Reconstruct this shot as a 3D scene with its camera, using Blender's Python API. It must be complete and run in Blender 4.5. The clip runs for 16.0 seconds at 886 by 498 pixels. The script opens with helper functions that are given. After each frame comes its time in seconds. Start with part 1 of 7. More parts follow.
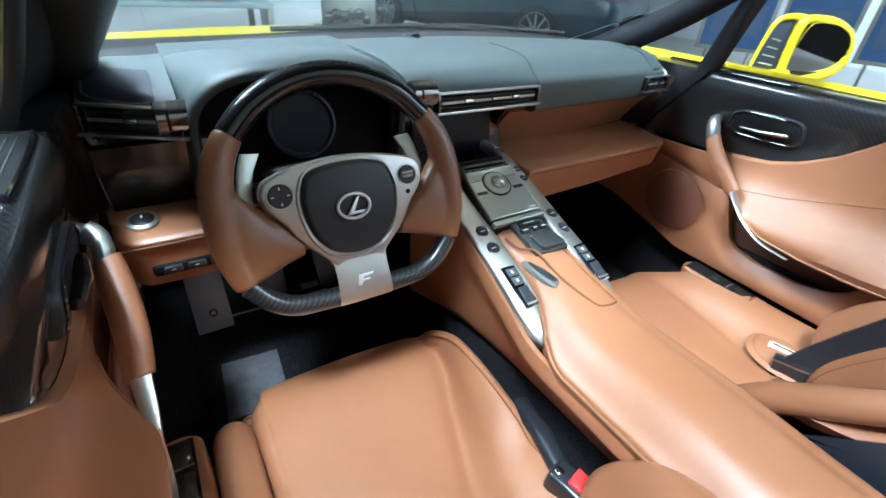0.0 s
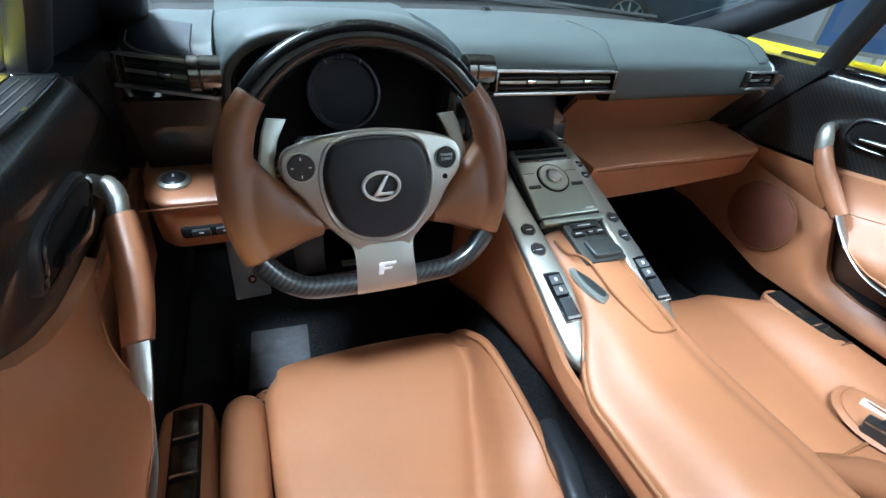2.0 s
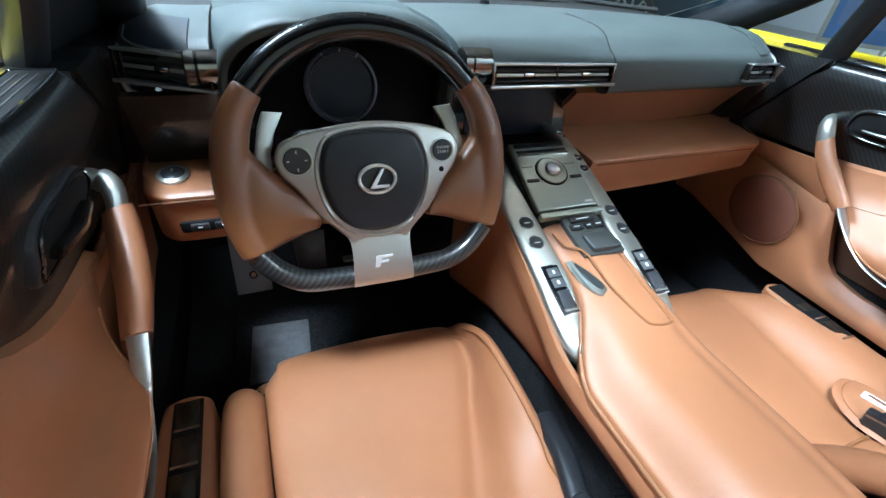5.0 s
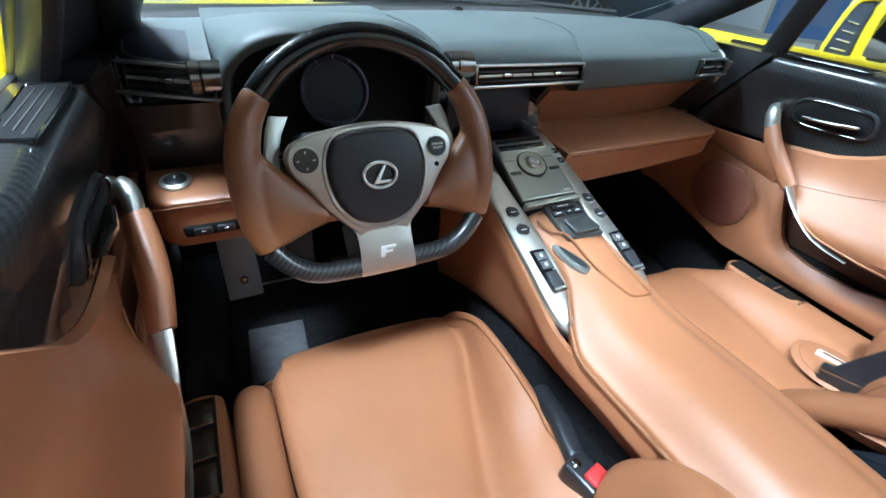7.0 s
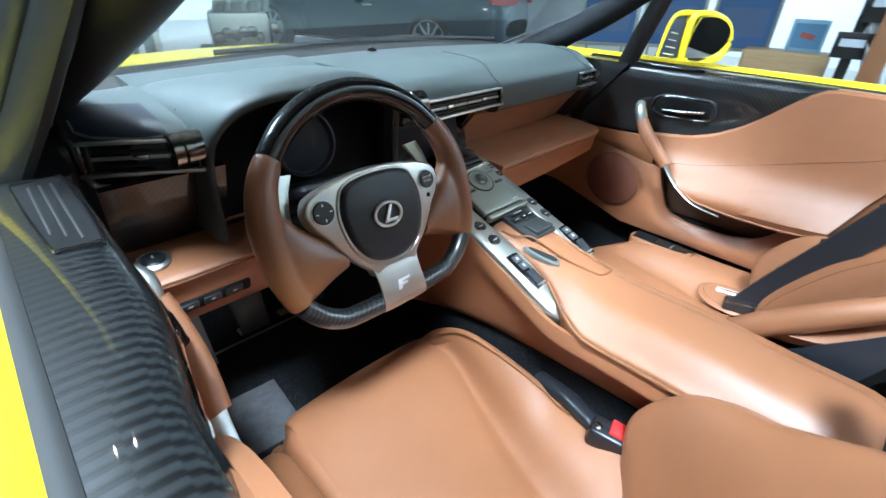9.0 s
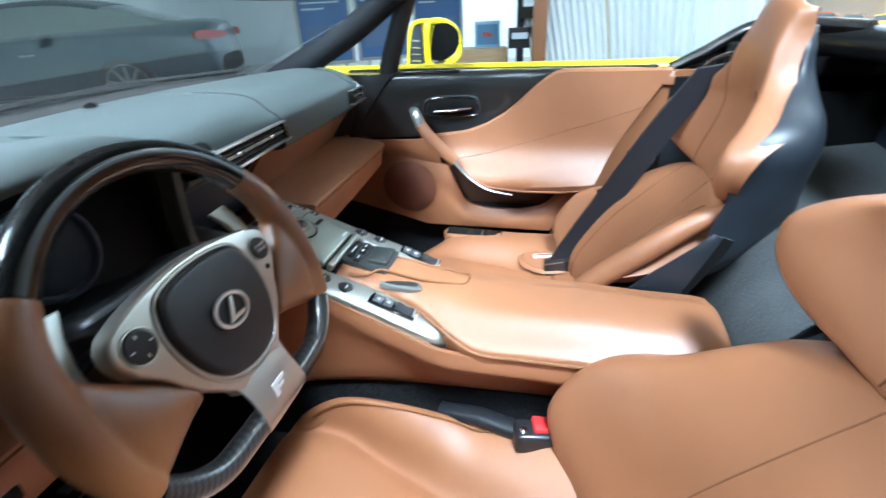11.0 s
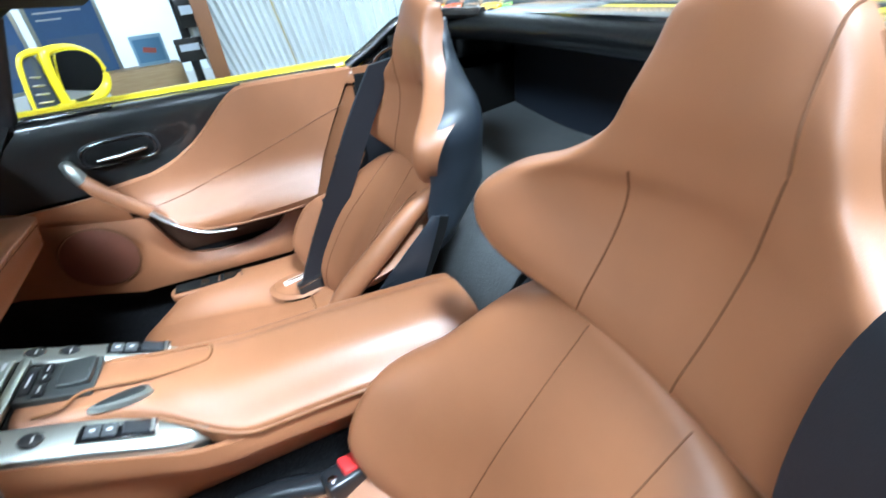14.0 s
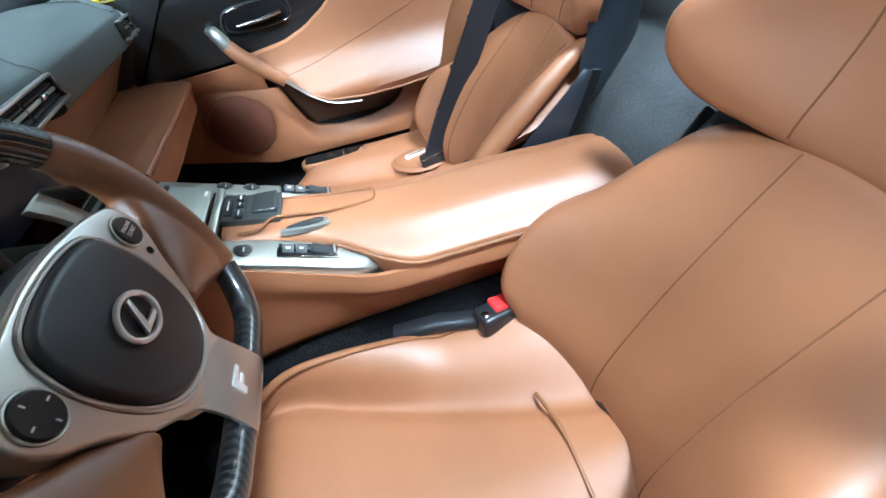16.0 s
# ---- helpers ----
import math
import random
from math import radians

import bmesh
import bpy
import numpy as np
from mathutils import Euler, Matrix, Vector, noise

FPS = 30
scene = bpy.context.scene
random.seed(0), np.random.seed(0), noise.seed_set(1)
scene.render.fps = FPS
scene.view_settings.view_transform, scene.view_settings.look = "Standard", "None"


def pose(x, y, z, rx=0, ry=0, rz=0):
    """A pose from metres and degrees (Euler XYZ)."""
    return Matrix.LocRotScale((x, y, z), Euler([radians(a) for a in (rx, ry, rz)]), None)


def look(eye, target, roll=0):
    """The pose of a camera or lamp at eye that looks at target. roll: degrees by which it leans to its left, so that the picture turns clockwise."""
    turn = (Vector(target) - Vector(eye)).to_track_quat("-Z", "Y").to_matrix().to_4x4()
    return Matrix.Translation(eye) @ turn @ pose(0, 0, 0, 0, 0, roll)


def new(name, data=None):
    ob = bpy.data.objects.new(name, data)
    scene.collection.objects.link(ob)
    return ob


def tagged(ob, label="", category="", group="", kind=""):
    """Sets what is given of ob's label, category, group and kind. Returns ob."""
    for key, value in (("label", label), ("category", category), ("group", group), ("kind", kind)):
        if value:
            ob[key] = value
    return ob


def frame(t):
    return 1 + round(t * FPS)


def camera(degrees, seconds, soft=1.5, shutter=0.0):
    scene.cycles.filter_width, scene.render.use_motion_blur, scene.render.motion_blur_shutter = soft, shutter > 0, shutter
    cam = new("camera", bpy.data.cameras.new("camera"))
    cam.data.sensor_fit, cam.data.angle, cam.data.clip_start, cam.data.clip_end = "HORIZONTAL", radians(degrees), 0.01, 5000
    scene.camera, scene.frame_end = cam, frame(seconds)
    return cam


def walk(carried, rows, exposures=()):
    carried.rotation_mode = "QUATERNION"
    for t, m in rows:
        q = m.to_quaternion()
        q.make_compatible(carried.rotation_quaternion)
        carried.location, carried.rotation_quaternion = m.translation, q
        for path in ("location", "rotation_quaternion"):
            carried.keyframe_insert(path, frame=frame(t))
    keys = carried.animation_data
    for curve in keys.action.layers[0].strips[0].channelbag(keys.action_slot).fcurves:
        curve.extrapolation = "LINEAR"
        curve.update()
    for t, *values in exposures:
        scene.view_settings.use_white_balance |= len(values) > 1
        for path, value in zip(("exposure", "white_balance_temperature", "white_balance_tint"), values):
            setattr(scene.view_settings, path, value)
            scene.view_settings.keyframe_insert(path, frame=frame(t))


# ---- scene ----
cam = camera(88.6, 16.0, shutter=0.5)
PATH = [
    (0, (-0.543, -0.541, 1.06), (0.383, 0.874, -0.008), 4.0),
    (0.5, (-0.512, -0.517, 1.039), (0.295, 0.935, -0.075), 4.0),
    (1, (-0.488, -0.498, 1.03), (0.254, 0.97, -0.108), 5.7),
    (1.5, (-0.478, -0.493, 1.028), (0.222, 0.995, -0.11), 5.9),
    (2, (-0.477, -0.5, 1.031), (0.204, 1.001, -0.102), 5.9),
    (2.5, (-0.474, -0.502, 1.032), (0.199, 1.003, -0.101), 5.9),
    (3, (-0.47, -0.503, 1.031), (0.197, 1.001, -0.106), 6.0),
    (3.5, (-0.47, -0.501, 1.029), (0.188, 1.003, -0.113), 5.7),
    (4, (-0.468, -0.504, 1.028), (0.191, 0.997, -0.117), 5.5),
    (6.5, (-0.491, -0.516, 1.028), (0.19, 0.98, -0.111), 5.3),
    (7, (-0.526, -0.541, 1.036), (0.255, 0.918, -0.088), 4.7),
    (7.5, (-0.57, -0.562, 1.049), (0.304, 0.856, -0.057), 5.4),
    (8, (-0.616, -0.553, 1.065), (0.354, 0.829, -0.007), 4.2),
    (8.2, (-0.638, -0.54, 1.067), (0.381, 0.813, 0.003), 4.0),
    (10.3, (-0.735, -0.348, 1.048), (0.853, 0.416, 0.102), -1.7),
    (10.5, (-0.717, -0.333, 1.048), (0.916, 0.322, 0.096), -1.4),
    (11, (-0.673, -0.329, 1.046), (1.031, 0.101, 0.091), -2.9),
    (11.5, (-0.634, -0.36, 1.067), (1.138, -0.251, 0.145), -3.5),
    (12, (-0.611, -0.384, 1.081), (1.175, -0.567, 0.2), -4.0),
    (12.5, (-0.606, -0.409, 1.104), (1.149, -0.859, 0.257), -3.5),
    (13, (-0.607, -0.426, 1.108), (1.105, -1.016, 0.259), -4.1),
    (13.5, (-0.611, -0.42, 1.09), (1.035, -1.102, 0.181), -5.1),
    (14, (-0.616, -0.372, 1.059), (0.998, -0.941, 0.023), -6.8),
    (14.5, (-0.624, -0.32, 1.034), (0.968, -0.748, -0.097), -8.4),
    (15, (-0.628, -0.272, 1.016), (0.928, -0.583, -0.201), -9.8),
    (15.5, (-0.629, -0.239, 1.003), (0.907, -0.457, -0.258), -11.4),
    (16, (-0.63, -0.218, 0.996), (0.883, -0.396, -0.299), -11.9),
]
walk(cam, [(t, look(eye, target, roll)) for t, eye, target, roll in PATH], ((0, 0.0), (8.2, 0.0), (10.5, 0.12), (13.2, 0.12), (14.5, 0.0), (16, 0.0)))

# ---- light ----
world = bpy.data.worlds.new("hall_air")
scene.world = world
world.use_nodes = True
world.node_tree.nodes["Background"].inputs[0].default_value = (0.62, 0.84, 1.0, 1)
world.node_tree.nodes["Background"].inputs[1].default_value = 0.10


def ceiling_lamp(eye, target, sx, sy, watts, colour=(0.66, 0.88, 1.09), spread=100):
    data = bpy.data.lights.new("ceiling_lamp", "AREA")
    data.shape, data.size, data.size_y, data.energy, data.color = "RECTANGLE", sx, sy, watts, colour
    data.spread = radians(spread)
    ob = new("ceiling_lamp", data)
    ob.matrix_world = look(eye, target)
    return ob


# two lamps over the car, the rest wash the walls and the other exhibits
ceiling_lamp((-1.4, -1.45, 4.15), (-0.2, 0.0, 0.5), 0.6, 0.6, 155)
ceiling_lamp((-1.9, 2.1, 4.15), (-0.1, 0.0, 0.5), 1.5, 1.0, 112)
ceiling_lamp((6.0, 1.4, 4.1), (9.4, 1.4, 0.6), 3.0, 0.6, 170)
ceiling_lamp((2.0, -0.9, 4.1), (4.5, -1.3, 1.2), 1.0, 0.5, 27, spread=80)
ceiling_lamp((3.2, -1.6, 4.1), (3.8, -4.5, 0.8), 3.0, 0.5, 230)
ceiling_lamp((4.2, 7.5, 4.1), (4.6, 9.5, 0.3), 2.5, 1.5, 420)
ceiling_lamp((-1.5, 6.5, 4.1), (-1.5, 9.5, 0.3), 2.5, 1.5, 190)
ceiling_lamp((-4.5, 0.5, 4.1), (-7.5, 0.5, 0.3), 2.5, 1.0, 60)

# ---- materials ----


def mat(name, colour, rough=0.5, metal=0.0, coat=0.0, spec=0.5, sheen=0.0):
    m = bpy.data.materials.new(name)
    m.use_nodes = True
    b = m.node_tree.nodes["Principled BSDF"]
    b.inputs["Base Color"].default_value = (*colour, 1)
    b.inputs["Roughness"].default_value = rough
    b.inputs["Metallic"].default_value = metal
    b.inputs["Coat Weight"].default_value = coat
    b.inputs["Coat Roughness"].default_value = 0.06
    b.inputs["Specular IOR Level"].default_value = spec
    b.inputs["Sheen Weight"].default_value = sheen
    return m


def node(m, kind, **inputs):
    n = m.node_tree.nodes.new(kind)
    for k, v in inputs.items():
        n.inputs[k.replace("_", " ")].default_value = v
    return n


def bsdf(m):
    return m.node_tree.nodes["Principled BSDF"]


def wire(m, a, b):
    m.node_tree.links.new(a, b)


def coords(m, scale=(1, 1, 1), turn=(0, 0, 0)):
    c = m.node_tree.nodes.new("ShaderNodeTexCoord")
    p = m.node_tree.nodes.new("ShaderNodeMapping")
    p.inputs["Scale"].default_value = scale
    p.inputs["Rotation"].default_value = [radians(a) for a in turn]
    wire(m, c.outputs["Object"], p.inputs["Vector"])
    return p.outputs["Vector"]


def vary(m, colour, amount=0.15, big=6.0, fine=220.0, bump=0.1, depth=0.001, rough=None, spread=0.1):
    """Stains at a hand's size and grain at a millimetre's, in colour, gloss and relief."""
    v = coords(m)
    n1 = node(m, "ShaderNodeTexNoise", Scale=big, Detail=4.0, Roughness=0.6)
    n2 = node(m, "ShaderNodeTexNoise", Scale=fine, Detail=3.0, Roughness=0.6)
    wire(m, v, n1.inputs["Vector"])
    wire(m, v, n2.inputs["Vector"])
    mix = node(m, "ShaderNodeMix")
    mix.data_type = "RGBA"
    mix.inputs[6].default_value = (*[c * (1 - amount) for c in colour], 1)
    mix.inputs[7].default_value = (*[min(1, c * (1 + amount)) for c in colour], 1)
    add = node(m, "ShaderNodeMath")
    add.operation = "MULTIPLY_ADD"
    add.inputs[1].default_value = 0.35
    wire(m, n2.outputs["Fac"], add.inputs[0])
    sub = node(m, "ShaderNodeMath")
    sub.operation = "MULTIPLY"
    sub.inputs[1].default_value = 0.65
    wire(m, n1.outputs["Fac"], sub.inputs[0])
    wire(m, sub.outputs[0], add.inputs[2])
    wire(m, add.outputs[0], mix.inputs[0])
    wire(m, mix.outputs[2], bsdf(m).inputs["Base Color"])
    if rough is not None:
        r = node(m, "ShaderNodeMapRange")
        r.inputs["To Min"].default_value = rough - spread
        r.inputs["To Max"].default_value = rough + spread
        wire(m, n1.outputs["Fac"], r.inputs["Value"])
        wire(m, r.outputs[0], bsdf(m).inputs["Roughness"])
    if bump:
        bp = node(m, "ShaderNodeBump", Strength=bump, Distance=depth)
        wire(m, n2.outputs["Fac"], bp.inputs["Height"])
        wire(m, bp.outputs[0], bsdf(m).inputs["Normal"])
    return m


def leather_material(name, colour, rough=0.42):
    m = mat(name, colour, rough, spec=0.5, coat=0.55)
    bsdf(m).inputs["Coat Roughness"].default_value = 0.46
    v = coords(m)
    n1 = node(m, "ShaderNodeTexNoise", Scale=7.0, Detail=5.0, Roughness=0.6)
    vo = node(m, "ShaderNodeTexVoronoi", Scale=900.0)
    n3 = node(m, "ShaderNodeTexNoise", Scale=9.0, Detail=3.0, Roughness=0.50, Distortion=0.6)
    for n in (n1, vo, n3):
        wire(m, v, n.inputs["Vector"])
    mix = node(m, "ShaderNodeMix")
    mix.data_type = "RGBA"
    mix.inputs[6].default_value = (*[c * 0.80 for c in colour], 1)
    mix.inputs[7].default_value = (colour[0] * 1.1, colour[1] * 1.12, colour[2] * 1.16, 1)
    wire(m, n1.outputs["Fac"], mix.inputs[0])
    wire(m, mix.outputs[2], bsdf(m).inputs["Base Color"])
    r = node(m, "ShaderNodeMapRange")
    r.inputs["To Min"].default_value = rough - 0.12
    r.inputs["To Max"].default_value = rough + 0.16
    wire(m, n3.outputs["Fac"], r.inputs["Value"])
    wire(m, r.outputs[0], bsdf(m).inputs["Roughness"])
    b1 = node(m, "ShaderNodeBump", Strength=0.22, Distance=0.0006)
    wire(m, vo.outputs["Distance"], b1.inputs["Height"])
    b2 = node(m, "ShaderNodeBump", Strength=0.22, Distance=0.006)
    wire(m, n3.outputs["Fac"], b2.inputs["Height"])
    wire(m, b1.outputs[0], b2.inputs["Normal"])
    wire(m, b2.outputs[0], bsdf(m).inputs["Normal"])
    return m


def sums(m, op, a, b=None):
    """A math node on two sockets or numbers."""
    n = m.node_tree.nodes.new("ShaderNodeMath")
    n.operation = op
    for k, q in enumerate((a, b)):
        if isinstance(q, (int, float)):
            n.inputs[k].default_value = q
        elif q is not None:
            wire(m, q, n.inputs[k])
    return n.outputs[0]


def carbon_material(name, plane=(1, 2), tow=0.0026, bright=0.050, dark=0.004, coat=1.0, relief=0.5, turn=(0, 0, 0)):
    """A two-by-two twill of flat fibre tows under clear lacquer, laid in one plane."""
    m = mat(name, (dark,) * 3, 0.36, 0.0, coat=coat, spec=0.35)
    bsdf(m).inputs["Coat Roughness"].default_value = 0.035
    sep = m.node_tree.nodes.new("ShaderNodeSeparateXYZ")
    wire(m, coords(m, (1 / tow,) * 3, turn), sep.inputs[0])
    u, v = sep.outputs[plane[0]], sep.outputs[plane[1]]
    step = sums(m, "FLOORED_MODULO", sums(m, "SUBTRACT", sums(m, "FLOOR", u), sums(m, "FLOOR", v)), 4.0)
    over = sums(m, "LESS_THAN", step, 1.5)
    mix = node(m, "ShaderNodeMix")
    mix.data_type = "RGBA"
    mix.inputs[6].default_value = (dark, dark * 1.05, dark * 1.1, 1)
    mix.inputs[7].default_value = (bright * 0.9, bright, bright * 1.06, 1)
    fine = node(m, "ShaderNodeTexNoise", Scale=3.0, Detail=3.0)
    wire(m, coords(m, (40, 40, 40)), fine.inputs["Vector"])
    soft = sums(m, "MULTIPLY", over, sums(m, "MULTIPLY_ADD", fine.outputs["Fac"], 1.2))
    wire(m, soft, mix.inputs[0])
    wire(m, mix.outputs[2], bsdf(m).inputs["Base Color"])
    ru, rv = sums(m, "PINGPONG", u, 0.5), sums(m, "PINGPONG", v, 0.5)
    rise = node(m, "ShaderNodeMix")
    wire(m, over, rise.inputs[0])
    wire(m, ru, rise.inputs[2])
    wire(m, rv, rise.inputs[3])
    bp = node(m, "ShaderNodeBump", Strength=relief, Distance=tow * 0.25)
    wire(m, rise.outputs[0], bp.inputs["Height"])
    wire(m, bp.outputs[0], bsdf(m).inputs["Normal"])
    return m


def brushed_material(name, colour, rough=0.3, along=(1, 60, 1)):
    m = mat(name, colour, rough, 1.0)
    n = node(m, "ShaderNodeTexNoise", Scale=40.0, Detail=3.0)
    wire(m, coords(m, along), n.inputs["Vector"])
    r = node(m, "ShaderNodeMapRange")
    r.inputs["To Min"].default_value = rough - 0.06
    r.inputs["To Max"].default_value = rough + 0.1
    wire(m, n.outputs["Fac"], r.inputs["Value"])
    wire(m, r.outputs[0], bsdf(m).inputs["Roughness"])
    b = node(m, "ShaderNodeBump", Strength=0.04, Distance=0.0005)
    wire(m, n.outputs["Fac"], b.inputs["Height"])
    wire(m, b.outputs[0], bsdf(m).inputs["Normal"])
    return m


def glow_material(name, colour, power):
    m = mat(name, colour, 0.5)
    bsdf(m).inputs["Emission Color"].default_value = (*colour, 1)
    bsdf(m).inputs["Emission Strength"].default_value = power
    return m


def glass_material(name, tint=(0.92, 0.97, 0.96), rough=0.0):
    m = mat(name, tint, rough)
    bsdf(m).inputs["Transmission Weight"].default_value = 1.0
    bsdf(m).inputs["IOR"].default_value = 1.12
    return m


TAN = leather_material("tan_leather", (0.332, 0.125, 0.053), 0.46)
TAN_WHEEL = leather_material("wheel_leather", (0.190, 0.064, 0.020), 0.36)
TAN_PIPE = mat("tan_piping", (0.22, 0.085, 0.033), 0.45)
SEAM = mat("dark_seam", (0.17, 0.065, 0.026), 0.7)
THREAD = mat("tan_thread", (0.36, 0.16, 0.075), 0.6)
MESH_TAN = vary(mat("speaker_cloth", (0.17, 0.055, 0.032), 0.75), (0.17, 0.055, 0.032), 0.2, 30, 900, 0.5, 0.001)
SOFT = vary(mat("soft_touch_grey", (0.047, 0.061, 0.060), 0.45), (0.047, 0.061, 0.060), 0.12, 5, 700, 0.1, 0.0006, 0.50, 0.06)
SHELL = vary(mat("seat_shell_blue_grey", (0.016, 0.021, 0.028), 0.4), (0.016, 0.021, 0.028), 0.12, 9, 600, 0.1, 0.0006, 0.42, 0.06)
SOFT_BLACK = vary(mat("soft_black", (0.016, 0.018, 0.021), 0.5), (0.016, 0.018, 0.021), 0.15, 9, 600, 0.1, 0.0006, 0.5, 0.06)
GLOSS_BLACK = mat("gloss_black", (0.006, 0.006, 0.007), 0.12, coat=0.6)
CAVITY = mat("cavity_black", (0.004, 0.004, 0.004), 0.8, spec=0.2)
CARBON = carbon_material("carbon_door_twill", (1, 2), bright=0.017, relief=0.3)
bsdf(CARBON).inputs["Coat Roughness"].default_value = 0.04
CARBON_DASH = carbon_material("carbon_dash_twill", (0, 2), bright=0.009)
CARBON_FLAT = carbon_material("carbon_deck_twill", (0, 1), bright=0.010, turn=(0, 0, 20))
bsdf(CARBON_FLAT).inputs["Coat Roughness"].default_value = 0.16
CARBON_FINE = carbon_material("carbon_rim", (0, 2), 0.0022, 0.022, 0.002, 1.0, 0.35)
CARBON_DARK = carbon_material("carbon_rim_dark", (0, 2), 0.0024, 0.006, 0.003, 1.0, 0.05)
bsdf(CARBON_DARK).inputs["Specular IOR Level"].default_value = 0.08
SATIN = brushed_material("satin_silver", (0.50, 0.52, 0.48), 0.42)
SATIN_X = brushed_material("satin_silver_face", (0.44, 0.47, 0.42), 0.42, (1, 60, 60))
WHEEL_SILVER = vary(mat("wheel_silver", (0.47, 0.46, 0.43), 0.36, 1.0), (0.47, 0.46, 0.43), 0.05, 8, 900, 0.05, 0.0004, 0.36, 0.05)
EMBLEM = mat("emblem_silver", (0.78, 0.79, 0.80), 0.30, 0.75)
HUB = vary(mat("hub_navy", (0.008, 0.010, 0.014), 0.42), (0.008, 0.010, 0.014), 0.15, 9, 600, 0.1, 0.0006, 0.42, 0.05)
CHROME = mat("chrome", (0.80, 0.80, 0.80), 0.16, 1.0)
POLISHED = mat("polished_trim", (0.62, 0.63, 0.62), 0.32, 1.0)
DARK_CHROME = mat("dark_chrome", (0.26, 0.25, 0.24), 0.18, 1.0)
CARPET = mat("black_carpet", (0.012, 0.013, 0.018), 0.95, spec=0.15)
pile = node(CARPET, "ShaderNodeTexNoise", Scale=420.0, Detail=2.0, Roughness=0.7)
pile_range = node(CARPET, "ShaderNodeMapRange", From_Min=0.38, From_Max=0.68, To_Min=0.0, To_Max=1.0)
pile_mix = node(CARPET, "ShaderNodeMix")
pile_mix.data_type = "RGBA"
pile_mix.inputs[6].default_value, pile_mix.inputs[7].default_value = (0.002, 0.002, 0.0025, 1), (0.036, 0.035, 0.038, 1)
wire(CARPET, coords(CARPET), pile.inputs["Vector"])
wire(CARPET, pile.outputs["Fac"], pile_range.inputs["Value"])
wire(CARPET, pile_range.outputs[0], pile_mix.inputs[0])
wire(CARPET, pile_mix.outputs[2], bsdf(CARPET).inputs["Base Color"])
pile_bump = node(CARPET, "ShaderNodeBump", Strength=0.8, Distance=0.003)
wire(CARPET, pile.outputs["Fac"], pile_bump.inputs["Height"])
wire(CARPET, pile_bump.outputs[0], bsdf(CARPET).inputs["Normal"])
SUEDE = vary(mat("grey_suede", (0.036, 0.041, 0.043), 0.9, sheen=0.3, spec=0.2), (0.036, 0.041, 0.043), 0.95, 16, 200, 0.5, 0.003)
YELLOW = vary(mat("yellow_paint", (0.88, 0.68, 0.022), 0.34, coat=0.35), (0.88, 0.68, 0.022), 0.03, 3, 900, 0.0, rough=0.34, spread=0.03)
HEADER_BLACK = vary(mat("header_cloth", (0.010, 0.011, 0.013), 0.85, spec=0.2), (0.010, 0.011, 0.013), 0.2, 9, 800, 0.3, 0.0006)
RUBBER = mat("black_rubber", (0.012, 0.012, 0.012), 0.6)
WEB = vary(mat("belt_webbing", (0.011, 0.014, 0.020), 0.6), (0.011, 0.014, 0.020), 0.3, 20, 900, 0.5, 0.001)
RED = mat("red_plastic", (0.65, 0.03, 0.03), 0.35)
WHITE_MARK = mat("white_marking", (0.75, 0.76, 0.76), 0.5)
BUTTON = mat("button_black", (0.014, 0.015, 0.017), 0.3)
SCREEN = mat("screen_glass", (0.008, 0.010, 0.016), 0.35, spec=0.3)
GLASS = glass_material("clear_glass")
ROCKER = mat("rocker_dark", (0.075, 0.078, 0.066), 0.22, 0.9)

# ---- mesh tools ----


def tidy(bm, smooth=True, angle=40):
    bmesh.ops.recalc_face_normals(bm, faces=bm.faces)
    me = bpy.data.meshes.new("mesh")
    bm.to_mesh(me)
    bm.free()
    if smooth:
        for p in me.polygons:
            p.use_smooth = True
        me.set_sharp_from_angle(angle=radians(angle))
    return me


def part(name, bm, material, parent=None, label="", smooth=True, angle=40):
    """One mesh object under a thing or a part."""
    me = tidy(bm, smooth, angle)
    me.name = name
    me.materials.append(material)
    ob = new(name, me)
    if parent is not None:
        ob.parent = parent
        ob.matrix_parent_inverse = parent.matrix_world.inverted()
    if label:
        ob["label"] = label
    return ob


def thing(name, at, label, category, group="", kind=""):
    ob = new(name)
    ob.empty_display_size = 0.05
    ob.matrix_world = Matrix.Translation(at)
    return tagged(ob, label, category, group, kind)


def structure(name, bm, material, label, category, smooth=True, angle=40):
    return tagged(part(name, bm, material, None, "", smooth, angle), label, category, kind="structure")


def spline(points, n, closed=False):
    """n points on a smooth curve through the given ones."""
    p = np.array(points, float)
    k = len(p)
    out = []
    span = k if closed else k - 1
    count = n if closed else n - 1
    for i in range(n):
        s = span * i / count
        j = min(int(s), span - 1)
        f = s - j
        if closed:
            a, b, c, d = p[(j - 1) % k], p[j % k], p[(j + 1) % k], p[(j + 2) % k]
        else:
            a, b, c, d = p[max(j - 1, 0)], p[j], p[min(j + 1, k - 1)], p[min(j + 2, k - 1)]
        out.append(0.5 * (2 * b + (c - a) * f + (2 * a - 5 * b + 4 * c - d) * f ** 2 + (3 * b - a - 3 * c + d) * f ** 3))
    return np.array(out)


def smooth_grid(rows, nu, nv):
    """A fine grid through a coarse one of points."""
    a = np.array([spline(r, nv) for r in rows])
    return np.array([spline(a[:, j], nu) for j in range(nv)]).transpose(1, 0, 2)


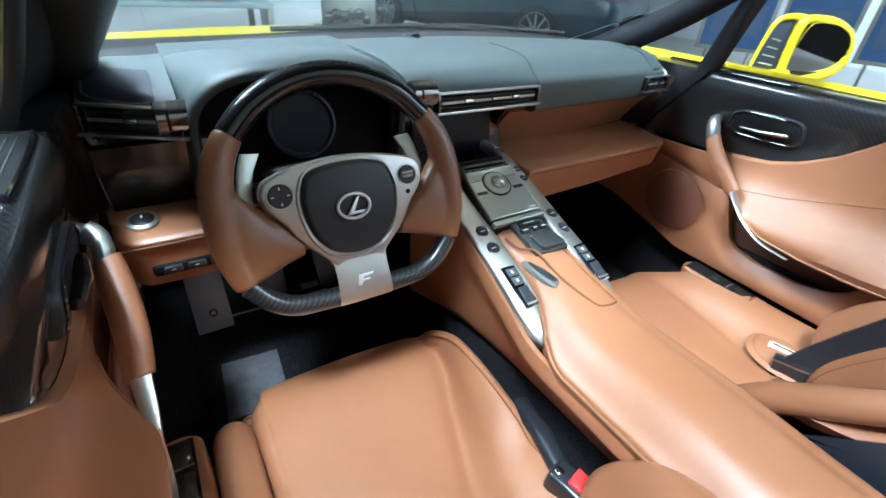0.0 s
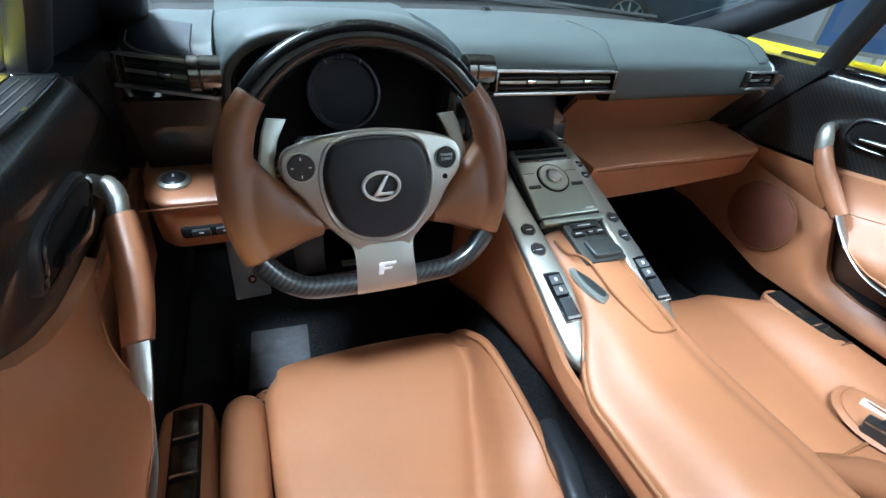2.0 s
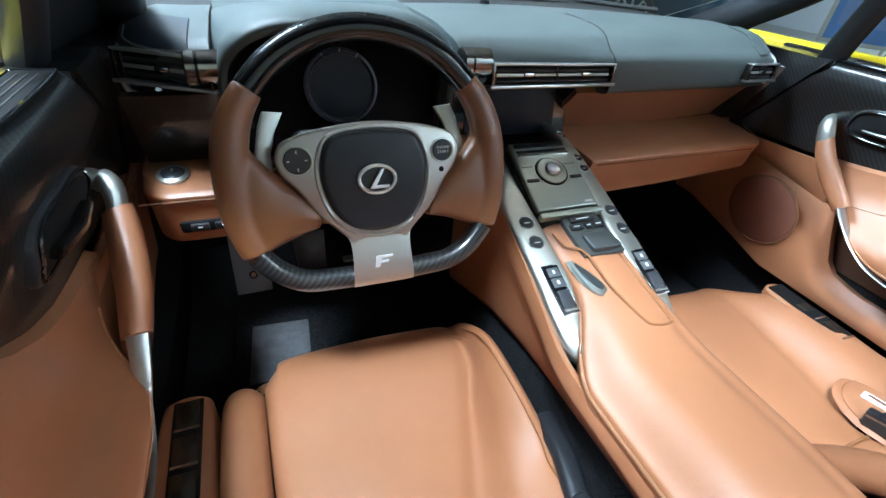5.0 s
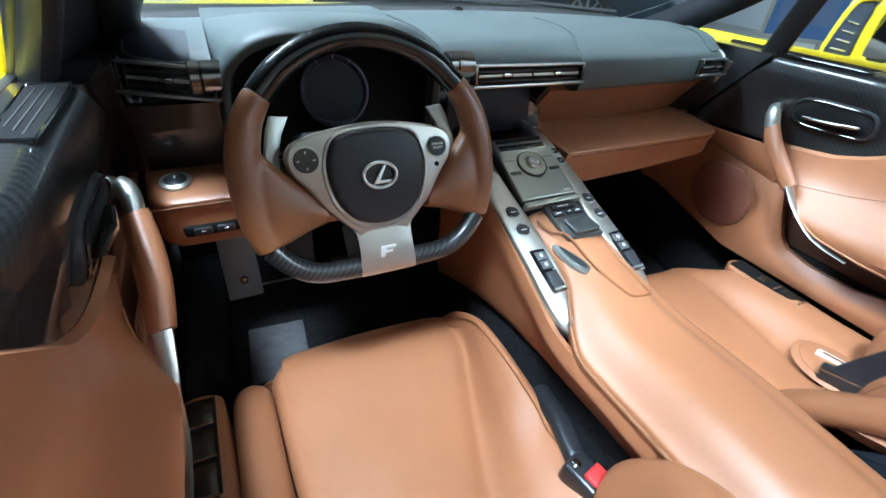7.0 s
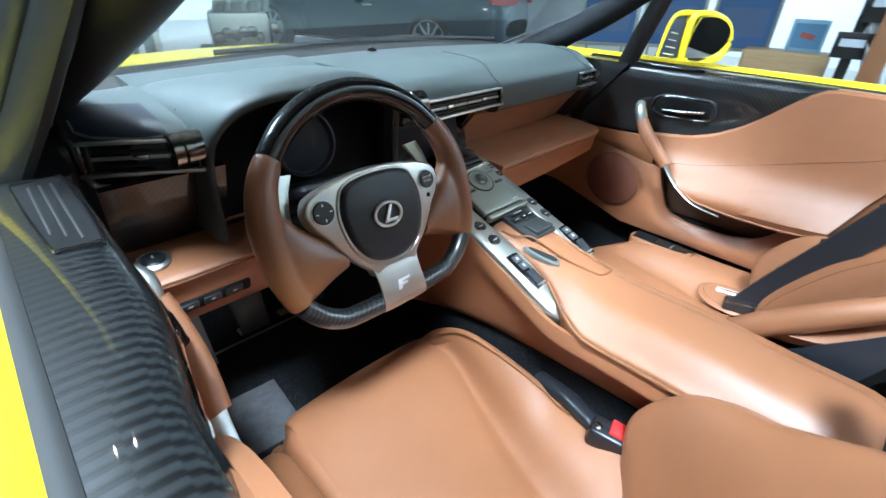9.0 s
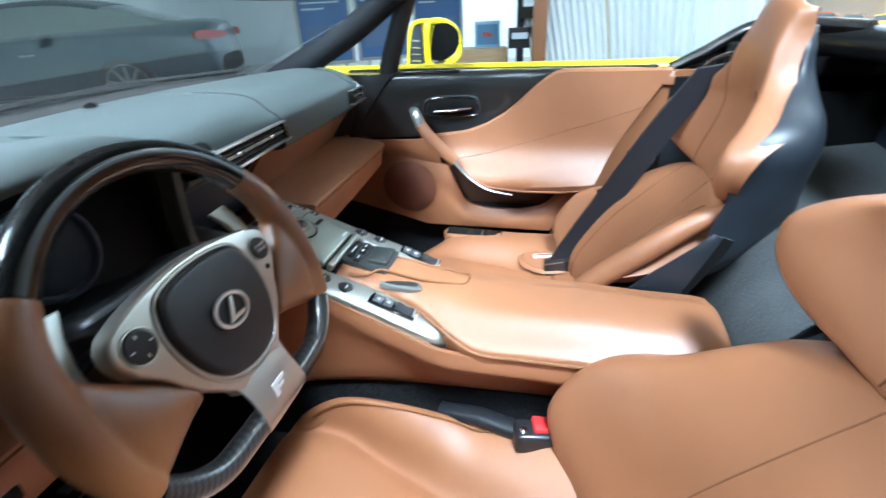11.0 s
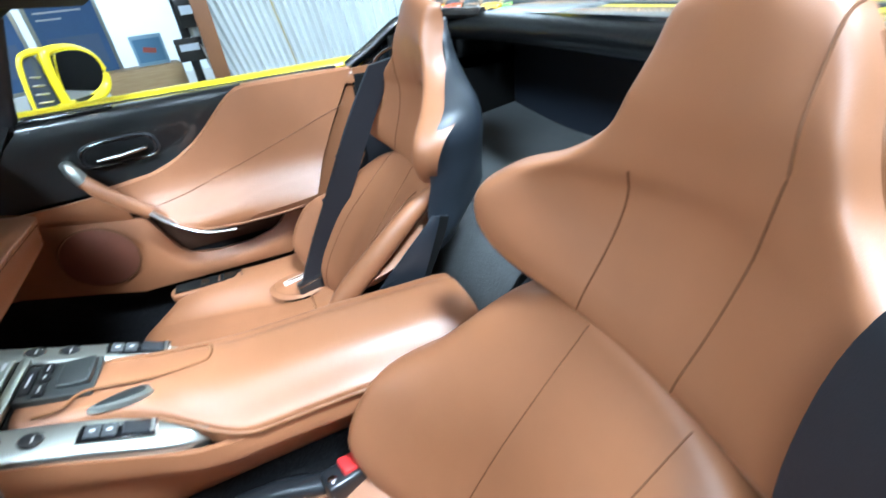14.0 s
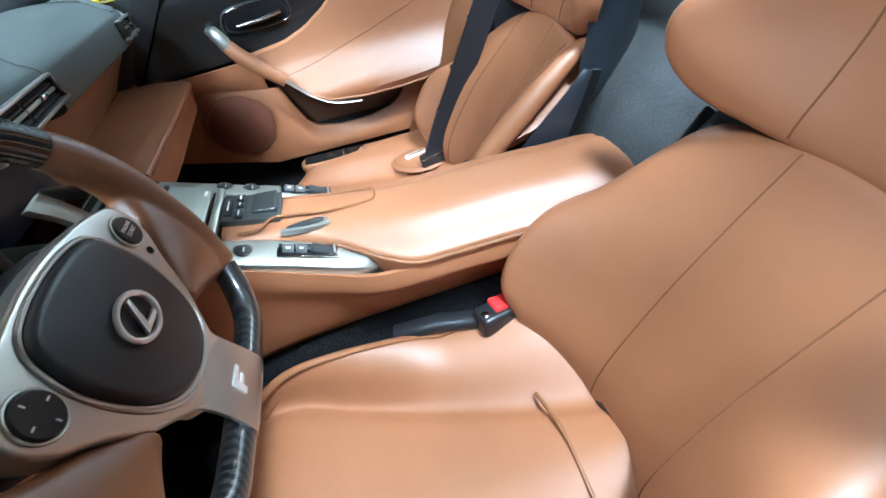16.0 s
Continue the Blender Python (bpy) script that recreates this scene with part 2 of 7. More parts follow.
def sheet(bm, g, wrap_u=False, wrap_v=False):
    nu, nv = len(g), len(g[0])
    v = [[bm.verts.new(tuple(p)) for p in row] for row in g]
    for i in range(nu if wrap_u else nu - 1):
        for j in range(nv if wrap_v else nv - 1):
            bm.faces.new((v[i][j], v[(i + 1) % nu][j], v[(i + 1) % nu][(j + 1) % nv], v[i][(j + 1) % nv]))
    return v


def slab(g, thick):
    """A surface with thickness, downwards along its normals."""
    bm = bmesh.new()
    sheet(bm, g)
    bmesh.ops.recalc_face_normals(bm, faces=bm.faces)
    bmesh.ops.solidify(bm, geom=list(bm.faces), thickness=thick)
    return bm


def tube(path, radius, sides=12, closed=False, squash=1.0, up=(0, 0, 1), bm=None):
    """A round or oval bar along a path; radius may change from point to point. squash flattens it along up."""
    bm = bm or bmesh.new()
    p = [Vector(q) for q in path]
    n = len(p)
    rad = [radius] * n if isinstance(radius, (int, float)) else list(radius)
    rings = []
    for i in range(n):
        t = (p[(i + 1) % n] - p[i - 1]) if closed else (p[min(i + 1, n - 1)] - p[max(i - 1, 0)])
        t.normalize()
        side = t.cross(Vector(up))
        if side.length < 1e-4:
            side = t.cross(Vector((1, 0, 0.1)))
        side.normalize()
        rise = side.cross(t).normalized()
        rings.append([bm.verts.new(p[i] + rad[i] * (math.cos(a) * side + squash * math.sin(a) * rise)) for a in [2 * math.pi * k / sides for k in range(sides)]])
    for i in range(n if closed else n - 1):
        a, b = rings[i], rings[(i + 1) % n]
        for k in range(sides):
            bm.faces.new((a[k], a[(k + 1) % sides], b[(k + 1) % sides], b[k]))
    if not closed:
        bm.faces.new(rings[0])
        bm.faces.new(rings[-1])
    return bm


def block(size, m=None, bevel=0.004, seg=2, bm=None):
    """A box with rounded edges, centred on the pose m."""
    bm = bm or bmesh.new()
    made = bmesh.ops.create_cube(bm, size=1.0, matrix=Matrix.Diagonal((*size, 1)))
    if bevel:
        edges = list({e for v in made["verts"] for e in v.link_edges})
        r = bmesh.ops.bevel(bm, geom=edges, offset=bevel, segments=seg, affect="EDGES", profile=0.5)
        verts = list({v for f in r["faces"] for v in f.verts} | {v for v in made["verts"] if v.is_valid})
    else:
        verts = made["verts"]
    if m is not None:
        bmesh.ops.transform(bm, matrix=m, verts=verts)
    return bm


def prism(outline, depth, m=None, bevel=0.003, seg=2):
    """A plate cut to an outline in its own plane, depth thick behind it, with rounded rims."""
    bm = bmesh.new()
    v = [bm.verts.new((x, y, 0)) for x, y in outline]
    f = bm.faces.new(v)
    r = bmesh.ops.extrude_face_region(bm, geom=[f])
    bmesh.ops.translate(bm, verts=[g for g in r["geom"] if isinstance(g, bmesh.types.BMVert)], vec=(0, 0, -depth))
    bmesh.ops.recalc_face_normals(bm, faces=bm.faces)
    if bevel:
        rim = [e for e in bm.edges if all(abs(q.co.z) < 1e-7 for q in e.verts)]
        bmesh.ops.bevel(bm, geom=rim, offset=bevel, segments=seg, affect="EDGES", profile=0.5)
    if m is not None:
        bmesh.ops.transform(bm, matrix=m, verts=bm.verts)
    return bm


def lathe(profile, m=None, sides=24, bm=None):
    """A turned body: profile of (radius, height), round the pose's z."""
    bm = bm or bmesh.new()
    m = m or Matrix()
    rings = []
    for r, h in profile:
        rings.append([bm.verts.new(m @ Vector((r * math.cos(2 * math.pi * k / sides), r * math.sin(2 * math.pi * k / sides), h))) for k in range(sides)])
    for a, b in zip(rings, rings[1:]):
        for k in range(sides):
            bm.faces.new((a[k], a[(k + 1) % sides], b[(k + 1) % sides], b[k]))
    bm.faces.new(rings[0])
    bm.faces.new(rings[-1])
    return bm


def axes(at, x, y):
    """A pose at a place with its x and y along the two ways given."""
    x = Vector(x).normalized()
    z = x.cross(Vector(y)).normalized()
    y = z.cross(x)
    return Matrix.Translation(at) @ Matrix((x, y, z)).transposed().to_4x4()


def rounded(outline, n=40):
    return [tuple(p) for p in spline(outline, n, True)]


def letters(text, size, m, material, parent, label=""):
    cu = bpy.data.curves.new("writing", "FONT")
    cu.body, cu.size, cu.align_x, cu.align_y, cu.extrude = text, size, "CENTER", "CENTER", 0.0002
    tmp = new("writing", cu)
    me = bpy.data.meshes.new_from_object(tmp.evaluated_get(bpy.context.evaluated_depsgraph_get()))
    bpy.data.objects.remove(tmp)
    me.transform(m)
    me.materials.append(material)
    ob = new("writing", me)
    ob.parent = parent
    ob.matrix_parent_inverse = parent.matrix_world.inverted()
    if label:
        ob["label"] = label
    return ob

# ---- the car: shell ----
XM = -0.021         # the car's middle plane


def flip(x):
    return 2 * XM - x


def flip_bm(bm, middle=XM):
    for v in bm.verts:
        v.co.x = 2 * middle - v.co.x
    bmesh.ops.reverse_faces(bm, faces=bm.faces)
    return bm


car = thing("sports_car", (XM, 0.2, 0), "yellow open-top sports car body with black windscreen frame", "car")


def side_skin():
    """Outer skin of one flank, from nose to tail, right side."""
    rows = []
    for y, xt, zt, xm in ((2.3, 0.62, 0.52, 0.66), (1.9, 0.80, 0.66, 0.86), (1.35, 0.86, 0.78, 0.94), (0.8, 0.84, 0.84, 0.92), (0.3, 0.79, 0.852, 0.90), (-0.2, 0.775, 0.855, 0.90), (-0.7, 0.78, 0.87, 0.92), (-1.2, 0.84, 0.90, 0.95), (-1.7, 0.82, 0.87, 0.93), (-2.1, 0.70, 0.80, 0.78)):
        rows.append([(xt - 0.035, y, zt + 0.004), (xt, y, zt), (xt + 0.03, y, zt - 0.035), (xm, y, zt * 0.72), (xm + 0.005, y, 0.40), (xm - 0.05, y, 0.16)])
    return slab(smooth_grid(rows, 60, 22), 0.012)


part("right_flank", side_skin(), YELLOW, car)
part("left_flank", flip_bm(side_skin()), YELLOW, car)

hood_rows = []
for y, w, z, crown in ((0.74, 0.60, 0.862, 0.012), (1.0, 0.70, 0.845, 0.02), (1.4, 0.80, 0.79, 0.03), (1.9, 0.76, 0.66, 0.03), (2.3, 0.60, 0.50, 0.02)):
    hood_rows.append([(XM + u * w, y - 0.10 * abs(u) ** 2 * (2.3 - y), z + crown * (1 - u * u) + 0.02 * abs(u) ** 6) for u in (-1, -0.75, -0.4, 0, 0.4, 0.75, 1)])
part("hood", slab(smooth_grid(hood_rows, 30, 36), 0.01), YELLOW, car)

nose = [[(XM + u * 0.64, 2.32 - 0.14 * u * u, z) for u in (-1, -0.5, 0, 0.5, 1)] for z in (0.50, 0.36, 0.16)]
part("nose", slab(smooth_grid(nose, 10, 20), 0.012), YELLOW, car)
tail = [[(XM + u * 0.76, -2.12 + 0.06 * u * u, z) for u in (-1, -0.5, 0, 0.5, 1)] for z in (0.82, 0.55, 0.20)]
part("tail", slab(smooth_grid(tail, 10, 20), 0.012), YELLOW, car)
part("underbody", block((1.7, 4.2, 0.05), pose(XM, 0.1, 0.165), 0.01), RUBBER, car)

for wx, wy in ((0.80, 1.42), (-0.82, 1.42), (0.80, -1.2), (-0.82, -1.2)):
    sgn = 1 if wx > 0 else -1
    m = Matrix.Translation((wx, wy, 0.335)) @ pose(0, 0, 0, 0, 90 * sgn, 0)
    tyre = part("tyre", lathe([(0.22, -0.12), (0.30, -0.12), (0.335, -0.09), (0.335, 0.09), (0.30, 0.12), (0.235, 0.12), (0.235, 0.05)], m, 40), RUBBER, car)
    part("rim", lathe([(0.06, 0.06), (0.10, 0.085), (0.20, 0.08), (0.232, 0.11), (0.232, 0.04)], m, 40), DARK_CHROME, tyre)

# rear deck with its carbon lip and hatch glass
deck_rows = []
for y, z in ((-1.085, 0.957), (-1.2, 0.952), (-1.5, 0.925), (-1.85, 0.875), (-2.1, 0.82)):
    row = [(XM + u * 0.78, y, z - 0.026 * u ** 4 + 0.01 * (1 - u * u)) for u in (-1, -0.6, -0.2, 0.2, 0.6, 1)]
    haunch = [(XM + e * 0.86, y, z - 0.062) for e in (-1, 1)]
    deck_rows.append(haunch[:1] + row + haunch[1:])
part("rear_deck", slab(smooth_grid(deck_rows, 24, 36), 0.012), YELLOW, car)
HUMP = mat("hump_black", (0.016, 0.019, 0.022), 0.16, coat=0.8)
panel_rows = [[(XM + u * 0.76, y, z - 0.03 * u ** 4 + 0.008 * (1 - u * u)) for u in (-1, -0.6, -0.2, 0.2, 0.6, 1)] for y, z in ((-0.965, 0.961), (-1.02, 0.962), (-1.081, 0.959))]
part("deck_panel", slab(smooth_grid(panel_rows, 8, 24), 0.01), HUMP, car, "gloss black panel behind the carbon lip")
lip_rows = []
for y, z in ((-0.95, 0.898), (-0.928, 0.908), (-0.916, 0.930), (-0.922, 0.951), (-0.943, 0.965), (-0.968, 0.967), (-0.985, 0.962)):
    lip_rows.append([(XM + u * 0.72, y - 0.03 * (1 - u * u) + 0.06 * u ** 6, z) for u in (-1, -0.7, -0.35, 0, 0.35, 0.7, 1)])
part("deck_lip", slab(smooth_grid(lip_rows, 24, 44), 0.008), CARBON_FLAT, car, "lacquered carbon edge of the rear deck")


def buttress():
    """The boxed carbon frame that runs forward from the deck beside the hood well."""
    return tube(spline([(0.52, -0.95, 0.962), (0.62, -0.885, 0.966), (0.695, -0.825, 0.963), (0.718, -0.79, 0.955), (0.724, -0.755, 0.935), (0.728, -0.70, 0.900), (0.734, -0.63, 0.862)], 30), 0.019, 10, squash=0.8)


def buttress_panel():
    """Dark side panel closing the frame towards the door."""
    return slab(np.array([[(0.738, -0.64, 0.84), (0.732, -0.70, 0.885), (0.728, -0.77, 0.935), (0.724, -0.82, 0.95)], [(0.735, -0.66, 0.80), (0.735, -0.72, 0.80), (0.735, -0.80, 0.80), (0.735, -0.90, 0.80)]]), 0.006)


part("right_buttress", buttress(), CARBON_FLAT, car)
part("left_buttress", flip_bm(buttress()), CARBON_FLAT, car)
part("right_frame_panel", buttress_panel(), HUMP, car)
part("left_frame_panel", flip_bm(buttress_panel()), HUMP, car)


def fairing():
    """The low gloss hump on the deck behind a seat."""
    rows = []
    for y, h, w in ((-0.955, -0.006, 0.165), (-0.965, 0.006, 0.165), (-0.985, 0.014, 0.163), (-1.04, 0.018, 0.158), (-1.12, 0.014, 0.15), (-1.20, 0.0, 0.14), (-1.23, -0.014, 0.135)):
        rows.append([(0.39 + u * w, y, 0.957 + h * (1 - abs(u) ** 9) - 0.012 * abs(u) ** 9) for u in (-1, -0.96, -0.8, -0.4, 0, 0.4, 0.8, 0.96, 1)])
    bm = bmesh.new()
    sheet(bm, smooth_grid(rows, 20, 30))
    bmesh.ops.recalc_face_normals(bm, faces=bm.faces)
    return bm


part("right_fairing", fairing(), HUMP, car)
part("left_fairing", flip_bm(fairing()), HUMP, car)

# the rear wing
wing_rows = []
for y, z in ((-1.72, 0.925), (-1.76, 0.948), (-1.88, 0.956), (-1.99, 0.962), (-2.0, 0.952), (-1.88, 0.932), (-1.74, 0.914)):
    wing_rows.append([(XM + u * 0.535, y + 0.05 * u * u, z + 0.062 - 0.055 * u * u - 0.012 * u ** 8) for u in (-1, -0.8, -0.5, 0, 0.5, 0.8, 1)])
bm = bmesh.new()
g = smooth_grid(wing_rows, 21, 28)
sheet(bm, g, wrap_u=True)
part("rear_wing", bm, YELLOW, car)
STRUT = mat("strut_silver", (0.55, 0.62, 0.66), 0.3, 0.9)
for sx in (-1, 1):
    for a, b in ((0.215, 0.335), (0.255, 0.355)):
        part("wing_strut", tube([(XM + sx * a, -1.615, 0.885), (XM + sx * (a * 0.4 + b * 0.6), -1.74, 0.945), (XM + sx * b, -1.80, 0.975)], 0.010, 8, squash=0.6), STRUT, car)
    part("wing_endplate", block((0.012, 0.22, 0.05), pose(XM + sx * 0.538, -1.80, 0.942), 0.004), YELLOW, car)

# windscreen frame: pillars, quarter struts and header


def pillar():
    return tube(spline([(0.665, 0.66, 0.79), (0.652, 0.48, 0.868), (0.612, 0.24, 0.978), (0.580, 0.02, 1.11), (0.555, -0.10, 1.142)], 30), [0.042] * 12 + [0.038] * 12 + [0.032] * 6, 14, squash=0.9)


part("right_pillar", pillar(), HEADER_BLACK, car, "matt black windscreen pillar")
part("left_pillar", tube(spline([(-0.695, 0.66, 0.79), (-0.668, 0.46, 0.868), (-0.615, 0.235, 0.965), (-0.567, 0.03, 1.06), (-0.535, -0.10, 1.135)], 30), [0.042] * 12 + [0.038] * 12 + [0.032] * 6, 14, squash=0.9), SOFT_BLACK, car, "matt black windscreen pillar")


def strut():
    return tube([(0.70, 0.175, 0.82), (0.672, 0.13, 0.93), (0.61, 0.05, 1.08)], [0.03, 0.027, 0.025], 12, squash=0.6, up=(1, 0, 0))


part("right_strut", strut(), SOFT_BLACK, car)
part("left_strut", tube([(-0.722, 0.195, 0.85), (-0.672, 0.122, 0.95), (-0.622, 0.04, 1.06)], [0.036, 0.034, 0.030], 12, squash=0.6, up=(1, 0, 0)), SOFT_BLACK, car)
# black filler added where pillar and strut overlap; the gap is a quarter window
fill = [[(-0.668, 0.46, 0.862), (-0.70, 0.32, 0.86), (-0.722, 0.20, 0.855)], [(-0.615, 0.235, 0.965), (-0.645, 0.18, 0.957), (-0.672, 0.122, 0.95)], [(-0.567, 0.03, 1.06), (-0.595, 0.035, 1.06), (-0.622, 0.04, 1.06)]]
part("left_corner_filler", slab(smooth_grid(fill, 12, 8), 0.008), SOFT_BLACK, car, "black filler added between pillar and strut")
part("left_weather_strip", tube([(-0.737, 0.198, 0.85), (-0.692, 0.125, 0.95), (-0.642, 0.045, 1.06)], 0.013, 10), SHELL, car, "grey rubber weather strip")
part("left_pillar_skin", tube([(-0.748, 0.196, 0.86), (-0.704, 0.140, 0.95), (-0.662, 0.088, 1.04), (-0.650, 0.07, 1.07)], 0.011, 10), YELLOW, car)

head_rows = []
for y, z in ((0.03, 1.118), (-0.02, 1.112), (-0.10, 1.116), (-0.17, 1.126), (-0.205, 1.143), (-0.20, 1.165), (-0.12, 1.175), (0.02, 1.13)):
    head_rows.append([(XM + u * 0.62, y + 0.05 * (1 - u * u), z + 0.012 * (1 - u * u) - 0.02 * u ** 6) for u in (-1, -0.6, -0.2, 0.2, 0.6, 1)])
bm = bmesh.new()
g = smooth_grid(head_rows + head_rows[:1], 28, 30)
v = sheet(bm, g[:-1], wrap_u=True)
bm.faces.new([r[0] for r in v])
bm.faces.new([r[-1] for r in v])
part("header", bm, HEADER_BLACK, car, "black windscreen header")
trim_rows = [[(XM + u * 0.60, y + 0.05 * (1 - u * u), z + 0.012 * (1 - u * u) - 0.02 * u ** 6) for u in (-1, -0.5, 0, 0.5, 1)] for y, z in ((-0.203, 1.163), (-0.17, 1.179), (-0.10, 1.184))]
part("header_trim", slab(smooth_grid(trim_rows, 6, 24), 0.004), YELLOW, car, "yellow roof edge over the header")


for cx in (0.29, flip(0.29)):
    VM = axes((cx, -0.165, 1.112), (1, 0, 0), (0, 0.87, -0.50))
    vis = part("sun_visor", block((0.48, 0.12, 0.030), VM, 0.013, 4), HEADER_BLACK, car, "padded black sun visor")
    label = part("visor_label", block((0.11, 0.046, 0.002), VM @ pose(-0.09, 0.0, -0.0155), 0.0), mat("label_yellow", (0.62, 0.47, 0.12), 0.5), vis, "yellow warning label")
    part("label_band", block((0.030, 0.046, 0.001), VM @ pose(-0.130, 0.0, -0.0168), 0.0), mat("label_cream", (0.62, 0.55, 0.42), 0.5), label)
    for k in range(3):
        part("label_bar", block((0.060, 0.004, 0.001), VM @ pose(-0.075, -0.013 + 0.013 * k, -0.0168), 0.0), BUTTON, label)

screen_rows = [[(XM + u * w, y - bow * u * u, z) for u in (-1, -0.5, 0, 0.5, 1)] for y, z, w, bow in ((0.80, 0.875, 0.60, 0.22), (0.45, 0.985, 0.61, 0.14), (0.08, 1.11, 0.60, 0.07))]
wsg = part("windscreen", slab(smooth_grid(screen_rows, 10, 20), 0.004), GLASS, car, "clear windscreen")
wsg.visible_shadow = False


def foot(u):
    """Height of the cowl's lip across the car, higher over the wiper arms."""
    return float(np.interp(u, (-1, -0.9, -0.6, -0.3, 0, 0.3, 0.6, 0.9, 1), (0.902, 0.895, 0.885, 0.881, 0.888, 0.898, 0.901, 0.888, 0.882)))


cowl_rows = [[(XM + u * 0.655, y - 0.24 * u * u, z + (foot(u) - 0.896) * min(1, (y - 0.66) / 0.10)) for u in (-1, -0.9, -0.6, -0.3, 0, 0.3, 0.6, 0.9, 1)] for y, z in ((0.66, 0.868), (0.70, 0.880), (0.80, 0.896), (0.86, 0.890))]
part("cowl", slab(smooth_grid(cowl_rows, 8, 30), 0.02), RUBBER, car, "black plastic cowl at the screen's foot")
for a, b in (((-0.25, 0.79, 0.89), (0.50, 0.66, 0.892)), ((0.02, 0.80, 0.892), (0.60, 0.60, 0.895))):
    part("wiper", tube([a, tuple((Vector(a) + Vector(b)) / 2 + Vector((0, 0.01, 0.012))), b], 0.007, 6), RUBBER, car)

# rear-view mirror inside
mirror_in = thing("rear_view_mirror", (-0.037, 0.05, 1.08), "wide rear-view mirror in a thin black rim below the header", "mirror")
MIM = axes((-0.037, 0.0, 1.096), (1, -0.15, 0), (0, -0.085, 1))
mo = rounded([(-0.140, -0.022), (-0.134, 0.030), (-0.10, 0.040), (0, 0.042), (0.10, 0.040), (0.134, 0.030), (0.140, -0.022), (0.126, -0.038), (0.08, -0.041), (0, -0.042), (-0.08, -0.041), (-0.126, -0.038)], 60)
back = prism(mo, 0.030, None, 0.008, 3)
for q in back.verts:
    if q.co.z < -0.005:
        q.co.x, q.co.y = q.co.x * 0.86, q.co.y * 0.70
bmesh.ops.transform(back, matrix=MIM @ pose(0, 0, -0.016), verts=back.verts)
part("housing", back, GLOSS_BLACK, mirror_in, "gloss black mirror housing")
part("mirror_glass", prism([(x * 0.972, y * 0.925) for x, y in mo], 0.002, MIM @ pose(0, 0, 0.0002), 0.0), mat("mirror_silver", (0.85, 0.87, 0.88), 0.02, 1.0), mirror_in)
part("stem", tube([(-0.035, 0.02, 1.098), (-0.02, 0.055, 1.115), (0.0, 0.08, 1.125)], 0.011, 10), GLOSS_BLACK, mirror_in)

# cockpit tub
tub = bmesh.new()
block((1.36, 1.75, 0.03), pose(XM, -0.05, 0.205), 0.004, 1, tub)
structure("floor", tub, CARPET, "black carpeted cockpit floor", "floor")
bm = bmesh.new()
block((1.36, 0.03, 0.55), pose(XM, 0.83, 0.48, -18), 0.004, 1, bm)
structure("wall_firewall", bm, CARPET, "black carpeted wall at the front of the footwells", "wall")
for sx in (-1, 1):
    bm = block((0.02, 1.95, 0.655), pose(XM + sx * 0.722, -0.12, 0.53), 0.004, 1)
    structure("wall_sill", bm, CARPET, "black carpeted side of the cockpit", "wall")
bm = block((1.36, 0.03, 0.45), pose(XM, -0.78, 0.40, 18), 0.004, 1)
structure("wall_bulkhead", bm, SUEDE, "dark grey suede bulkhead behind the seats", "wall")
shelf = [[(XM + u * 0.69, y, z + 0.012 * math.cos(6 * u)) for u in (-1, -0.6, -0.2, 0.2, 0.6, 1)] for y, z in ((-0.635, 0.225), (-0.66, 0.40), (-0.70, 0.52), (-0.76, 0.60), (-0.86, 0.64), (-1.0, 0.66), (-1.15, 0.68))]
structure("rear_shelf", slab(smooth_grid(shelf, 20, 30), 0.02), SUEDE, "dark grey suede shelf behind the seats", "shelf")
bm = block((1.40, 0.03, 0.34), pose(XM, -1.14, 0.80), 0.004, 1)
structure("wall_hood_well", bm, mat("dark_navy_trim", (0.015, 0.020, 0.030), 0.4), "dark back wall of the hood well", "wall")
for sx in (-1, 1):
    bm = block((0.03, 0.55, 0.42), pose(XM + sx * 0.705, -0.90, 0.64), 0.004, 1)
    block((0.03, 0.42, 0.12), pose(XM + sx * 0.705, -0.955, 0.868), 0.004, 1, bm)
    structure("wall_hood_well_side", bm, CAVITY, "dark side wall of the hood well", "wall")

# ---- seats ----


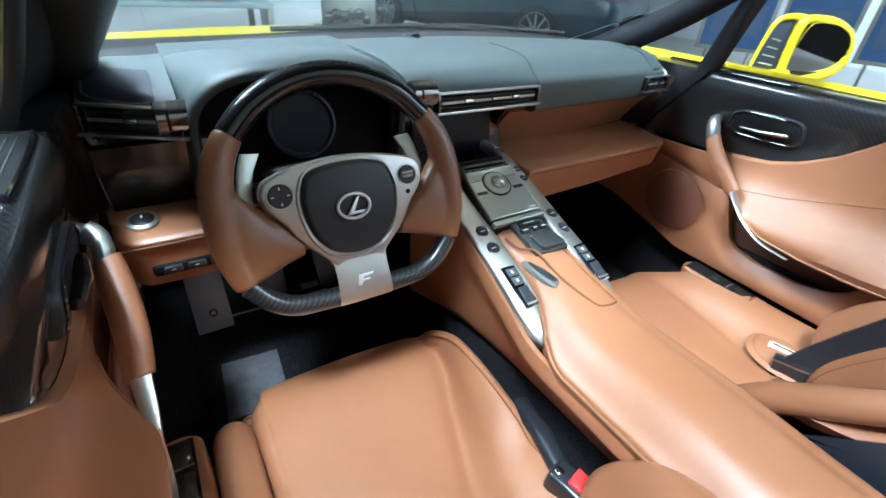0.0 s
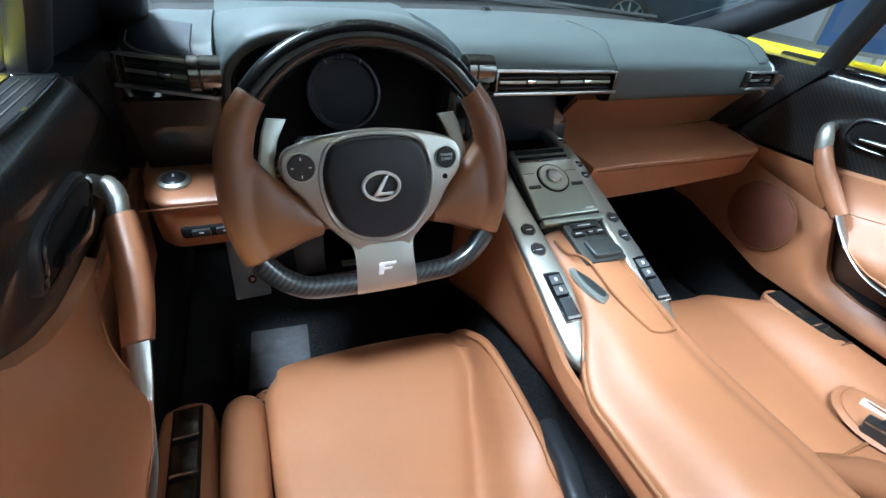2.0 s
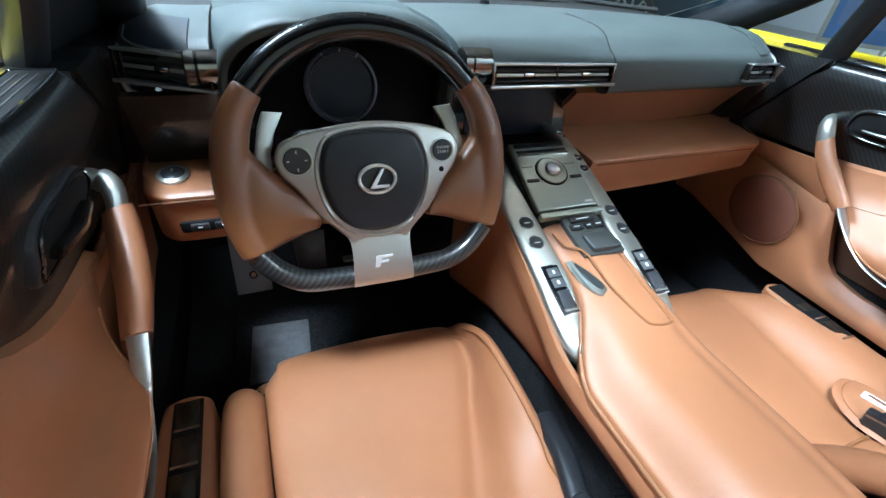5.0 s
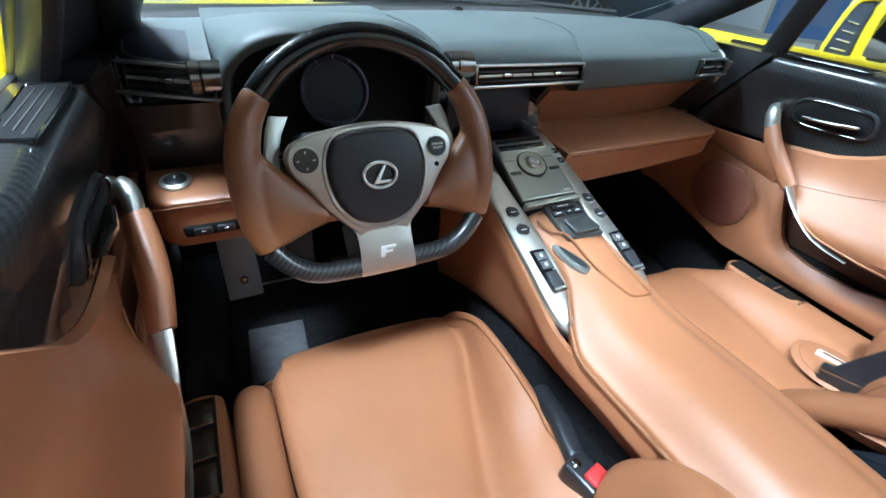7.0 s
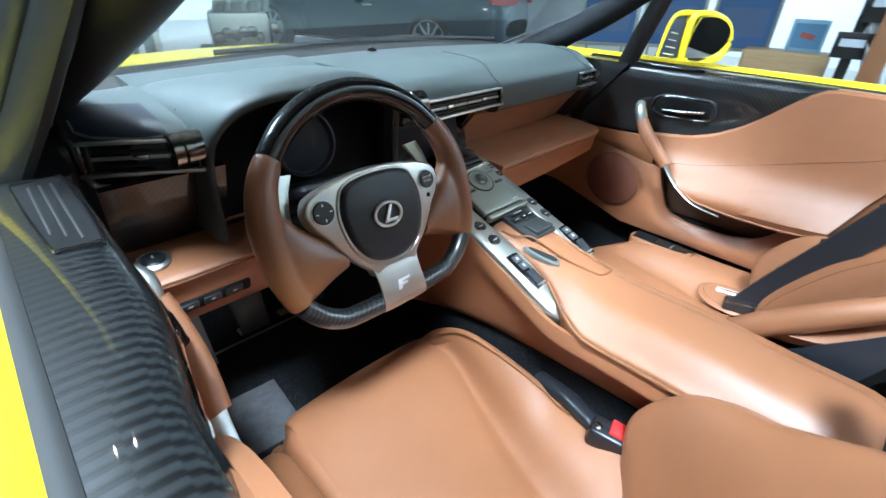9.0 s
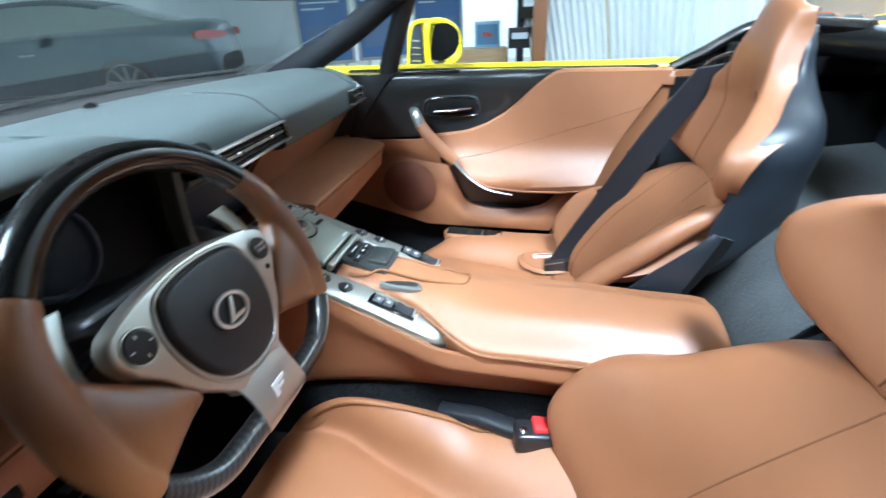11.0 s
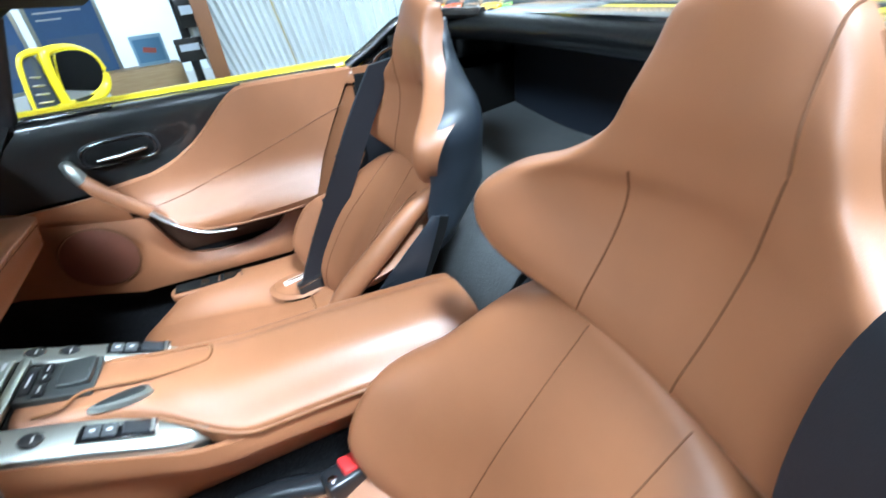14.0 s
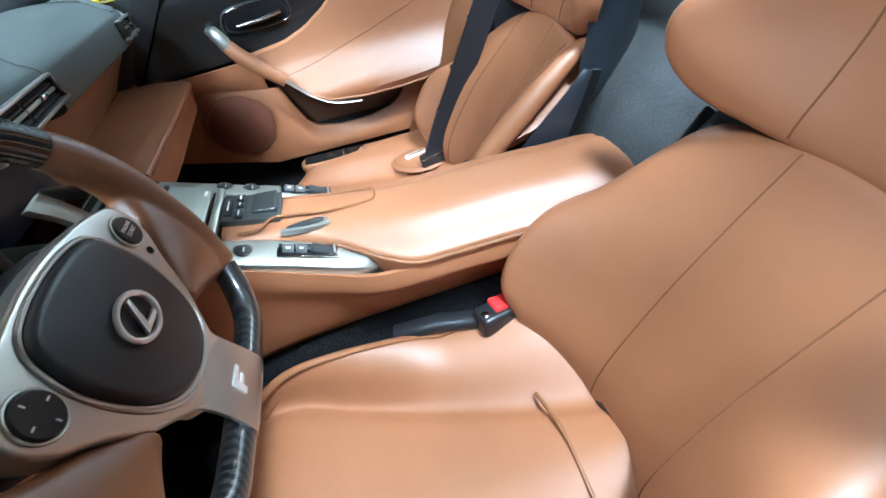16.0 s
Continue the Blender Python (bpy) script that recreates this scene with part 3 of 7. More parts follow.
def seat(xc, s, name, label):
    """A bucket seat. s: +1 where its inboard side lies at larger x."""
    top = thing(name, (xc, -0.15, 0.22), label, "car seat", "seats")

    def P(X, y, z):
        return (xc + s * X, y, z)

    # cushion
    def crease_in(y):
        return 0.195 + (y - 0.03) * 0.335

    def crease_out(y):
        return -0.176 - max(0, -0.15 - y) * -0.2

    rows, side = [], []
    for y, zc, yb, bi, bo in ((-0.43, 0.375, -0.43, 0.425, 0.400), (-0.36, 0.362, -0.36, 0.425, 0.400), (-0.25, 0.352, -0.25, 0.402, 0.398), (-0.18, 0.352, -0.18, 0.416, 0.398), (-0.08, 0.357, -0.09, 0.427, 0.398), (0.0, 0.366, -0.01, 0.427, 0.396), (0.07, 0.367, 0.04, 0.410, 0.388), (0.112, 0.352, 0.068, 0.378, 0.366), (0.128, 0.315, 0.082, 0.325, 0.32), (0.118, 0.25, 0.078, 0.25, 0.25)):
        bi -= 0.0 if s > 0 else 0.014 + 0.035 * min(1, max(0, (-0.30 - y) / 0.06))
        ci, co = min(crease_in(y), 0.186), crease_out(y)
        under = min(0.30, zc - 0.05)
        if s < 0:           # the passenger's cushion is shorter and runs flush to the switches
            y, yb = (q - 0.065 * min(1, max(0, (q + 0.36) / 0.40)) for q in (y, yb))
            yo = yb - 0.035 * min(1, max(0, (yb + 0.2) / 0.2))
            outer = [P(-0.330, yo, under), P(-0.326, yo, bo - 0.03), P(-0.305, yo, bo - 0.005), P(-0.235, (yo + y) / 2, bo - 0.006), P(co, y, zc + 0.004)]
        else:
            yk = y - 0.040 * min(1, max(0, (y + 0.02) / 0.13))
            outer = [P(co - 0.004, yk, under), P(co - 0.006, yk, zc - 0.05), P(co - 0.004, yk, zc - 0.022), P(co + 0.004, yk + 0.004, zc - 0.004), P(co + 0.018, yk * 0.6 + y * 0.4, zc + 0.005)]
            side.append([P(-0.246, yb - 0.02, under), P(-0.247, yb - 0.02, bo - 0.05), P(-0.243, yb - 0.018, bo - 0.022), P(-0.230, yb - 0.014, bo - 0.004), P(-0.212, yb - 0.010, bo - 0.001), P(-0.194, yb - 0.012, bo - 0.008), P(-0.181, yb - 0.016, bo - 0.028), P(co - 0.001, yb - 0.02, under)])
        rows.append(outer + [ P(co + 0.04, y, zc + 0.005), P((ci + co) / 2, y, zc + 0.013), P(ci - 0.04, y, zc + 0.006), P(ci, y, zc - 0.005),
                     P(ci * 0.5 + 0.213 * 0.5, (y + yb) / 2, (bi + zc) / 2 + 0.012), P(0.213, yb, bi), P(0.232, yb, bi - 0.03), P(0.236, yb, under)])
    cg = smooth_grid(rows, 56, 64)
    part("cushion", slab(cg, 0.03), TAN, top)
    if s > 0:
        part("outer_bolster", slab(smooth_grid(side, 50, 30), 0.02), TAN, top)
    part("cushion_seam", tube(spline([P(crease_in(-0.36) + 0.01, -0.352, 0.370), P(0.0, -0.362, 0.3765), P(crease_out(-0.36) + 0.03, -0.360, 0.370)], 16), 0.0030, 6), TAN_PIPE, top)
    if s > 0:
        part("bolster_piping", tube(spline([P(0.19, 0.06, 0.392), P(0.200, 0.0, 0.426), P(0.205, -0.1, 0.427), P(0.207, -0.2, 0.413), P(0.203, -0.24, 0.405), P(0.20, -0.30, 0.416), P(0.19, -0.38, 0.424)], 30), 0.002, 6), TAN_PIPE, top)
    part("seat_base", block((0.40, 0.46, 0.12), pose(xc, -0.16, 0.28), 0.02), SOFT_BLACK, top)
    for X in (-0.15, 0.15):
        part("seat_rail", block((0.04, 0.56, 0.03), pose(xc + s * X, -0.16, 0.2352), 0.006), DARK_CHROME, top)

    # switch panel on the outboard side
    ph, py, px, depth = (0.383, -0.02, -0.288, 0.12) if s > 0 else (0.3945, -0.085, -0.288, 0.02)
    half = 0.036 if s > 0 else 0.027
    pan = part("switch_panel", prism(rounded([(-half - 0.002, -0.19), (-half - 0.004, 0.03), (-half * 0.55, 0.07), (half * 0.7, 0.066), (half, 0.02), (half, -0.19)], 36), depth, axes(P(px, py, ph), (1, 0, 0), (0.10 * (1 - s) / 2 * -1, 1, 0.03)), 0.008, 3), TAN, top)
    part("switch_well", block((0.042, 0.17, 0.004), axes(P(px, py - 0.025, ph + 0.0010), (1, 0, 0), (0.10 * (1 - s) / 2 * -1, 1, 0.03)), 0.001), CAVITY, pan)
    for k in range(3):
        sw = part("seat_switch", block((0.036, 0.052, 0.010), axes(P(px, py + 0.03 - 0.06 * k, ph + (0.0025 if s > 0 else -0.0025)), (1, 0, 0), (0, 1, 0.03 + 0.10)), 0.004), ROCKER, pan)
        part("switch_edge", block((0.036, 0.005, 0.004), axes(P(px, py + 0.0075 - 0.06 * k, ph + (0.0050 if s > 0 else 0.0015)), (1, 0, 0), (0, 1, 0.03)), 0.0015), CHROME, sw)

    # lower backrest
    rows = []
    for y, z, w, f in ((-0.425, 0.352, 0.150, 0.02), (-0.437, 0.41, 0.195, 0.070), (-0.466, 0.47, 0.226, 0.110), (-0.52, 0.555, 0.232, 0.105), (-0.58, 0.635, 0.222, 0.07), (-0.625, 0.69, 0.205, 0.03), (-0.645, 0.712, 0.190, 0.01), (-0.68, 0.718, 0.150, 0.0)):
        row = []
        for u in (-1.03, -1.0, -0.9, -0.66, -0.30, 0, 0.30, 0.66, 0.9, 1.0, 1.03):
            a = abs(u)
            fwd = f * min(1, max(0, (a - 0.2) / 0.7)) ** 1.3
            back = (0.05 if s > 0 else 0.022) if a > 1.01 else ((0.018 if s > 0 else 0.010) if a == 1.0 else 0)
            sag = -0.045 * a * a if z > 0.6 else 0
            row.append(P(u * w, y + fwd - back, z + sag + fwd * 0.15))
        rows.append(row)
    lg = smooth_grid(rows, 44, 56)
    part("lower_backrest", slab(lg, 0.02), TAN, top)

    def on(g, u, t, out=0.0):
        fi, fj = min(max(t, 0), 0.9999) * (len(g) - 1), min(max(u, 0), 0.9999) * (len(g[0]) - 1)
        i, j = int(fi), int(fj)
        a, b = fi - i, fj - j
        q = (g[i][j] * (1 - a) + g[i + 1][j] * a) * (1 - b) + (g[i][j + 1] * (1 - a) + g[i + 1][j + 1] * a) * b
        return (q[0], q[1] + out, q[2])

    if s < 0:
        edge = [(0.160, -0.405, 0.395), (0.205, -0.378, 0.43), (0.222, -0.372, 0.48), (0.226, -0.420, 0.56), (0.216, -0.512, 0.636), (0.202, -0.590, 0.690), (0.192, -0.640, 0.712)]
        part("bolster_roll", tube([P(*q) for q in spline(edge, 30)], [0.012 + 0.011 * math.sin(math.pi * k / 29) for k in range(30)], 12), TAN, top, "rolled tan leather bolster edge")
        part("roll_seam", tube([P(q[0] - 0.020, q[1] + 0.012, q[2] + 0.009) for q in spline(edge, 30)[3:27]], 0.0011, 5), SEAM, top)
        rim_a = spline([(-0.40, 0.455), (-0.464, 0.536), (-0.555, 0.625), (-0.612, 0.678)], 24)
        rim_b = spline([(-0.49, 0.38), (-0.566, 0.540), (-0.602, 0.626), (-0.622, 0.678)], 24)
        rim_c = spline([(-0.497, 0.38), (-0.577, 0.537), (-0.622, 0.624), (-0.640, 0.672)], 24)
        flank = [[P(0.234 - 0.006 * (1 - w) ** 2, *(a * (1 - w) + b * w)) for w in (0, 0.25, 0.5, 0.75, 1)] for a, b in zip(rim_a, rim_b)]
        part("side_panel", slab(np.array(flank), 0.006), SHELL, top, "blue-grey side panel below the bolster")
        strip = part("side_vent", slab(np.array([[P(0.2325, *b), P(0.2325, *c)] for b, c in zip(rim_b, rim_c)]), 0.004), CAVITY, top, "ribbed black vent along the side panel")
        ribs_b, ribs_c = spline(rim_b[8:], 30), spline(rim_c[8:], 30)
        for b, c in zip(ribs_b, ribs_c):
            part("vent_rib", tube([P(0.2335, *b), P(0.2335, *c)], 0.0016, 5), SHELL, strip)

    def at_x(g, X, t, out=0.0):
        """The place on a row of the backrest that lies X from its middle."""
        a, b = 0.02, 0.98
        for _ in range(24):
            c = (a + b) / 2
            a, b = (c, b) if s * (on(g, c, t)[0] - xc) < X else (a, c)
        return on(g, a, t, out)

    for x0, x1 in ((-0.104, -0.100), (0.046, 0.044)):
        ts = np.linspace(0.06, 0.84, 30)
        part("back_seam", tube(spline([at_x(lg, float(np.interp(t, (0.06, 0.84), (x0, x1))), t, 0.0003) for t in ts], 60), 0.0011, 6), SEAM, top)

    # upper backrest and headrest in one
    rows = []
    for y, z, w, f, lift in ((-0.665, 0.690, 0.150, 0.0, 0.012), (-0.645, 0.708, 0.190, 0.02, 0.014), (-0.650, 0.735, 0.219, 0.048, 0.012), (-0.668, 0.775, 0.236, 0.078, 0.006), (-0.684, 0.818, 0.235, 0.088, 0.0), (-0.690, 0.855, 0.205, 0.064, -0.004), (-0.685, 0.885, 0.152, 0.030, -0.006), (-0.682, 0.920, 0.112, 0.010, -0.008), (-0.680, 0.955, 0.093, 0.002, -0.006),
                             (-0.685, 0.995, 0.083, -0.006, -0.014), (-0.692, 1.022, 0.080, -0.010, -0.013), (-0.706, 1.036, 0.069, -0.008, -0.021), (-0.717, 1.036, 0.054, -0.002, -0.028), (-0.723, 1.026, 0.046, 0.002, -0.034), (-0.725, 1.008, 0.042, 0.004, -0.030)):
        row = []
        tall = min(1, max(0, (z - 0.99) / 0.04))
        for u in (-1.04, -1.0, -0.88, -0.6, -0.28, 0, 0.28, 0.6, 0.88, 1.0, 1.04):
            a = abs(u)
            fwd = f * min(1, max(0, (a - 0.15) / 0.75)) ** 1.4
            high = min(1, max(0, (z - 0.84) / 0.05))
            back = (0.038 - (0.018 if s > 0 else 0.0) * high - (0.006 if s > 0 else 0.020) * tall) if a > 1.01 else ((0.015 - 0.008 * tall) if a == 1.0 else 0)
            if u > 0.95 and s < 0:      # the inboard wing runs back in a sweep to the shell
                back += (1.0 if u > 1.01 else 0.4) * float(np.interp(z, (0.74, 0.78, 0.818, 0.855, 0.885, 0.92), (-0.010, 0.0, 0.010, 0.026, 0.010, 0.0)))
            side = -0.020 * high - (0.008 * tall if u >= 0 else (0.006 - 0.026 * a) * tall) if s > 0 else 0.0
            wide = -0.009 * a * (1 - tall) * min(1, max(0, (z - 0.74) / 0.05)) if s > 0 and u < 0 else 0.0
            row.append(P(u * w + side + wide, y + fwd - back, z + lift * a * a + (0.008 * tall if s > 0 else 0.0)))
        rows.append(row)
    ug = smooth_grid(rows, 66, 60)
    body = slab(ug, 0.006)
    if np.mean([q.co.y for q in body.verts]) > np.mean(np.array(ug)[:, :, 1]):    # its thickness lies behind the leather
        body = slab(ug, -0.006)
    part("upper_backrest", body, TAN, top)

    for ends, last in (((-0.070, -0.090, -0.080, -0.072), 0.745), ((0.066, 0.046, 0.040, 0.034), 0.42)):
        ts = np.linspace(0.092, last, 60)
        part("back_seam", tube([at_x(ug, float(np.interp(t, (0.092, 0.51, 0.74, 0.80), ends)), t, 0.0006) for t in ts], 0.0013, 6), SEAM, top)
    for u0, u1 in ((0.075, 0.055), (0.060, 0.045)):
        part("edge_stitch", tube(spline([on(ug, u0 + (u1 - u0) * k / 23, 0.28 + 0.41 * k / 23, 0.0003) for k in range(24)], 60), 0.0010, 5), TAN_PIPE, top)

    # hard shell behind
    rows = []
    for z, w, ye, yc, yb in ((0.34, 0.15, -0.40, -0.42, -0.47), (0.41, 0.205, -0.40, -0.44, -0.53), (0.47, 0.228, -0.415, -0.485, -0.585), (0.555, 0.233, -0.485, -0.55, -0.65), (0.59, 0.232, -0.567, -0.59, -0.69), (0.635, 0.226, -0.642, -0.65, -0.72), (0.69, 0.215, -0.688, -0.70, -0.75), (0.735, 0.214, -0.672, -0.705, -0.745), (0.775, 0.226, -0.650, -0.71, -0.748), (0.818, 0.228, -0.652, -0.715, -0.75), (0.855, 0.198, -0.675, -0.72, -0.75), (0.885, 0.147, -0.695, -0.72, -0.75),
                            (0.92, 0.108, -0.708, -0.715, -0.748), (0.955, 0.090, -0.712, -0.715, -0.745), (0.970, 0.076, -0.715, -0.718, -0.745), (0.984, 0.054, -0.722, -0.722, -0.75)):
        ys = ye - 0.015
        if s < 0 and z > 0.62 and z < 0.89:     # its flank stands flush behind the wing
            w = float(np.interp(z, (0.635, 0.69, 0.735, 0.818, 0.855, 0.885), (0.226, 0.224, 0.227, 0.234, 0.210, 0.152)))
            ye = float(np.interp(z, (0.635, 0.69, 0.735, 0.775, 0.818, 0.855, 0.885), (-0.600, -0.604, -0.606, -0.606, -0.616, -0.652, -0.682)))
            ys = float(np.interp(z, (0.635, 0.69, 0.738, 0.853, 0.885), (-0.655, -0.667, -0.681, -0.704, -0.712)))
        loop = [(-w, ye), (-0.86 * w, (ye + yc) / 2 - 0.01), (-0.55 * w, yc), (0, yc), (0.55 * w, yc), (0.86 * w, (ye + yc) / 2 - 0.01), (w, ye), (0.985 * w, ys), (0.74 * w, yb + 0.006), (0.4 * w, yb), (0, yb - 0.004), (-0.4 * w, yb), (-0.74 * w, yb + 0.006), (-0.985 * w, ys)]
        if s < 0 and z < 0.66:
            loop = [(X, ye + (yy - ye) * 0.88) for X, yy in loop]
        slim = 1.0 if z < 0.62 or (s < 0 and z < 0.89) else 0.965
        lean = -0.024 * min(1, max(0, (z - 0.84) / 0.05)) if s > 0 else 0.0
        rows.append([P(X * slim + lean, yy - (0.0 if z < 0.72 else 0.008), z) for X, yy in loop])
    cols = np.array([spline(np.array(rows)[:, q], 50) for q in range(14)]).transpose(1, 0, 2)
    bm = bmesh.new()
    v = sheet(bm, [spline(r, 56, True) for r in cols], wrap_v=True)
    bm.faces.new(v[0])
    bm.faces.new(v[-1])
    part("back_shell", bm, SHELL, top, "hard blue-grey back shell")
    if s > 0:
        grid_ob = part("side_vent", block((0.006, 0.034, 0.20), pose(xc + s * 0.237, -0.640, 0.585, 38), 0.002), CAVITY, top, "ribbed black vent in the side of the shell")
        for k in range(22):
            part("vent_rib", block((0.005, 0.031, 0.0035), pose(xc + s * 0.240, -0.640, 0.585, 38) @ pose(0, 0, -0.095 + 0.009 * k), 0.0), BUTTON, grid_ob)
    return top


DRIVER_X, PASSENGER_X = -0.353, 0.325
seat(DRIVER_X, 1, "bucket_seat", "tan leather bucket seat with winged backrest and switch panel")
seat(PASSENGER_X, -1, "bucket_seat", "tan leather bucket seat with a black belt lying on it")


def belt_set(xs, tip, name, sgn, label, way=()):
    """Shoulder belt: chrome guide beside the headrest, webbing down to the cushion, tongue."""
    tip_x, ty, tz = tip
    b = thing(name, (tip_x, ty, tz - 0.02), label, "seat belt", "seat belts")
    gx = xs
    part("guide_bar", tube(spline([(gx + sgn * 0.10, -0.66, 0.84), (gx + sgn * 0.07, -0.665, 0.895), (gx + sgn * 0.02, -0.69, 0.922), (gx - sgn * 0.03, -0.725, 0.928)], 20), 0.0085, 10, squash=0.5), DARK_CHROME, b)
    part("guide_post", tube([(gx - sgn * 0.01, -0.735, 0.84), (gx - sgn * 0.015, -0.725, 0.90), (gx - sgn * 0.025, -0.722, 0.928)], [0.016, 0.013, 0.009], 10), SATIN, b)
    p0, p1 = Vector((gx - sgn * 0.01, -0.660, 0.905)), Vector((tip_x, ty, tz))
    rows = []
    for c in spline(way, 20) if way else ():
        side = Vector((0.97, -0.22, 0.0)).normalized()
        rows.append([tuple(Vector(c) + side * w) for w in (-0.03, -0.015, 0, 0.015, 0.03)])
    for t in () if way else np.linspace(0, 1, 14):
        c = p0.lerp(p1, t) + Vector((0, 0.014, 0.0)) * math.sin(math.pi * t)
        side = Vector((0.22 * sgn, -0.96, 0.12)).normalized()
        rows.append([tuple(c + side * w + Vector((0, 0.003 * math.sin(9 * t), 0))) for w in (-0.040, -0.02, 0, 0.02, 0.040)])
    part("webbing", slab(np.array(rows), 0.0025 if way else 0.007), WEB, b, "black woven webbing")
    for t in () if way else (0.18, 0.36, 0.55, 0.73):
        c = p0.lerp(p1, t) + Vector((0, 0.014, 0.0)) * math.sin(math.pi * t)
        part("belt_fold", block((0.079, 0.010, 0.007), axes(tuple(c), (0.22 * sgn, -0.96, 0.12), (0, 0.45, 0.9)), 0.001), WEB, b)
    run = (p1 - p0).normalized()
    end = axes(tuple(p1 - run * 0.004), (0.22 * sgn, -0.96, 0.12), tuple(run))
    tongue = part("tongue", block((0.084, 0.058, 0.016), end, 0.005), BUTTON, b, "black plastic tongue holder")
    part("tongue_bar", block((0.080, 0.006, 0.018), end @ pose(0, -0.018, 0), 0.002), DARK_CHROME, tongue)
    hook = part("tongue_plate", block((0.030, 0.040, 0.003), end @ pose(0, 0.040, 0), 0.001), CHROME, tongue, "chrome belt tongue")
    part("tongue_slot", block((0.016, 0.014, 0.0034), end @ pose(0, 0.046, 0), 0.0), CAVITY, hook)
    return b


belt_set(0.465, (0.450, -0.374, 0.385), "passenger_seat_belt", 1, "black seat belt with chrome shoulder guide, lying on the cushion")

pad = thing("slot_pad", (0.510, -0.343, 0.375), "raised tan leather pad round the belt slot", "seat pad")
rows = [[(0.510 + 0.082 * r * math.cos(a), -0.343 + 0.084 * r * math.sin(a), 0.3725 + 0.0170 * (1 - r * r) ** 0.8) for a in np.linspace(0, 2 * math.pi, 40, endpoint=False)] for r in (1.0, 0.94, 0.85, 0.7, 0.45, 0.1)]
bm = bmesh.new()
v = sheet(bm, rows, wrap_v=True)
bm.faces.new(v[-1])
part("cover", bm, TAN, pad)
part("edge_seam", tube([(x, y, z + 0.0006) for x, y, z in rows[2]], 0.0009, 6, True), TAN_PIPE, pad)

# chrome-rimmed belt slot in the passenger cushion's outer bolster
sl = thing("belt_slot", (0.501, -0.332, 0.388), "white-rimmed belt slot set into the tan cushion", "belt slot")
SLM = axes((0.501, -0.332, 0.3895), (0.22, -0.95, 0.0), (0.95, 0.22, 0.02))
part("rim", prism(rounded([(-0.026, -0.008), (-0.030, 0.0), (-0.026, 0.008), (0.026, 0.008), (0.030, 0.0), (0.026, -0.008)], 30), 0.008, SLM @ pose(0, 0, 0.003), 0.002), mat("slot_white", (0.8, 0.8, 0.78), 0.3), sl)
part("hole", prism(rounded([(-0.021, -0.003), (-0.023, 0.0), (-0.021, 0.003), (0.021, 0.003), (0.023, 0.0), (0.021, -0.003)], 24), 0.004, SLM @ pose(0, 0, 0.0038), 0.0), SEAM, sl)
belt_set(-0.525, (-0.585, -0.60, 0.40), "driver_seat_belt", -1, "black seat belt with chrome shoulder guide beside the headrest", ((-0.578, -0.67, 0.948), (-0.585, -0.61, 0.953), (-0.577, -0.58, 0.925), (-0.570, -0.575, 0.885), (-0.569, -0.572, 0.83), (-0.573, -0.57, 0.78), (-0.588, -0.562, 0.68), (-0.605, -0.55, 0.50)))

# ---- steering wheel ----
WC = Vector((-0.348, 0.012, 0.783))
RAKE = radians(21)
WUP = Vector((0, math.sin(RAKE), math.cos(RAKE)))
WM = axes(WC, (1, 0, 0), WUP)          # z of this pose points to the driver

wheel = thing("steering_wheel", WC, "flat-bottomed steering wheel in tan leather, carbon and satin silver", "steering wheel")


def rim_point(a):
    """Centre line of the rim at an angle from the right, flat at the bottom."""
    r = 0.163
    x, y = r * math.cos(a), r * math.sin(a) * (0.955 if math.sin(a) > 0 else 1.0)
    return x, y


def rim_path(pts, n):
    return [WM @ Vector((x, y, z)) for x, y, z in spline(pts, n)]


def arc(a0, a1, n, z=0.0):
    return [(*rim_point(radians(a)), z) for a in np.linspace(a0, a1, n)]


part("upper_rim", tube([WM @ Vector(p) for p in spline(arc(36, 144, 9), 40)], 0.0165, 16, up=tuple(WUP)), CARBON_DARK, wheel, "gloss dark carbon upper rim")
lo = [(-0.149, -0.098, 0), (-0.128, -0.122, 0), (-0.098, -0.139, 0), (-0.06, -0.143, 0), (0, -0.144, 0), (0.06, -0.143, 0), (0.098, -0.139, 0), (0.128, -0.122, 0), (0.149, -0.098, 0)]
part("lower_rim", tube(rim_path(lo, 40), 0.0145, 14, up=(0, 0, 1)), CARBON_FINE, wheel, "woven carbon lower rim")


def grip(sgn):
    pts = [(-0.131, 0.0925, 0), (-0.150, 0.062, 0.0), (-0.161, 0.022, 0), (-0.163, -0.02, 0), (-0.160, -0.06, 0), (-0.150, -0.097, 0)]
    bm = tube([WM @ Vector((-sgn * x, y, z)) for x, y, z in spline(pts, 30)], [0.0168 + 0.0045 * math.sin(math.pi * k / 29) for k in range(30)], 16, up=(0, 1, 0))
    return bm


def thumb(sgn):
    """The leather web from the grip to the silver spoke."""
    rows = []
    for x, y0, y1, z in ((-0.158, 0.046, -0.090, -0.003), (-0.147, 0.030, -0.094, 0.005), (-0.133, 0.010, -0.092, 0.0075), (-0.115, -0.010, -0.085, 0.007), (-0.094, -0.027, -0.078, 0.005), (-0.070, -0.052, -0.073, 0.002)):
        rows.append([(-sgn * x, y0 + 0.006, z - 0.022), (-sgn * x, y0, z), (-sgn * x, y0 * 0.65 + y1 * 0.35, z + 0.009), (-sgn * x, y0 * 0.3 + y1 * 0.7, z + 0.009), (-sgn * x, y1, z), (-sgn * x, y1 - 0.004, z - 0.022)])
    g = smooth_grid(rows, 20, 20)
    bm = slab(g, 0.008)
    bmesh.ops.transform(bm, matrix=WM, verts=bm.verts)
    return bm


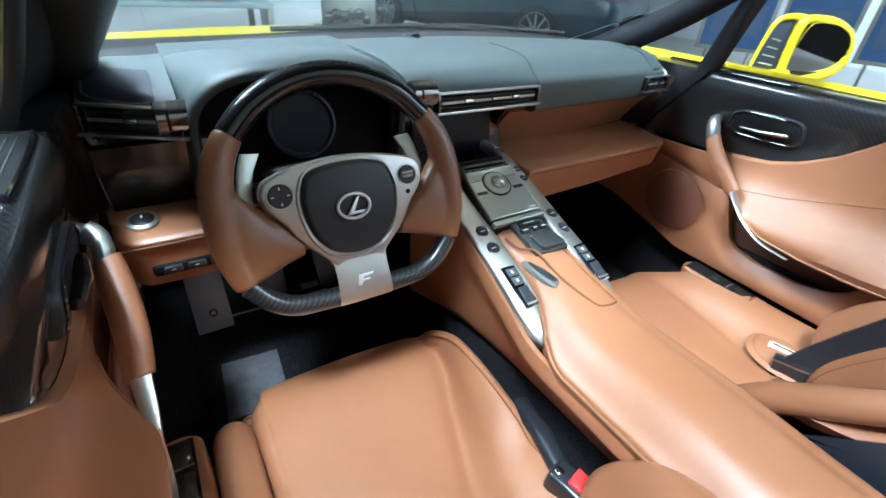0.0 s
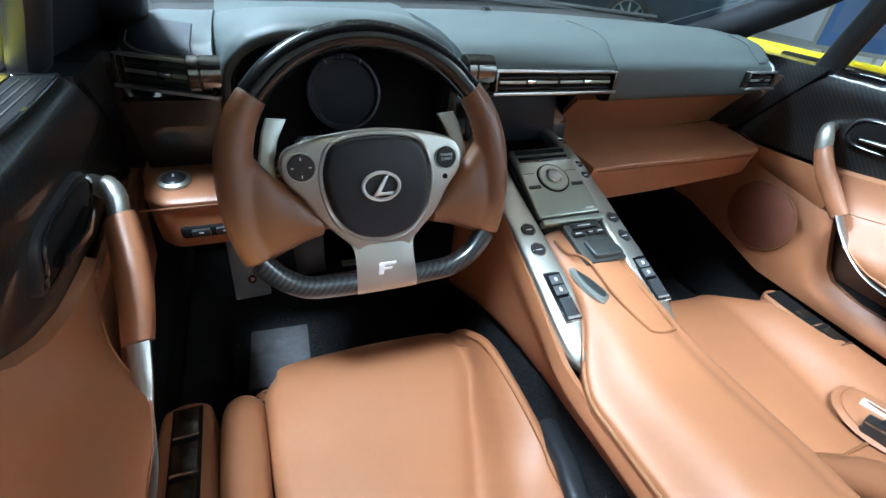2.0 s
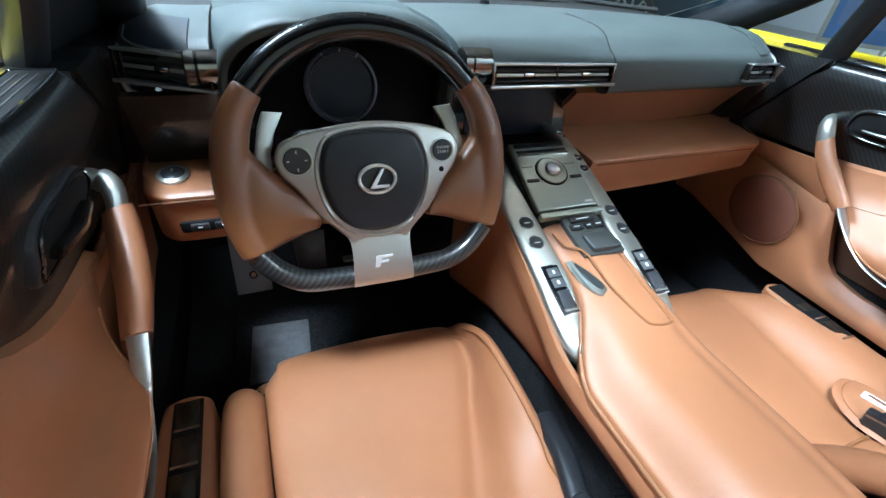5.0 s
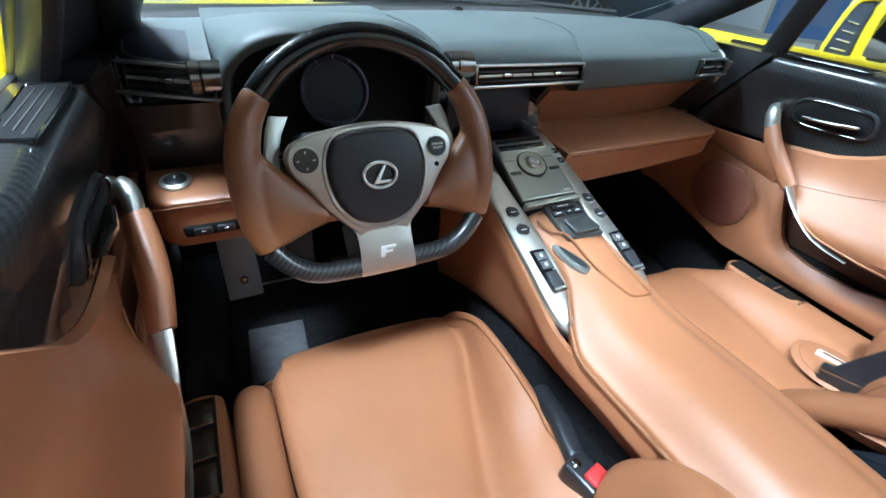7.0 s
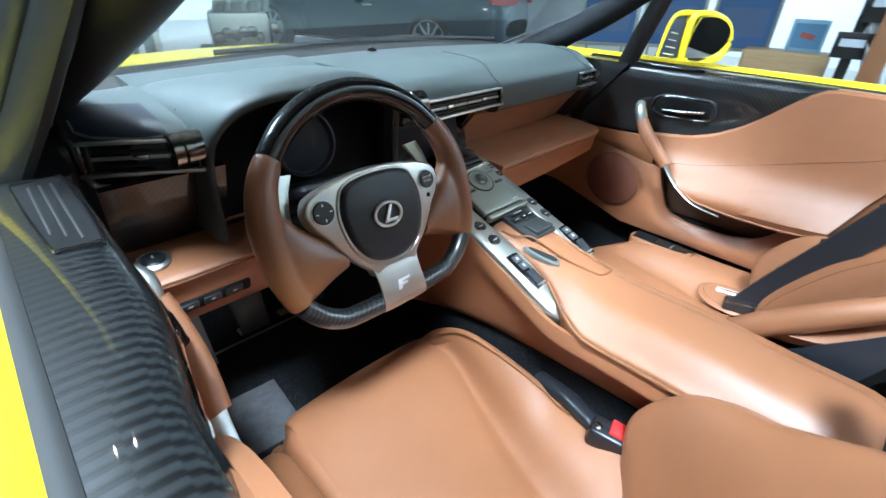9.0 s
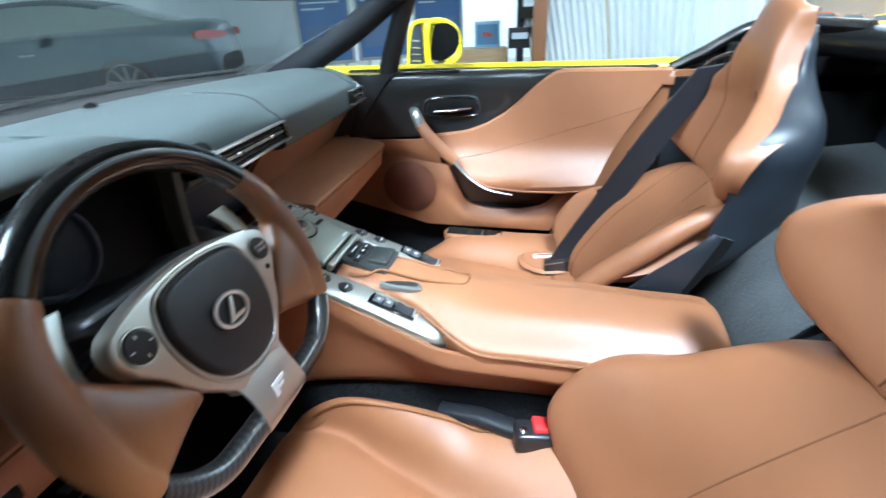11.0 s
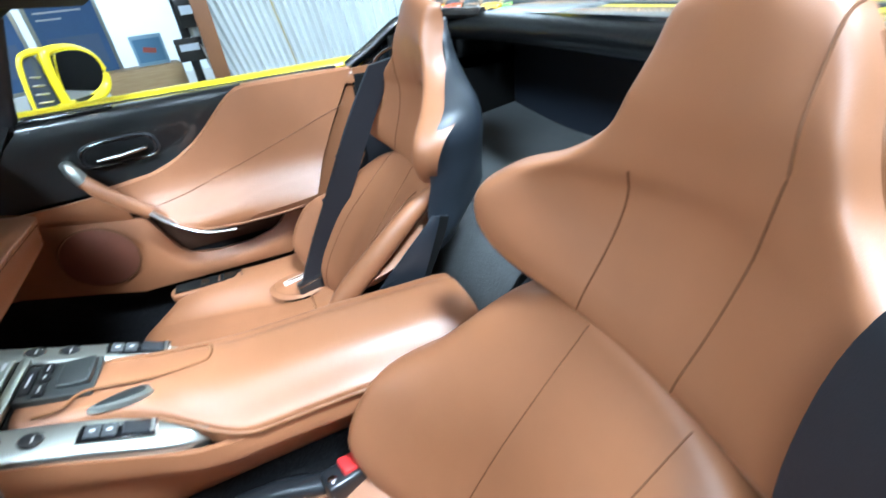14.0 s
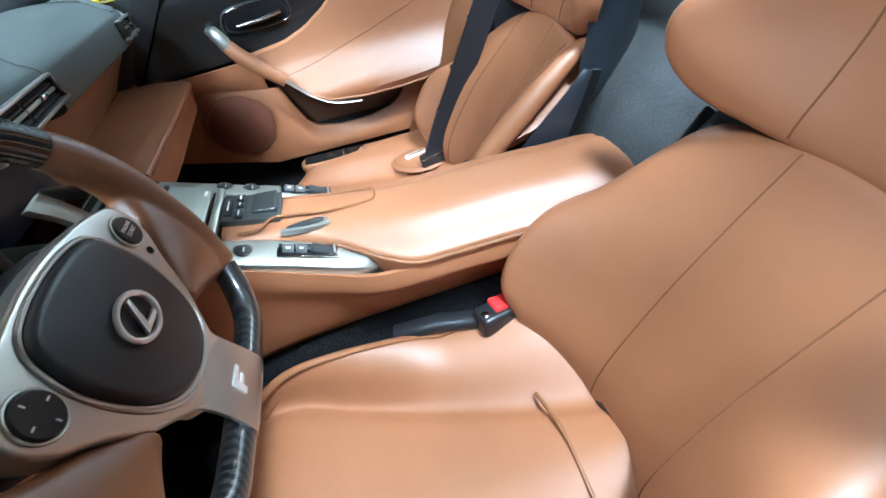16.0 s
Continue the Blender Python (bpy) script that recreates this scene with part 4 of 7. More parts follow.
for sgn in (-1, 1):
    both = thumb(sgn)
    side = grip(sgn)
    tmp = bpy.data.meshes.new("web")
    side.to_mesh(tmp)
    side.free()
    both.from_mesh(tmp)
    g_ob = part("grip", both, TAN_WHEEL, wheel, "tan leather grip with its thumb web")
    blend = g_ob.modifiers.new("blend", "REMESH")
    blend.mode, blend.voxel_size, blend.use_smooth_shade = "VOXEL", 0.0022, True
    ease = g_ob.modifiers.new("ease", "SMOOTH")
    ease.factor, ease.iterations = 0.5, 16

spoke_out = [(-0.108, 0.028), (-0.095, 0.036), (-0.06, 0.045), (0, 0.051), (0.06, 0.045), (0.095, 0.036), (0.108, 0.028), (0.114, 0.012), (0.108, -0.008), (0.092, -0.028), (0.075, -0.055), (0.052, -0.079), (0.040, -0.091), (0.0375, -0.097), (0.035, -0.101), (0.028, -0.103),
             (-0.028, -0.103), (-0.035, -0.101), (-0.0375, -0.097), (-0.040, -0.091), (-0.052, -0.079), (-0.075, -0.055), (-0.092, -0.028), (-0.108, -0.008), (-0.114, 0.012)]
fine = [tuple(p) for p in spline(spoke_out, 92, True)]
spoke = part("silver_spoke", prism(fine, 0.022, WM @ pose(0, 0, 0.012), 0.004, 3), WHEEL_SILVER, wheel, "satin silver three-armed spoke")
tongue_rows = [[tuple(WM @ Vector((w * k / 3, y, z - 0.0015 * abs(k / 3) ** 4))) for k in range(-3, 4)] for y, w, z in ((-0.088, 0.0420, 0.0112), (-0.095, 0.0390, 0.0126), (-0.108, 0.0380, 0.0150), (-0.126, 0.0385, 0.0172), (-0.143, 0.0395, 0.0172), (-0.151, 0.0397, 0.0150), (-0.156, 0.0397, 0.0105))]
part("lower_plate", slab(smooth_grid(tongue_rows, 24, 18), 0.004), WHEEL_SILVER, spoke)
hub_out = [(-0.048, 0.036), (0, 0.043), (0.048, 0.036), (0.064, 0.012), (0.066, -0.018), (0.056, -0.052), (0.034, -0.076), (0, -0.084), (-0.034, -0.076), (-0.056, -0.052), (-0.066, -0.018), (-0.064, 0.012)]
hub = part("hub_cover", prism(rounded(hub_out, 64), 0.016, WM @ pose(0, 0, 0.020), 0.008, 4), HUB, wheel, "dark grey padded hub cover")
part("hub_bezel", tube([WM @ Vector((x * 1.05, y * 1.05 - 0.001, 0.0125)) for x, y in rounded(hub_out, 64)], 0.0024, 8, True), WHEEL_SILVER, wheel)
emblem = part("emblem_ring", tube([WM @ Vector((0.0225 * math.cos(a), -0.018 + 0.0165 * math.sin(a), 0.0242)) for a in np.linspace(0, 2 * math.pi, 36, endpoint=False)], 0.0024, 8, True), EMBLEM, hub, "silver oval emblem")
part("emblem_stroke", prism([(0.007, -0.006), (0.0115, -0.006), (0.0005, -0.0255), (0.0165, -0.0255), (0.0145, -0.0295), (-0.009, -0.0295)], 0.003, WM @ pose(-0.002, 0, 0.0258), 0.0008), EMBLEM, hub)
for bx, r in ((-0.090, 0.0155), (0.090, 0.0135)):
    bt = part("spoke_button", lathe([(r, 0.0), (r, 0.003), (r * 0.92, 0.0045), (0.001, 0.0045)], WM @ pose(bx, 0.010, 0.0118), 24), BUTTON, spoke, "round black button")
    part("button_ring", tube([WM @ Vector((bx + (r + 0.001) * math.cos(a), 0.010 + (r + 0.001) * math.sin(a), 0.0132)) for a in np.linspace(0, 2 * math.pi, 28, endpoint=False)], 0.0012, 6, True), SATIN, bt)
    if bx < 0:
        for a in (0, 90, 180, 270):
            part("button_mark", block((0.0035, 0.0012, 0.0004), WM @ pose(bx, 0.010, 0.0165) @ pose(0, 0, 0, 0, 0, a) @ pose(0.010, 0, 0), 0.0), WHITE_MARK, bt)
    else:
        letters("ENGINE", 0.0048, WM @ pose(bx, 0.0135, 0.0166), WHITE_MARK, bt, "white word ENGINE")
        letters("START", 0.0052, WM @ pose(bx, 0.008, 0.0166), WHITE_MARK, bt, "white word START")
part("sensor_hole", lathe([(0.0035, 0), (0.0035, 0.001), (0.0005, 0.001)], WM @ pose(0.088, -0.014, 0.0118), 12), CAVITY, spoke)
part("badge", prism([(-0.012, -0.007), (-0.009, 0.008), (0.013, 0.008), (0.012, 0.0045), (-0.002, 0.0035), (-0.003, 0.001), (0.007, 0.0012), (0.006, -0.002), (-0.004, -0.0022), (-0.006, -0.007)], 0.002, WM @ pose(0, -0.124, 0.0185, -4), 0.0004), EMBLEM, spoke, "small silver plate badge")


def paddle(sgn):
    o = [(0.098, 0.066), (0.121, 0.068), (0.128, 0.052), (0.136, 0.020), (0.138, -0.012), (0.120, -0.012), (0.118, 0.018), (0.110, 0.044)]
    return prism([(sgn * x, y) for x, y in o][::sgn], 0.008, WM @ pose(0, 0, -0.045, 0, -10 * sgn, 0), 0.003)


for sgn in (-1, 1):
    part("shift_paddle", paddle(sgn), SATIN, wheel, "silver shift paddle behind the wheel")
col = thing("steering_column", (WC.x, 0.10, 0.72), "black steering column shroud with stalk switches", "steering column")
part("shroud", block((0.13, 0.20, 0.10), WM @ pose(0, -0.005, -0.13) @ pose(0, 0, 0, 90), 0.03, 4), SOFT_BLACK, col)
part("shroud_top", block((0.17, 0.10, 0.018), WM @ pose(0, 0.036, -0.085) @ pose(0, 0, 0, 90), 0.012, 3), SOFT_BLACK, col)
for sgn in (-1, 1):
    part("stalk", tube([WM @ Vector((sgn * 0.06, 0.01, -0.075)), WM @ Vector((sgn * 0.13, 0.0, -0.07)), WM @ Vector((sgn * 0.155, -0.008, -0.065))], [0.007, 0.008, 0.011], 10), GLOSS_BLACK, col)

# ---- dashboard ----
dash = thing("dashboard", (XM, 0.4, 0.7), "grey soft-touch dashboard with air vents over tan leather shelves", "dashboard")


def face_y(x):
    return float(np.interp(x, (-0.67, -0.62, -0.55, -0.30, -0.14, 0.15, 0.40, 0.55, 0.60, 0.67), (0.27, 0.235, 0.185, 0.15, 0.155, 0.208, 0.215, 0.220, 0.225, 0.25)))


def face_top(x):
    return float(np.interp(x, (-0.67, -0.55, -0.14, 0.15, 0.60, 0.67), (0.850, 0.868, 0.872, 0.852, 0.852, 0.845)))




def loft(rows):
    """A closed body through sections of points that each run round it."""
    bm = bmesh.new()
    v = sheet(bm, rows, wrap_v=True)
    bm.faces.new(v[0])
    bm.faces.new(v[-1][::-1])
    return bm


def pad_sections(xs, back=0.0, bottom=None):
    rows = []
    for x in xs:
        y, zt = face_y(x) + back, face_top(x)
        far = 0.66 - 0.24 * (x / 0.64) ** 2
        crown = 0.905 - 0.02 * abs(x) ** 2
        end = 0.012 * min(1, max(0, (abs(x) - 0.60) / 0.05))
        low = (0.79 if x > 0.16 else zt - 0.040) if bottom is None else bottom
        up = [(x, y + 0.012, low), (x, y + 0.002, low + 0.004), (x, y - 0.003, low + 0.014), (x, y - 0.003, zt - 0.006), (x, y + 0.002, zt + 0.006 - end), (x, y + 0.022, zt + 0.018 - end), (x, y + 0.06, crown - 0.008 - end), (x, y + 0.15, crown - end), (x, (y + far) / 2 + 0.10, crown - 0.004 - end), (x, far, crown - 0.025)]
        rows.append([tuple(q) for q in spline(up, 32)] + [(x, far, low - 0.02), (x, y + 0.05, low - 0.006)])
    return rows


part("upper_pad", loft(pad_sections(np.linspace(-0.640, -0.520, 10))), SOFT, dash, "grey soft-touch upper pad")
part("upper_pad", loft(pad_sections(np.linspace(-0.520, -0.176, 12), 0.17, 0.86)), SOFT, dash, "grey soft-touch upper pad")
part("upper_pad", loft(pad_sections(np.linspace(-0.176, 0.159, 14))), SOFT, dash, "grey soft-touch upper pad")
part("upper_pad", loft(pad_sections(np.linspace(0.161, 0.628, 24))), SOFT, dash, "grey soft-touch upper pad")
part("pad_joint", tube([(0.16, q[1] - 0.0005, q[2] + 0.0005) for q in pad_sections([0.162])[0][10:26]], 0.0012, 6), RUBBER, dash)

part("light_sensor", lathe([(0.012, 0.0), (0.012, 0.002), (0.008, 0.006), (0.001, 0.008)], pose(0.02, 0.50, 0.905), 16), GLOSS_BLACK, dash, "small gloss black light sensor")
# instrument hood
rows = []
for y, w, ztop, zb in ((0.128, 0.158, 0.914, 0.80), (0.122, 0.166, 0.924, 0.80), (0.140, 0.172, 0.932, 0.80), (0.19, 0.176, 0.934, 0.80), (0.27, 0.186, 0.928, 0.82), (0.38, 0.20, 0.912, 0.84), (0.48, 0.21, 0.892, 0.85)):
    row = []
    for k in range(13):
        a = math.pi * k / 12
        c, sn = math.cos(a), math.sin(a)
        row.append((WC.x - w * math.copysign(abs(c) ** 0.62, c), y + 0.04 * (1 - sn), zb + (ztop - zb) * sn ** 0.62))
    row = [(row[0][0], row[0][1], 0.715)] + row + [(row[-1][0], row[-1][1], 0.715)]
    rows.append(row)
part("instrument_hood", slab(smooth_grid(rows, 36, 50), 0.012), SOFT, dash, "grey hood over the instruments")
# near-black sheet added under the hood; the hollow's shade is put into its colour
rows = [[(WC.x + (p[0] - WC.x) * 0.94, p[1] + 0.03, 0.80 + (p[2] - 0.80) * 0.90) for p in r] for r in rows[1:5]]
part("hood_dark_sheet", slab(smooth_grid(rows, 12, 40), 0.004), CAVITY, dash, "near-black sheet added inside the instrument hood to darken it")
part("cluster_backing", block((0.33, 0.01, 0.20), pose(WC.x, 0.262, 0.78, -12), 0.004), GLOSS_BLACK, dash)
gauge = thing("instrument_cluster", (WC.x, 0.2, 0.76), "dark instrument cluster with one round dial ring, switched off", "instrument cluster")
GM = axes((-0.350, 0.198, 0.824), (1, 0, 0), (0, 0.21, 0.98))
part("dial_ring", lathe([(0.047, 0.0), (0.047, 0.004), (0.050, 0.010), (0.054, 0.008), (0.055, 0.0)], GM, 48), mat("dial_grey", (0.10, 0.10, 0.13), 0.4, 0.4), gauge)
part("dial_face", lathe([(0.046, 0.0), (0.046, 0.002), (0.001, 0.002)], GM, 40), SCREEN, gauge)
part("cluster_panel", block((0.33, 0.012, 0.17), pose(WC.x, 0.236, 0.81, -12), 0.004), CAVITY, gauge)
for k in range(3):
    a = radians(120 - k * 30)
    part("dial_tick", block((0.006, 0.0014, 0.0006), GM @ pose(0.0505 * math.cos(a), 0.0505 * math.sin(a), 0.0104, 0, 0, math.degrees(a)), 0.0), WHITE_MARK, gauge)


def vent(x0, x1, zt0, zt1, h, nsplit, name, label, dy=0.0):
    """A wide air vent: dark slot, satin frame, two slats, chrome tabs."""
    v = thing(name, ((x0 + x1) / 2, face_y((x0 + x1) / 2), zt0 - h), label, "air vent", "dashboard vents")
    a, b = Vector((x0, face_y(x0) - 0.004 + dy, zt0)), Vector((x1, face_y(x1) - 0.004 + dy, zt1))
    along = (b - a)
    L = along.length
    up = Vector((0, 0.12, 1)).normalized()
    m = axes(tuple((a + b) / 2 - up * h / 2), tuple(along), tuple(up))
    part("duct", block((L - 0.004, h - 0.004, 0.03), m @ pose(0, 0, -0.018), 0.002), CAVITY, v)
    part("frame_top", block((L, 0.0042, 0.012), m @ pose(0, h / 2 - 0.001, 0.0015), 0.0015), POLISHED, v)
    part("frame_bottom", block((L + 0.008, 0.005, 0.014), m @ pose(0, -h / 2 + 0.001, 0.002), 0.0015), POLISHED, v)
    for sx in (-1, 1):
        part("frame_end", block((0.006, h, 0.013), m @ pose(sx * (L / 2 - 0.002), 0, 0.001), 0.002), DARK_CHROME, v)
    for k in range(nsplit):
        w = (L - 0.016) / nsplit
        cx = -L / 2 + 0.008 + w * (k + 0.5)
        for zz in (-0.22, 0.22):
            part("slat", block((w - 0.006, 0.0035, 0.016), m @ pose(cx, zz * h, -0.006, 12), 0.001), BUTTON, v)
        part("slat_trim", block((w - 0.006, 0.005, 0.003), m @ pose(cx, 0.0, 0.001), 0.001), SATIN, v)
        part("vane_tab", block((0.02, 0.007, 0.01), m @ pose(cx, 0.001, 0.003), 0.0025), CHROME, v)
        part("vane", block((0.003, h - 0.012, 0.012), m @ pose(cx - w / 2 + 0.001, 0, -0.006), 0.0005), BUTTON, v)
    return v


vent(-0.128, 0.150, 0.868, 0.852, 0.036, 2, "centre_air_vent", "long dark air vent with satin frame and chrome tabs", -0.006)
vent(-0.638, -0.518, 0.872, 0.872, 0.042, 1, "outer_air_vent", "dark air vent at the end of the dashboard", -0.008)
vent(0.520, 0.626, 0.846, 0.842, 0.036, 1, "outer_air_vent", "dark air vent at the end of the dashboard", -0.006)
for cx, cz in ((-0.528, 0.858), (-0.156, 0.868)):
    kn = thing("roller_switch", (cx, face_y(cx) - 0.02, cz), "satin metal roller switch beside the instruments", "switch", "roller switches")
    part("roller", lathe([(0.010, -0.022), (0.0215, -0.022), (0.0225, -0.018), (0.0225, 0.006), (0.020, 0.008), (0.0225, 0.010), (0.0225, 0.021), (0.020, 0.023), (0.001, 0.023)], Matrix.Translation((cx, face_y(cx) - 0.004, cz)) @ pose(0, 0, 0, 0, -90, 0), 28), DARK_CHROME, kn)

# tweeter pad and satin trim at the outer ends
TWEETER = mat("tweeter_cloth", (0.008, 0.013, 0.022), 0.5)
for side in (-1, 1):
    xs = np.linspace(-0.630, -0.545, 10) if side < 0 else np.linspace(0.560, 0.618, 10)
    patch = []
    for k, r in enumerate(pad_sections(xs)):
        t = k / 9 if side < 0 else 1 - k / 9
        idx = np.linspace(13.5 + 5.0 * (1 - t) ** 3, 22.5, 12)
        patch.append([tuple(np.array(r[int(i)]) * (1 - i % 1) + np.array(r[int(i) + 1]) * (i % 1) + np.array((0, 0, 0.003))) for i in idx])
    part("tweeter_pad", slab(np.array(patch), 0.002), TWEETER if side < 0 else SOFT, dash, "dark blue-black tweeter pad" if side < 0 else "")
    edge = [p[0] for p in patch]
    edge = ([patch[0][6], patch[0][3]] + edge) if side < 0 else (edge + [patch[-1][3], patch[-1][6]])
    part("tweeter_edge", tube(spline(edge, 28), 0.0016, 6), POLISHED if side < 0 else SOFT_BLACK, dash)
    xe, ye = (-0.638, face_y(-0.638)) if side < 0 else (0.627, face_y(0.627))
    zt = face_top(xe)
    part("end_trim", tube(spline([(xe - 0.012 * side, ye + 0.13, zt + 0.022), (xe, ye + 0.07, zt + 0.014), (xe, ye + 0.01, zt + 0.004), (xe, ye - 0.008, zt - 0.016), (xe - 0.004 * side, ye - 0.008, zt - 0.040), (xe - 0.020 * side, ye - 0.016, zt - 0.046)], 28), 0.0042, 10), POLISHED, dash, "satin trim round the end of the dashboard")

rt = [[(0.612 + 0.056 * k / 4, 0.32 - 0.055 * k / 4 + dy, z) for k in range(5)] for dy, z in ((-0.045, 0.835), (-0.03, 0.80), (0.0, 0.75), (0.03, 0.69))]
part("carbon_return", slab(smooth_grid(rt, 8, 8), 0.006), CARBON_DASH, dash, "gloss carbon panel at the end of the fascia")
rt = [[(-0.646 - 0.069 * k / 4, y0 + 0.012 + 0.008 * k / 4, z) for k in range(5)] for y0, z in ((0.46, 0.872), (0.33, 0.872), (0.255, 0.870), (0.236, 0.862), (0.236, 0.84), (0.245, 0.77), (0.266, 0.69))]
part("carbon_return", slab(smooth_grid(rt, 24, 8), 0.006), CARBON_DASH, dash, "gloss carbon panel beside the outer vent")
# carbon band under the driver's vents, centre screen, passenger fascia
band = [[(x, y, z) for x in (-0.638, -0.60, -0.53, -0.48)] for y, z in ((0.205, 0.822), (0.225, 0.77), (0.262, 0.695))]
part("carbon_band", slab(smooth_grid(band, 8, 10), 0.01), CARBON_DASH, dash, "gloss carbon panel under the outer vent")
key = part("slot_button", block((0.018, 0.012, 0.018), pose(-0.515, 0.216, 0.772, -16), 0.003), BUTTON, dash, "small black key marked R")
letters("R", 0.012, axes((-0.515, 0.2096, 0.7735), (1, 0, 0), (0, 0.28, 1)), WHITE_MARK, key)
part("screen_bezel", block((0.26, 0.02, 0.14), pose(0.0, 0.290, 0.755, -10), 0.006), GLOSS_BLACK, dash)
part("screen", block((0.20, 0.006, 0.105), pose(-0.005, 0.277, 0.752, -10), 0.003), SCREEN, dash, "dark switched-off display")
part("screen_hood", block((0.30, 0.10, 0.02), pose(0.01, 0.245, 0.815, -6), 0.006), SOFT_BLACK, dash)
fascia = [[(x, 0.272 + 0.02 * ((x - 0.3) / 0.3) ** 2 + dy, z) for x in (0.118, 0.25, 0.40, 0.52, 0.615)] for dy, z in ((-0.03, 0.795), (0.0, 0.76), (0.035, 0.715), (0.065, 0.668))]
part("passenger_fascia", slab(smooth_grid(fascia, 10, 24), 0.012), TAN, dash, "tan leather fascia")


def fascia_y(x, z):
    return 0.272 + 0.02 * ((x - 0.3) / 0.3) ** 2 + float(np.interp(z, (0.668, 0.715, 0.76, 0.795), (0.065, 0.035, 0.0, -0.03)))


part("fascia_joint", tube([(0.150 + 0.045 * (z - 0.675) / 0.11, fascia_y(0.17, z) - 0.0015, z) for z in np.linspace(0.675, 0.785, 12)], 0.0016, 6), SEAM, dash)
part("screen_edge", tube(spline([(0.120, fascia_y(0.12, z) - 0.004, z) for z in (0.79, 0.76, 0.72, 0.685)], 14), 0.0028, 8), SATIN, dash, "satin edge beside the display")


def shelf_front(x):
    return 0.137 + (x - 0.12) * 0.03


def shelf_edge(x):
    """Height of the shelf's front edge."""
    return 0.686 - (x - 0.12) * 0.012


rows = []
for x in list(np.linspace(0.112, 0.56, 14)) + [0.58, 0.60, 0.615, 0.625, 0.630]:
    r = 0.04 * max(0, (x - 0.56) / 0.07) ** 3
    f, z = shelf_front(x) + r, shelf_edge(x)
    ly = f + float(np.interp(x, (0.12, 0.35, 0.60), (0.022, 0.020, 0.014)))
    lz = float(np.interp(x, (0.12, 0.35, 0.60, 0.62), (0.606, 0.611, 0.628, 0.633)))
    zr = 0.694 - (x - 0.12) * 0.004
    top = [(x, 0.348, zr), (x, 0.29, zr - 0.001), (x, max(0.225, f + 0.05), zr * 0.5 + z * 0.5 + 0.003), (x, f + 0.02, z + 0.004), (x, f + 0.004, z + 0.003), (x, f + 0.0005, z + 0.0005), (x, f + 0.001, z - 0.004), (x, (f + ly) / 2 + 0.002, (z + lz) / 2), (x, ly, lz), (x, ly + 0.02, lz - 0.006), (x, 0.348, lz - 0.010)]
    rows.append([tuple(q) for q in spline(top, 34)])
part("glovebox_shelf", loft(rows), TAN, dash, "tan leather glovebox lid and shelf")
part("shelf_gap", tube([(x, fascia_y(x, 0.70) - 0.006, 0.6965 - (x - 0.12) * 0.004) for x in np.linspace(0.125, 0.625, 20)], 0.0045, 6), CAVITY, dash, "dark gap along the back of the shelf")
part("shelf_seam", tube([(x, shelf_front(x) + 0.0015, shelf_edge(x) - 0.007) for x in np.linspace(0.125, 0.57, 20)], 0.0014, 6), SEAM, dash)

rows = []
for x in (-0.646, -0.638, -0.62, -0.59, -0.54, -0.45, -0.30, -0.15, -0.085):
    f = 0.165 + 0.03 * max(0, (-0.61 - x) / 0.036) ** 2
    rows.append([(x, 0.27, 0.705), (x, 0.22, 0.700), (x, f + 0.02, 0.692), (x, f, 0.682), (x, f + 0.004, 0.670), (x, f + 0.011, 0.655), (x, f + 0.019, 0.622), (x, f + 0.029, 0.592), (x, f + 0.045, 0.582), (x, f + 0.12, 0.580)])
part("knee_panel", slab(smooth_grid(rows, 30, 36), 0.01), TAN, dash, "tan leather knee panel")
part("knee_seam", tube([(x, 0.1655, 0.674) for x in np.linspace(-0.65, -0.10, 16)], 0.0016, 6), SEAM, dash)
slot = part("knee_slot", block((0.126, 0.012, 0.024), pose(-0.548, 0.1855, 0.620, 16), 0.006), CAVITY, dash, "black switch slot under the knee panel's lip")
for k in range(3):
    part("slot_switch", block((0.026, 0.006, 0.015), pose(-0.582 + 0.034 * k, 0.1795, 0.620, 16), 0.002), BUTTON, slot)
    part("slot_mark", block((0.006, 0.001, 0.002), pose(-0.582 + 0.034 * k, 0.1760, 0.621, 16), 0.0), WHITE_MARK, slot)
boss = thing("power_switch", (-0.604, 0.2, 0.695), "round black switch in a satin ring on the knee panel", "switch")
part("ring", lathe([(0.021, -0.004), (0.023, 0.003), (0.018, 0.006), (0.0165, 0.003)], pose(-0.604, 0.205, 0.6985, 8), 28), SATIN, boss)
part("cap", lathe([(0.0162, -0.002), (0.0160, 0.006), (0.012, 0.009), (0.001, 0.009)], pose(-0.604, 0.205, 0.6985, 8), 24), BUTTON, boss)
part("mark", block((0.003, 0.007, 0.0005), pose(-0.604, 0.204, 0.708, 8), 0.0), WHITE_MARK, boss)

# ---- pedals ----
ft = thing("foot_rest", (-0.55, 0.5, 0.22), "grey metal foot rest with one bolt", "foot rest")
part("plate", prism([(-0.042, -0.09), (0.042, -0.085), (0.042, 0.09), (-0.042, 0.085)], 0.008, axes((-0.548, 0.508, 0.31), (1, 0.03, 0), (0, 0.42, 0.9)), 0.003), mat("pedal_metal", (0.34, 0.34, 0.35), 0.5, 0.35), ft)
part("bolt", lathe([(0.010, 0), (0.010, 0.003), (0.007, 0.005), (0.006, 0.002), (0.001, 0.002)], axes((-0.545, 0.492, 0.277), (1, 0.03, 0), (0, 0.42, 0.9)), 16), DARK_CHROME, ft)
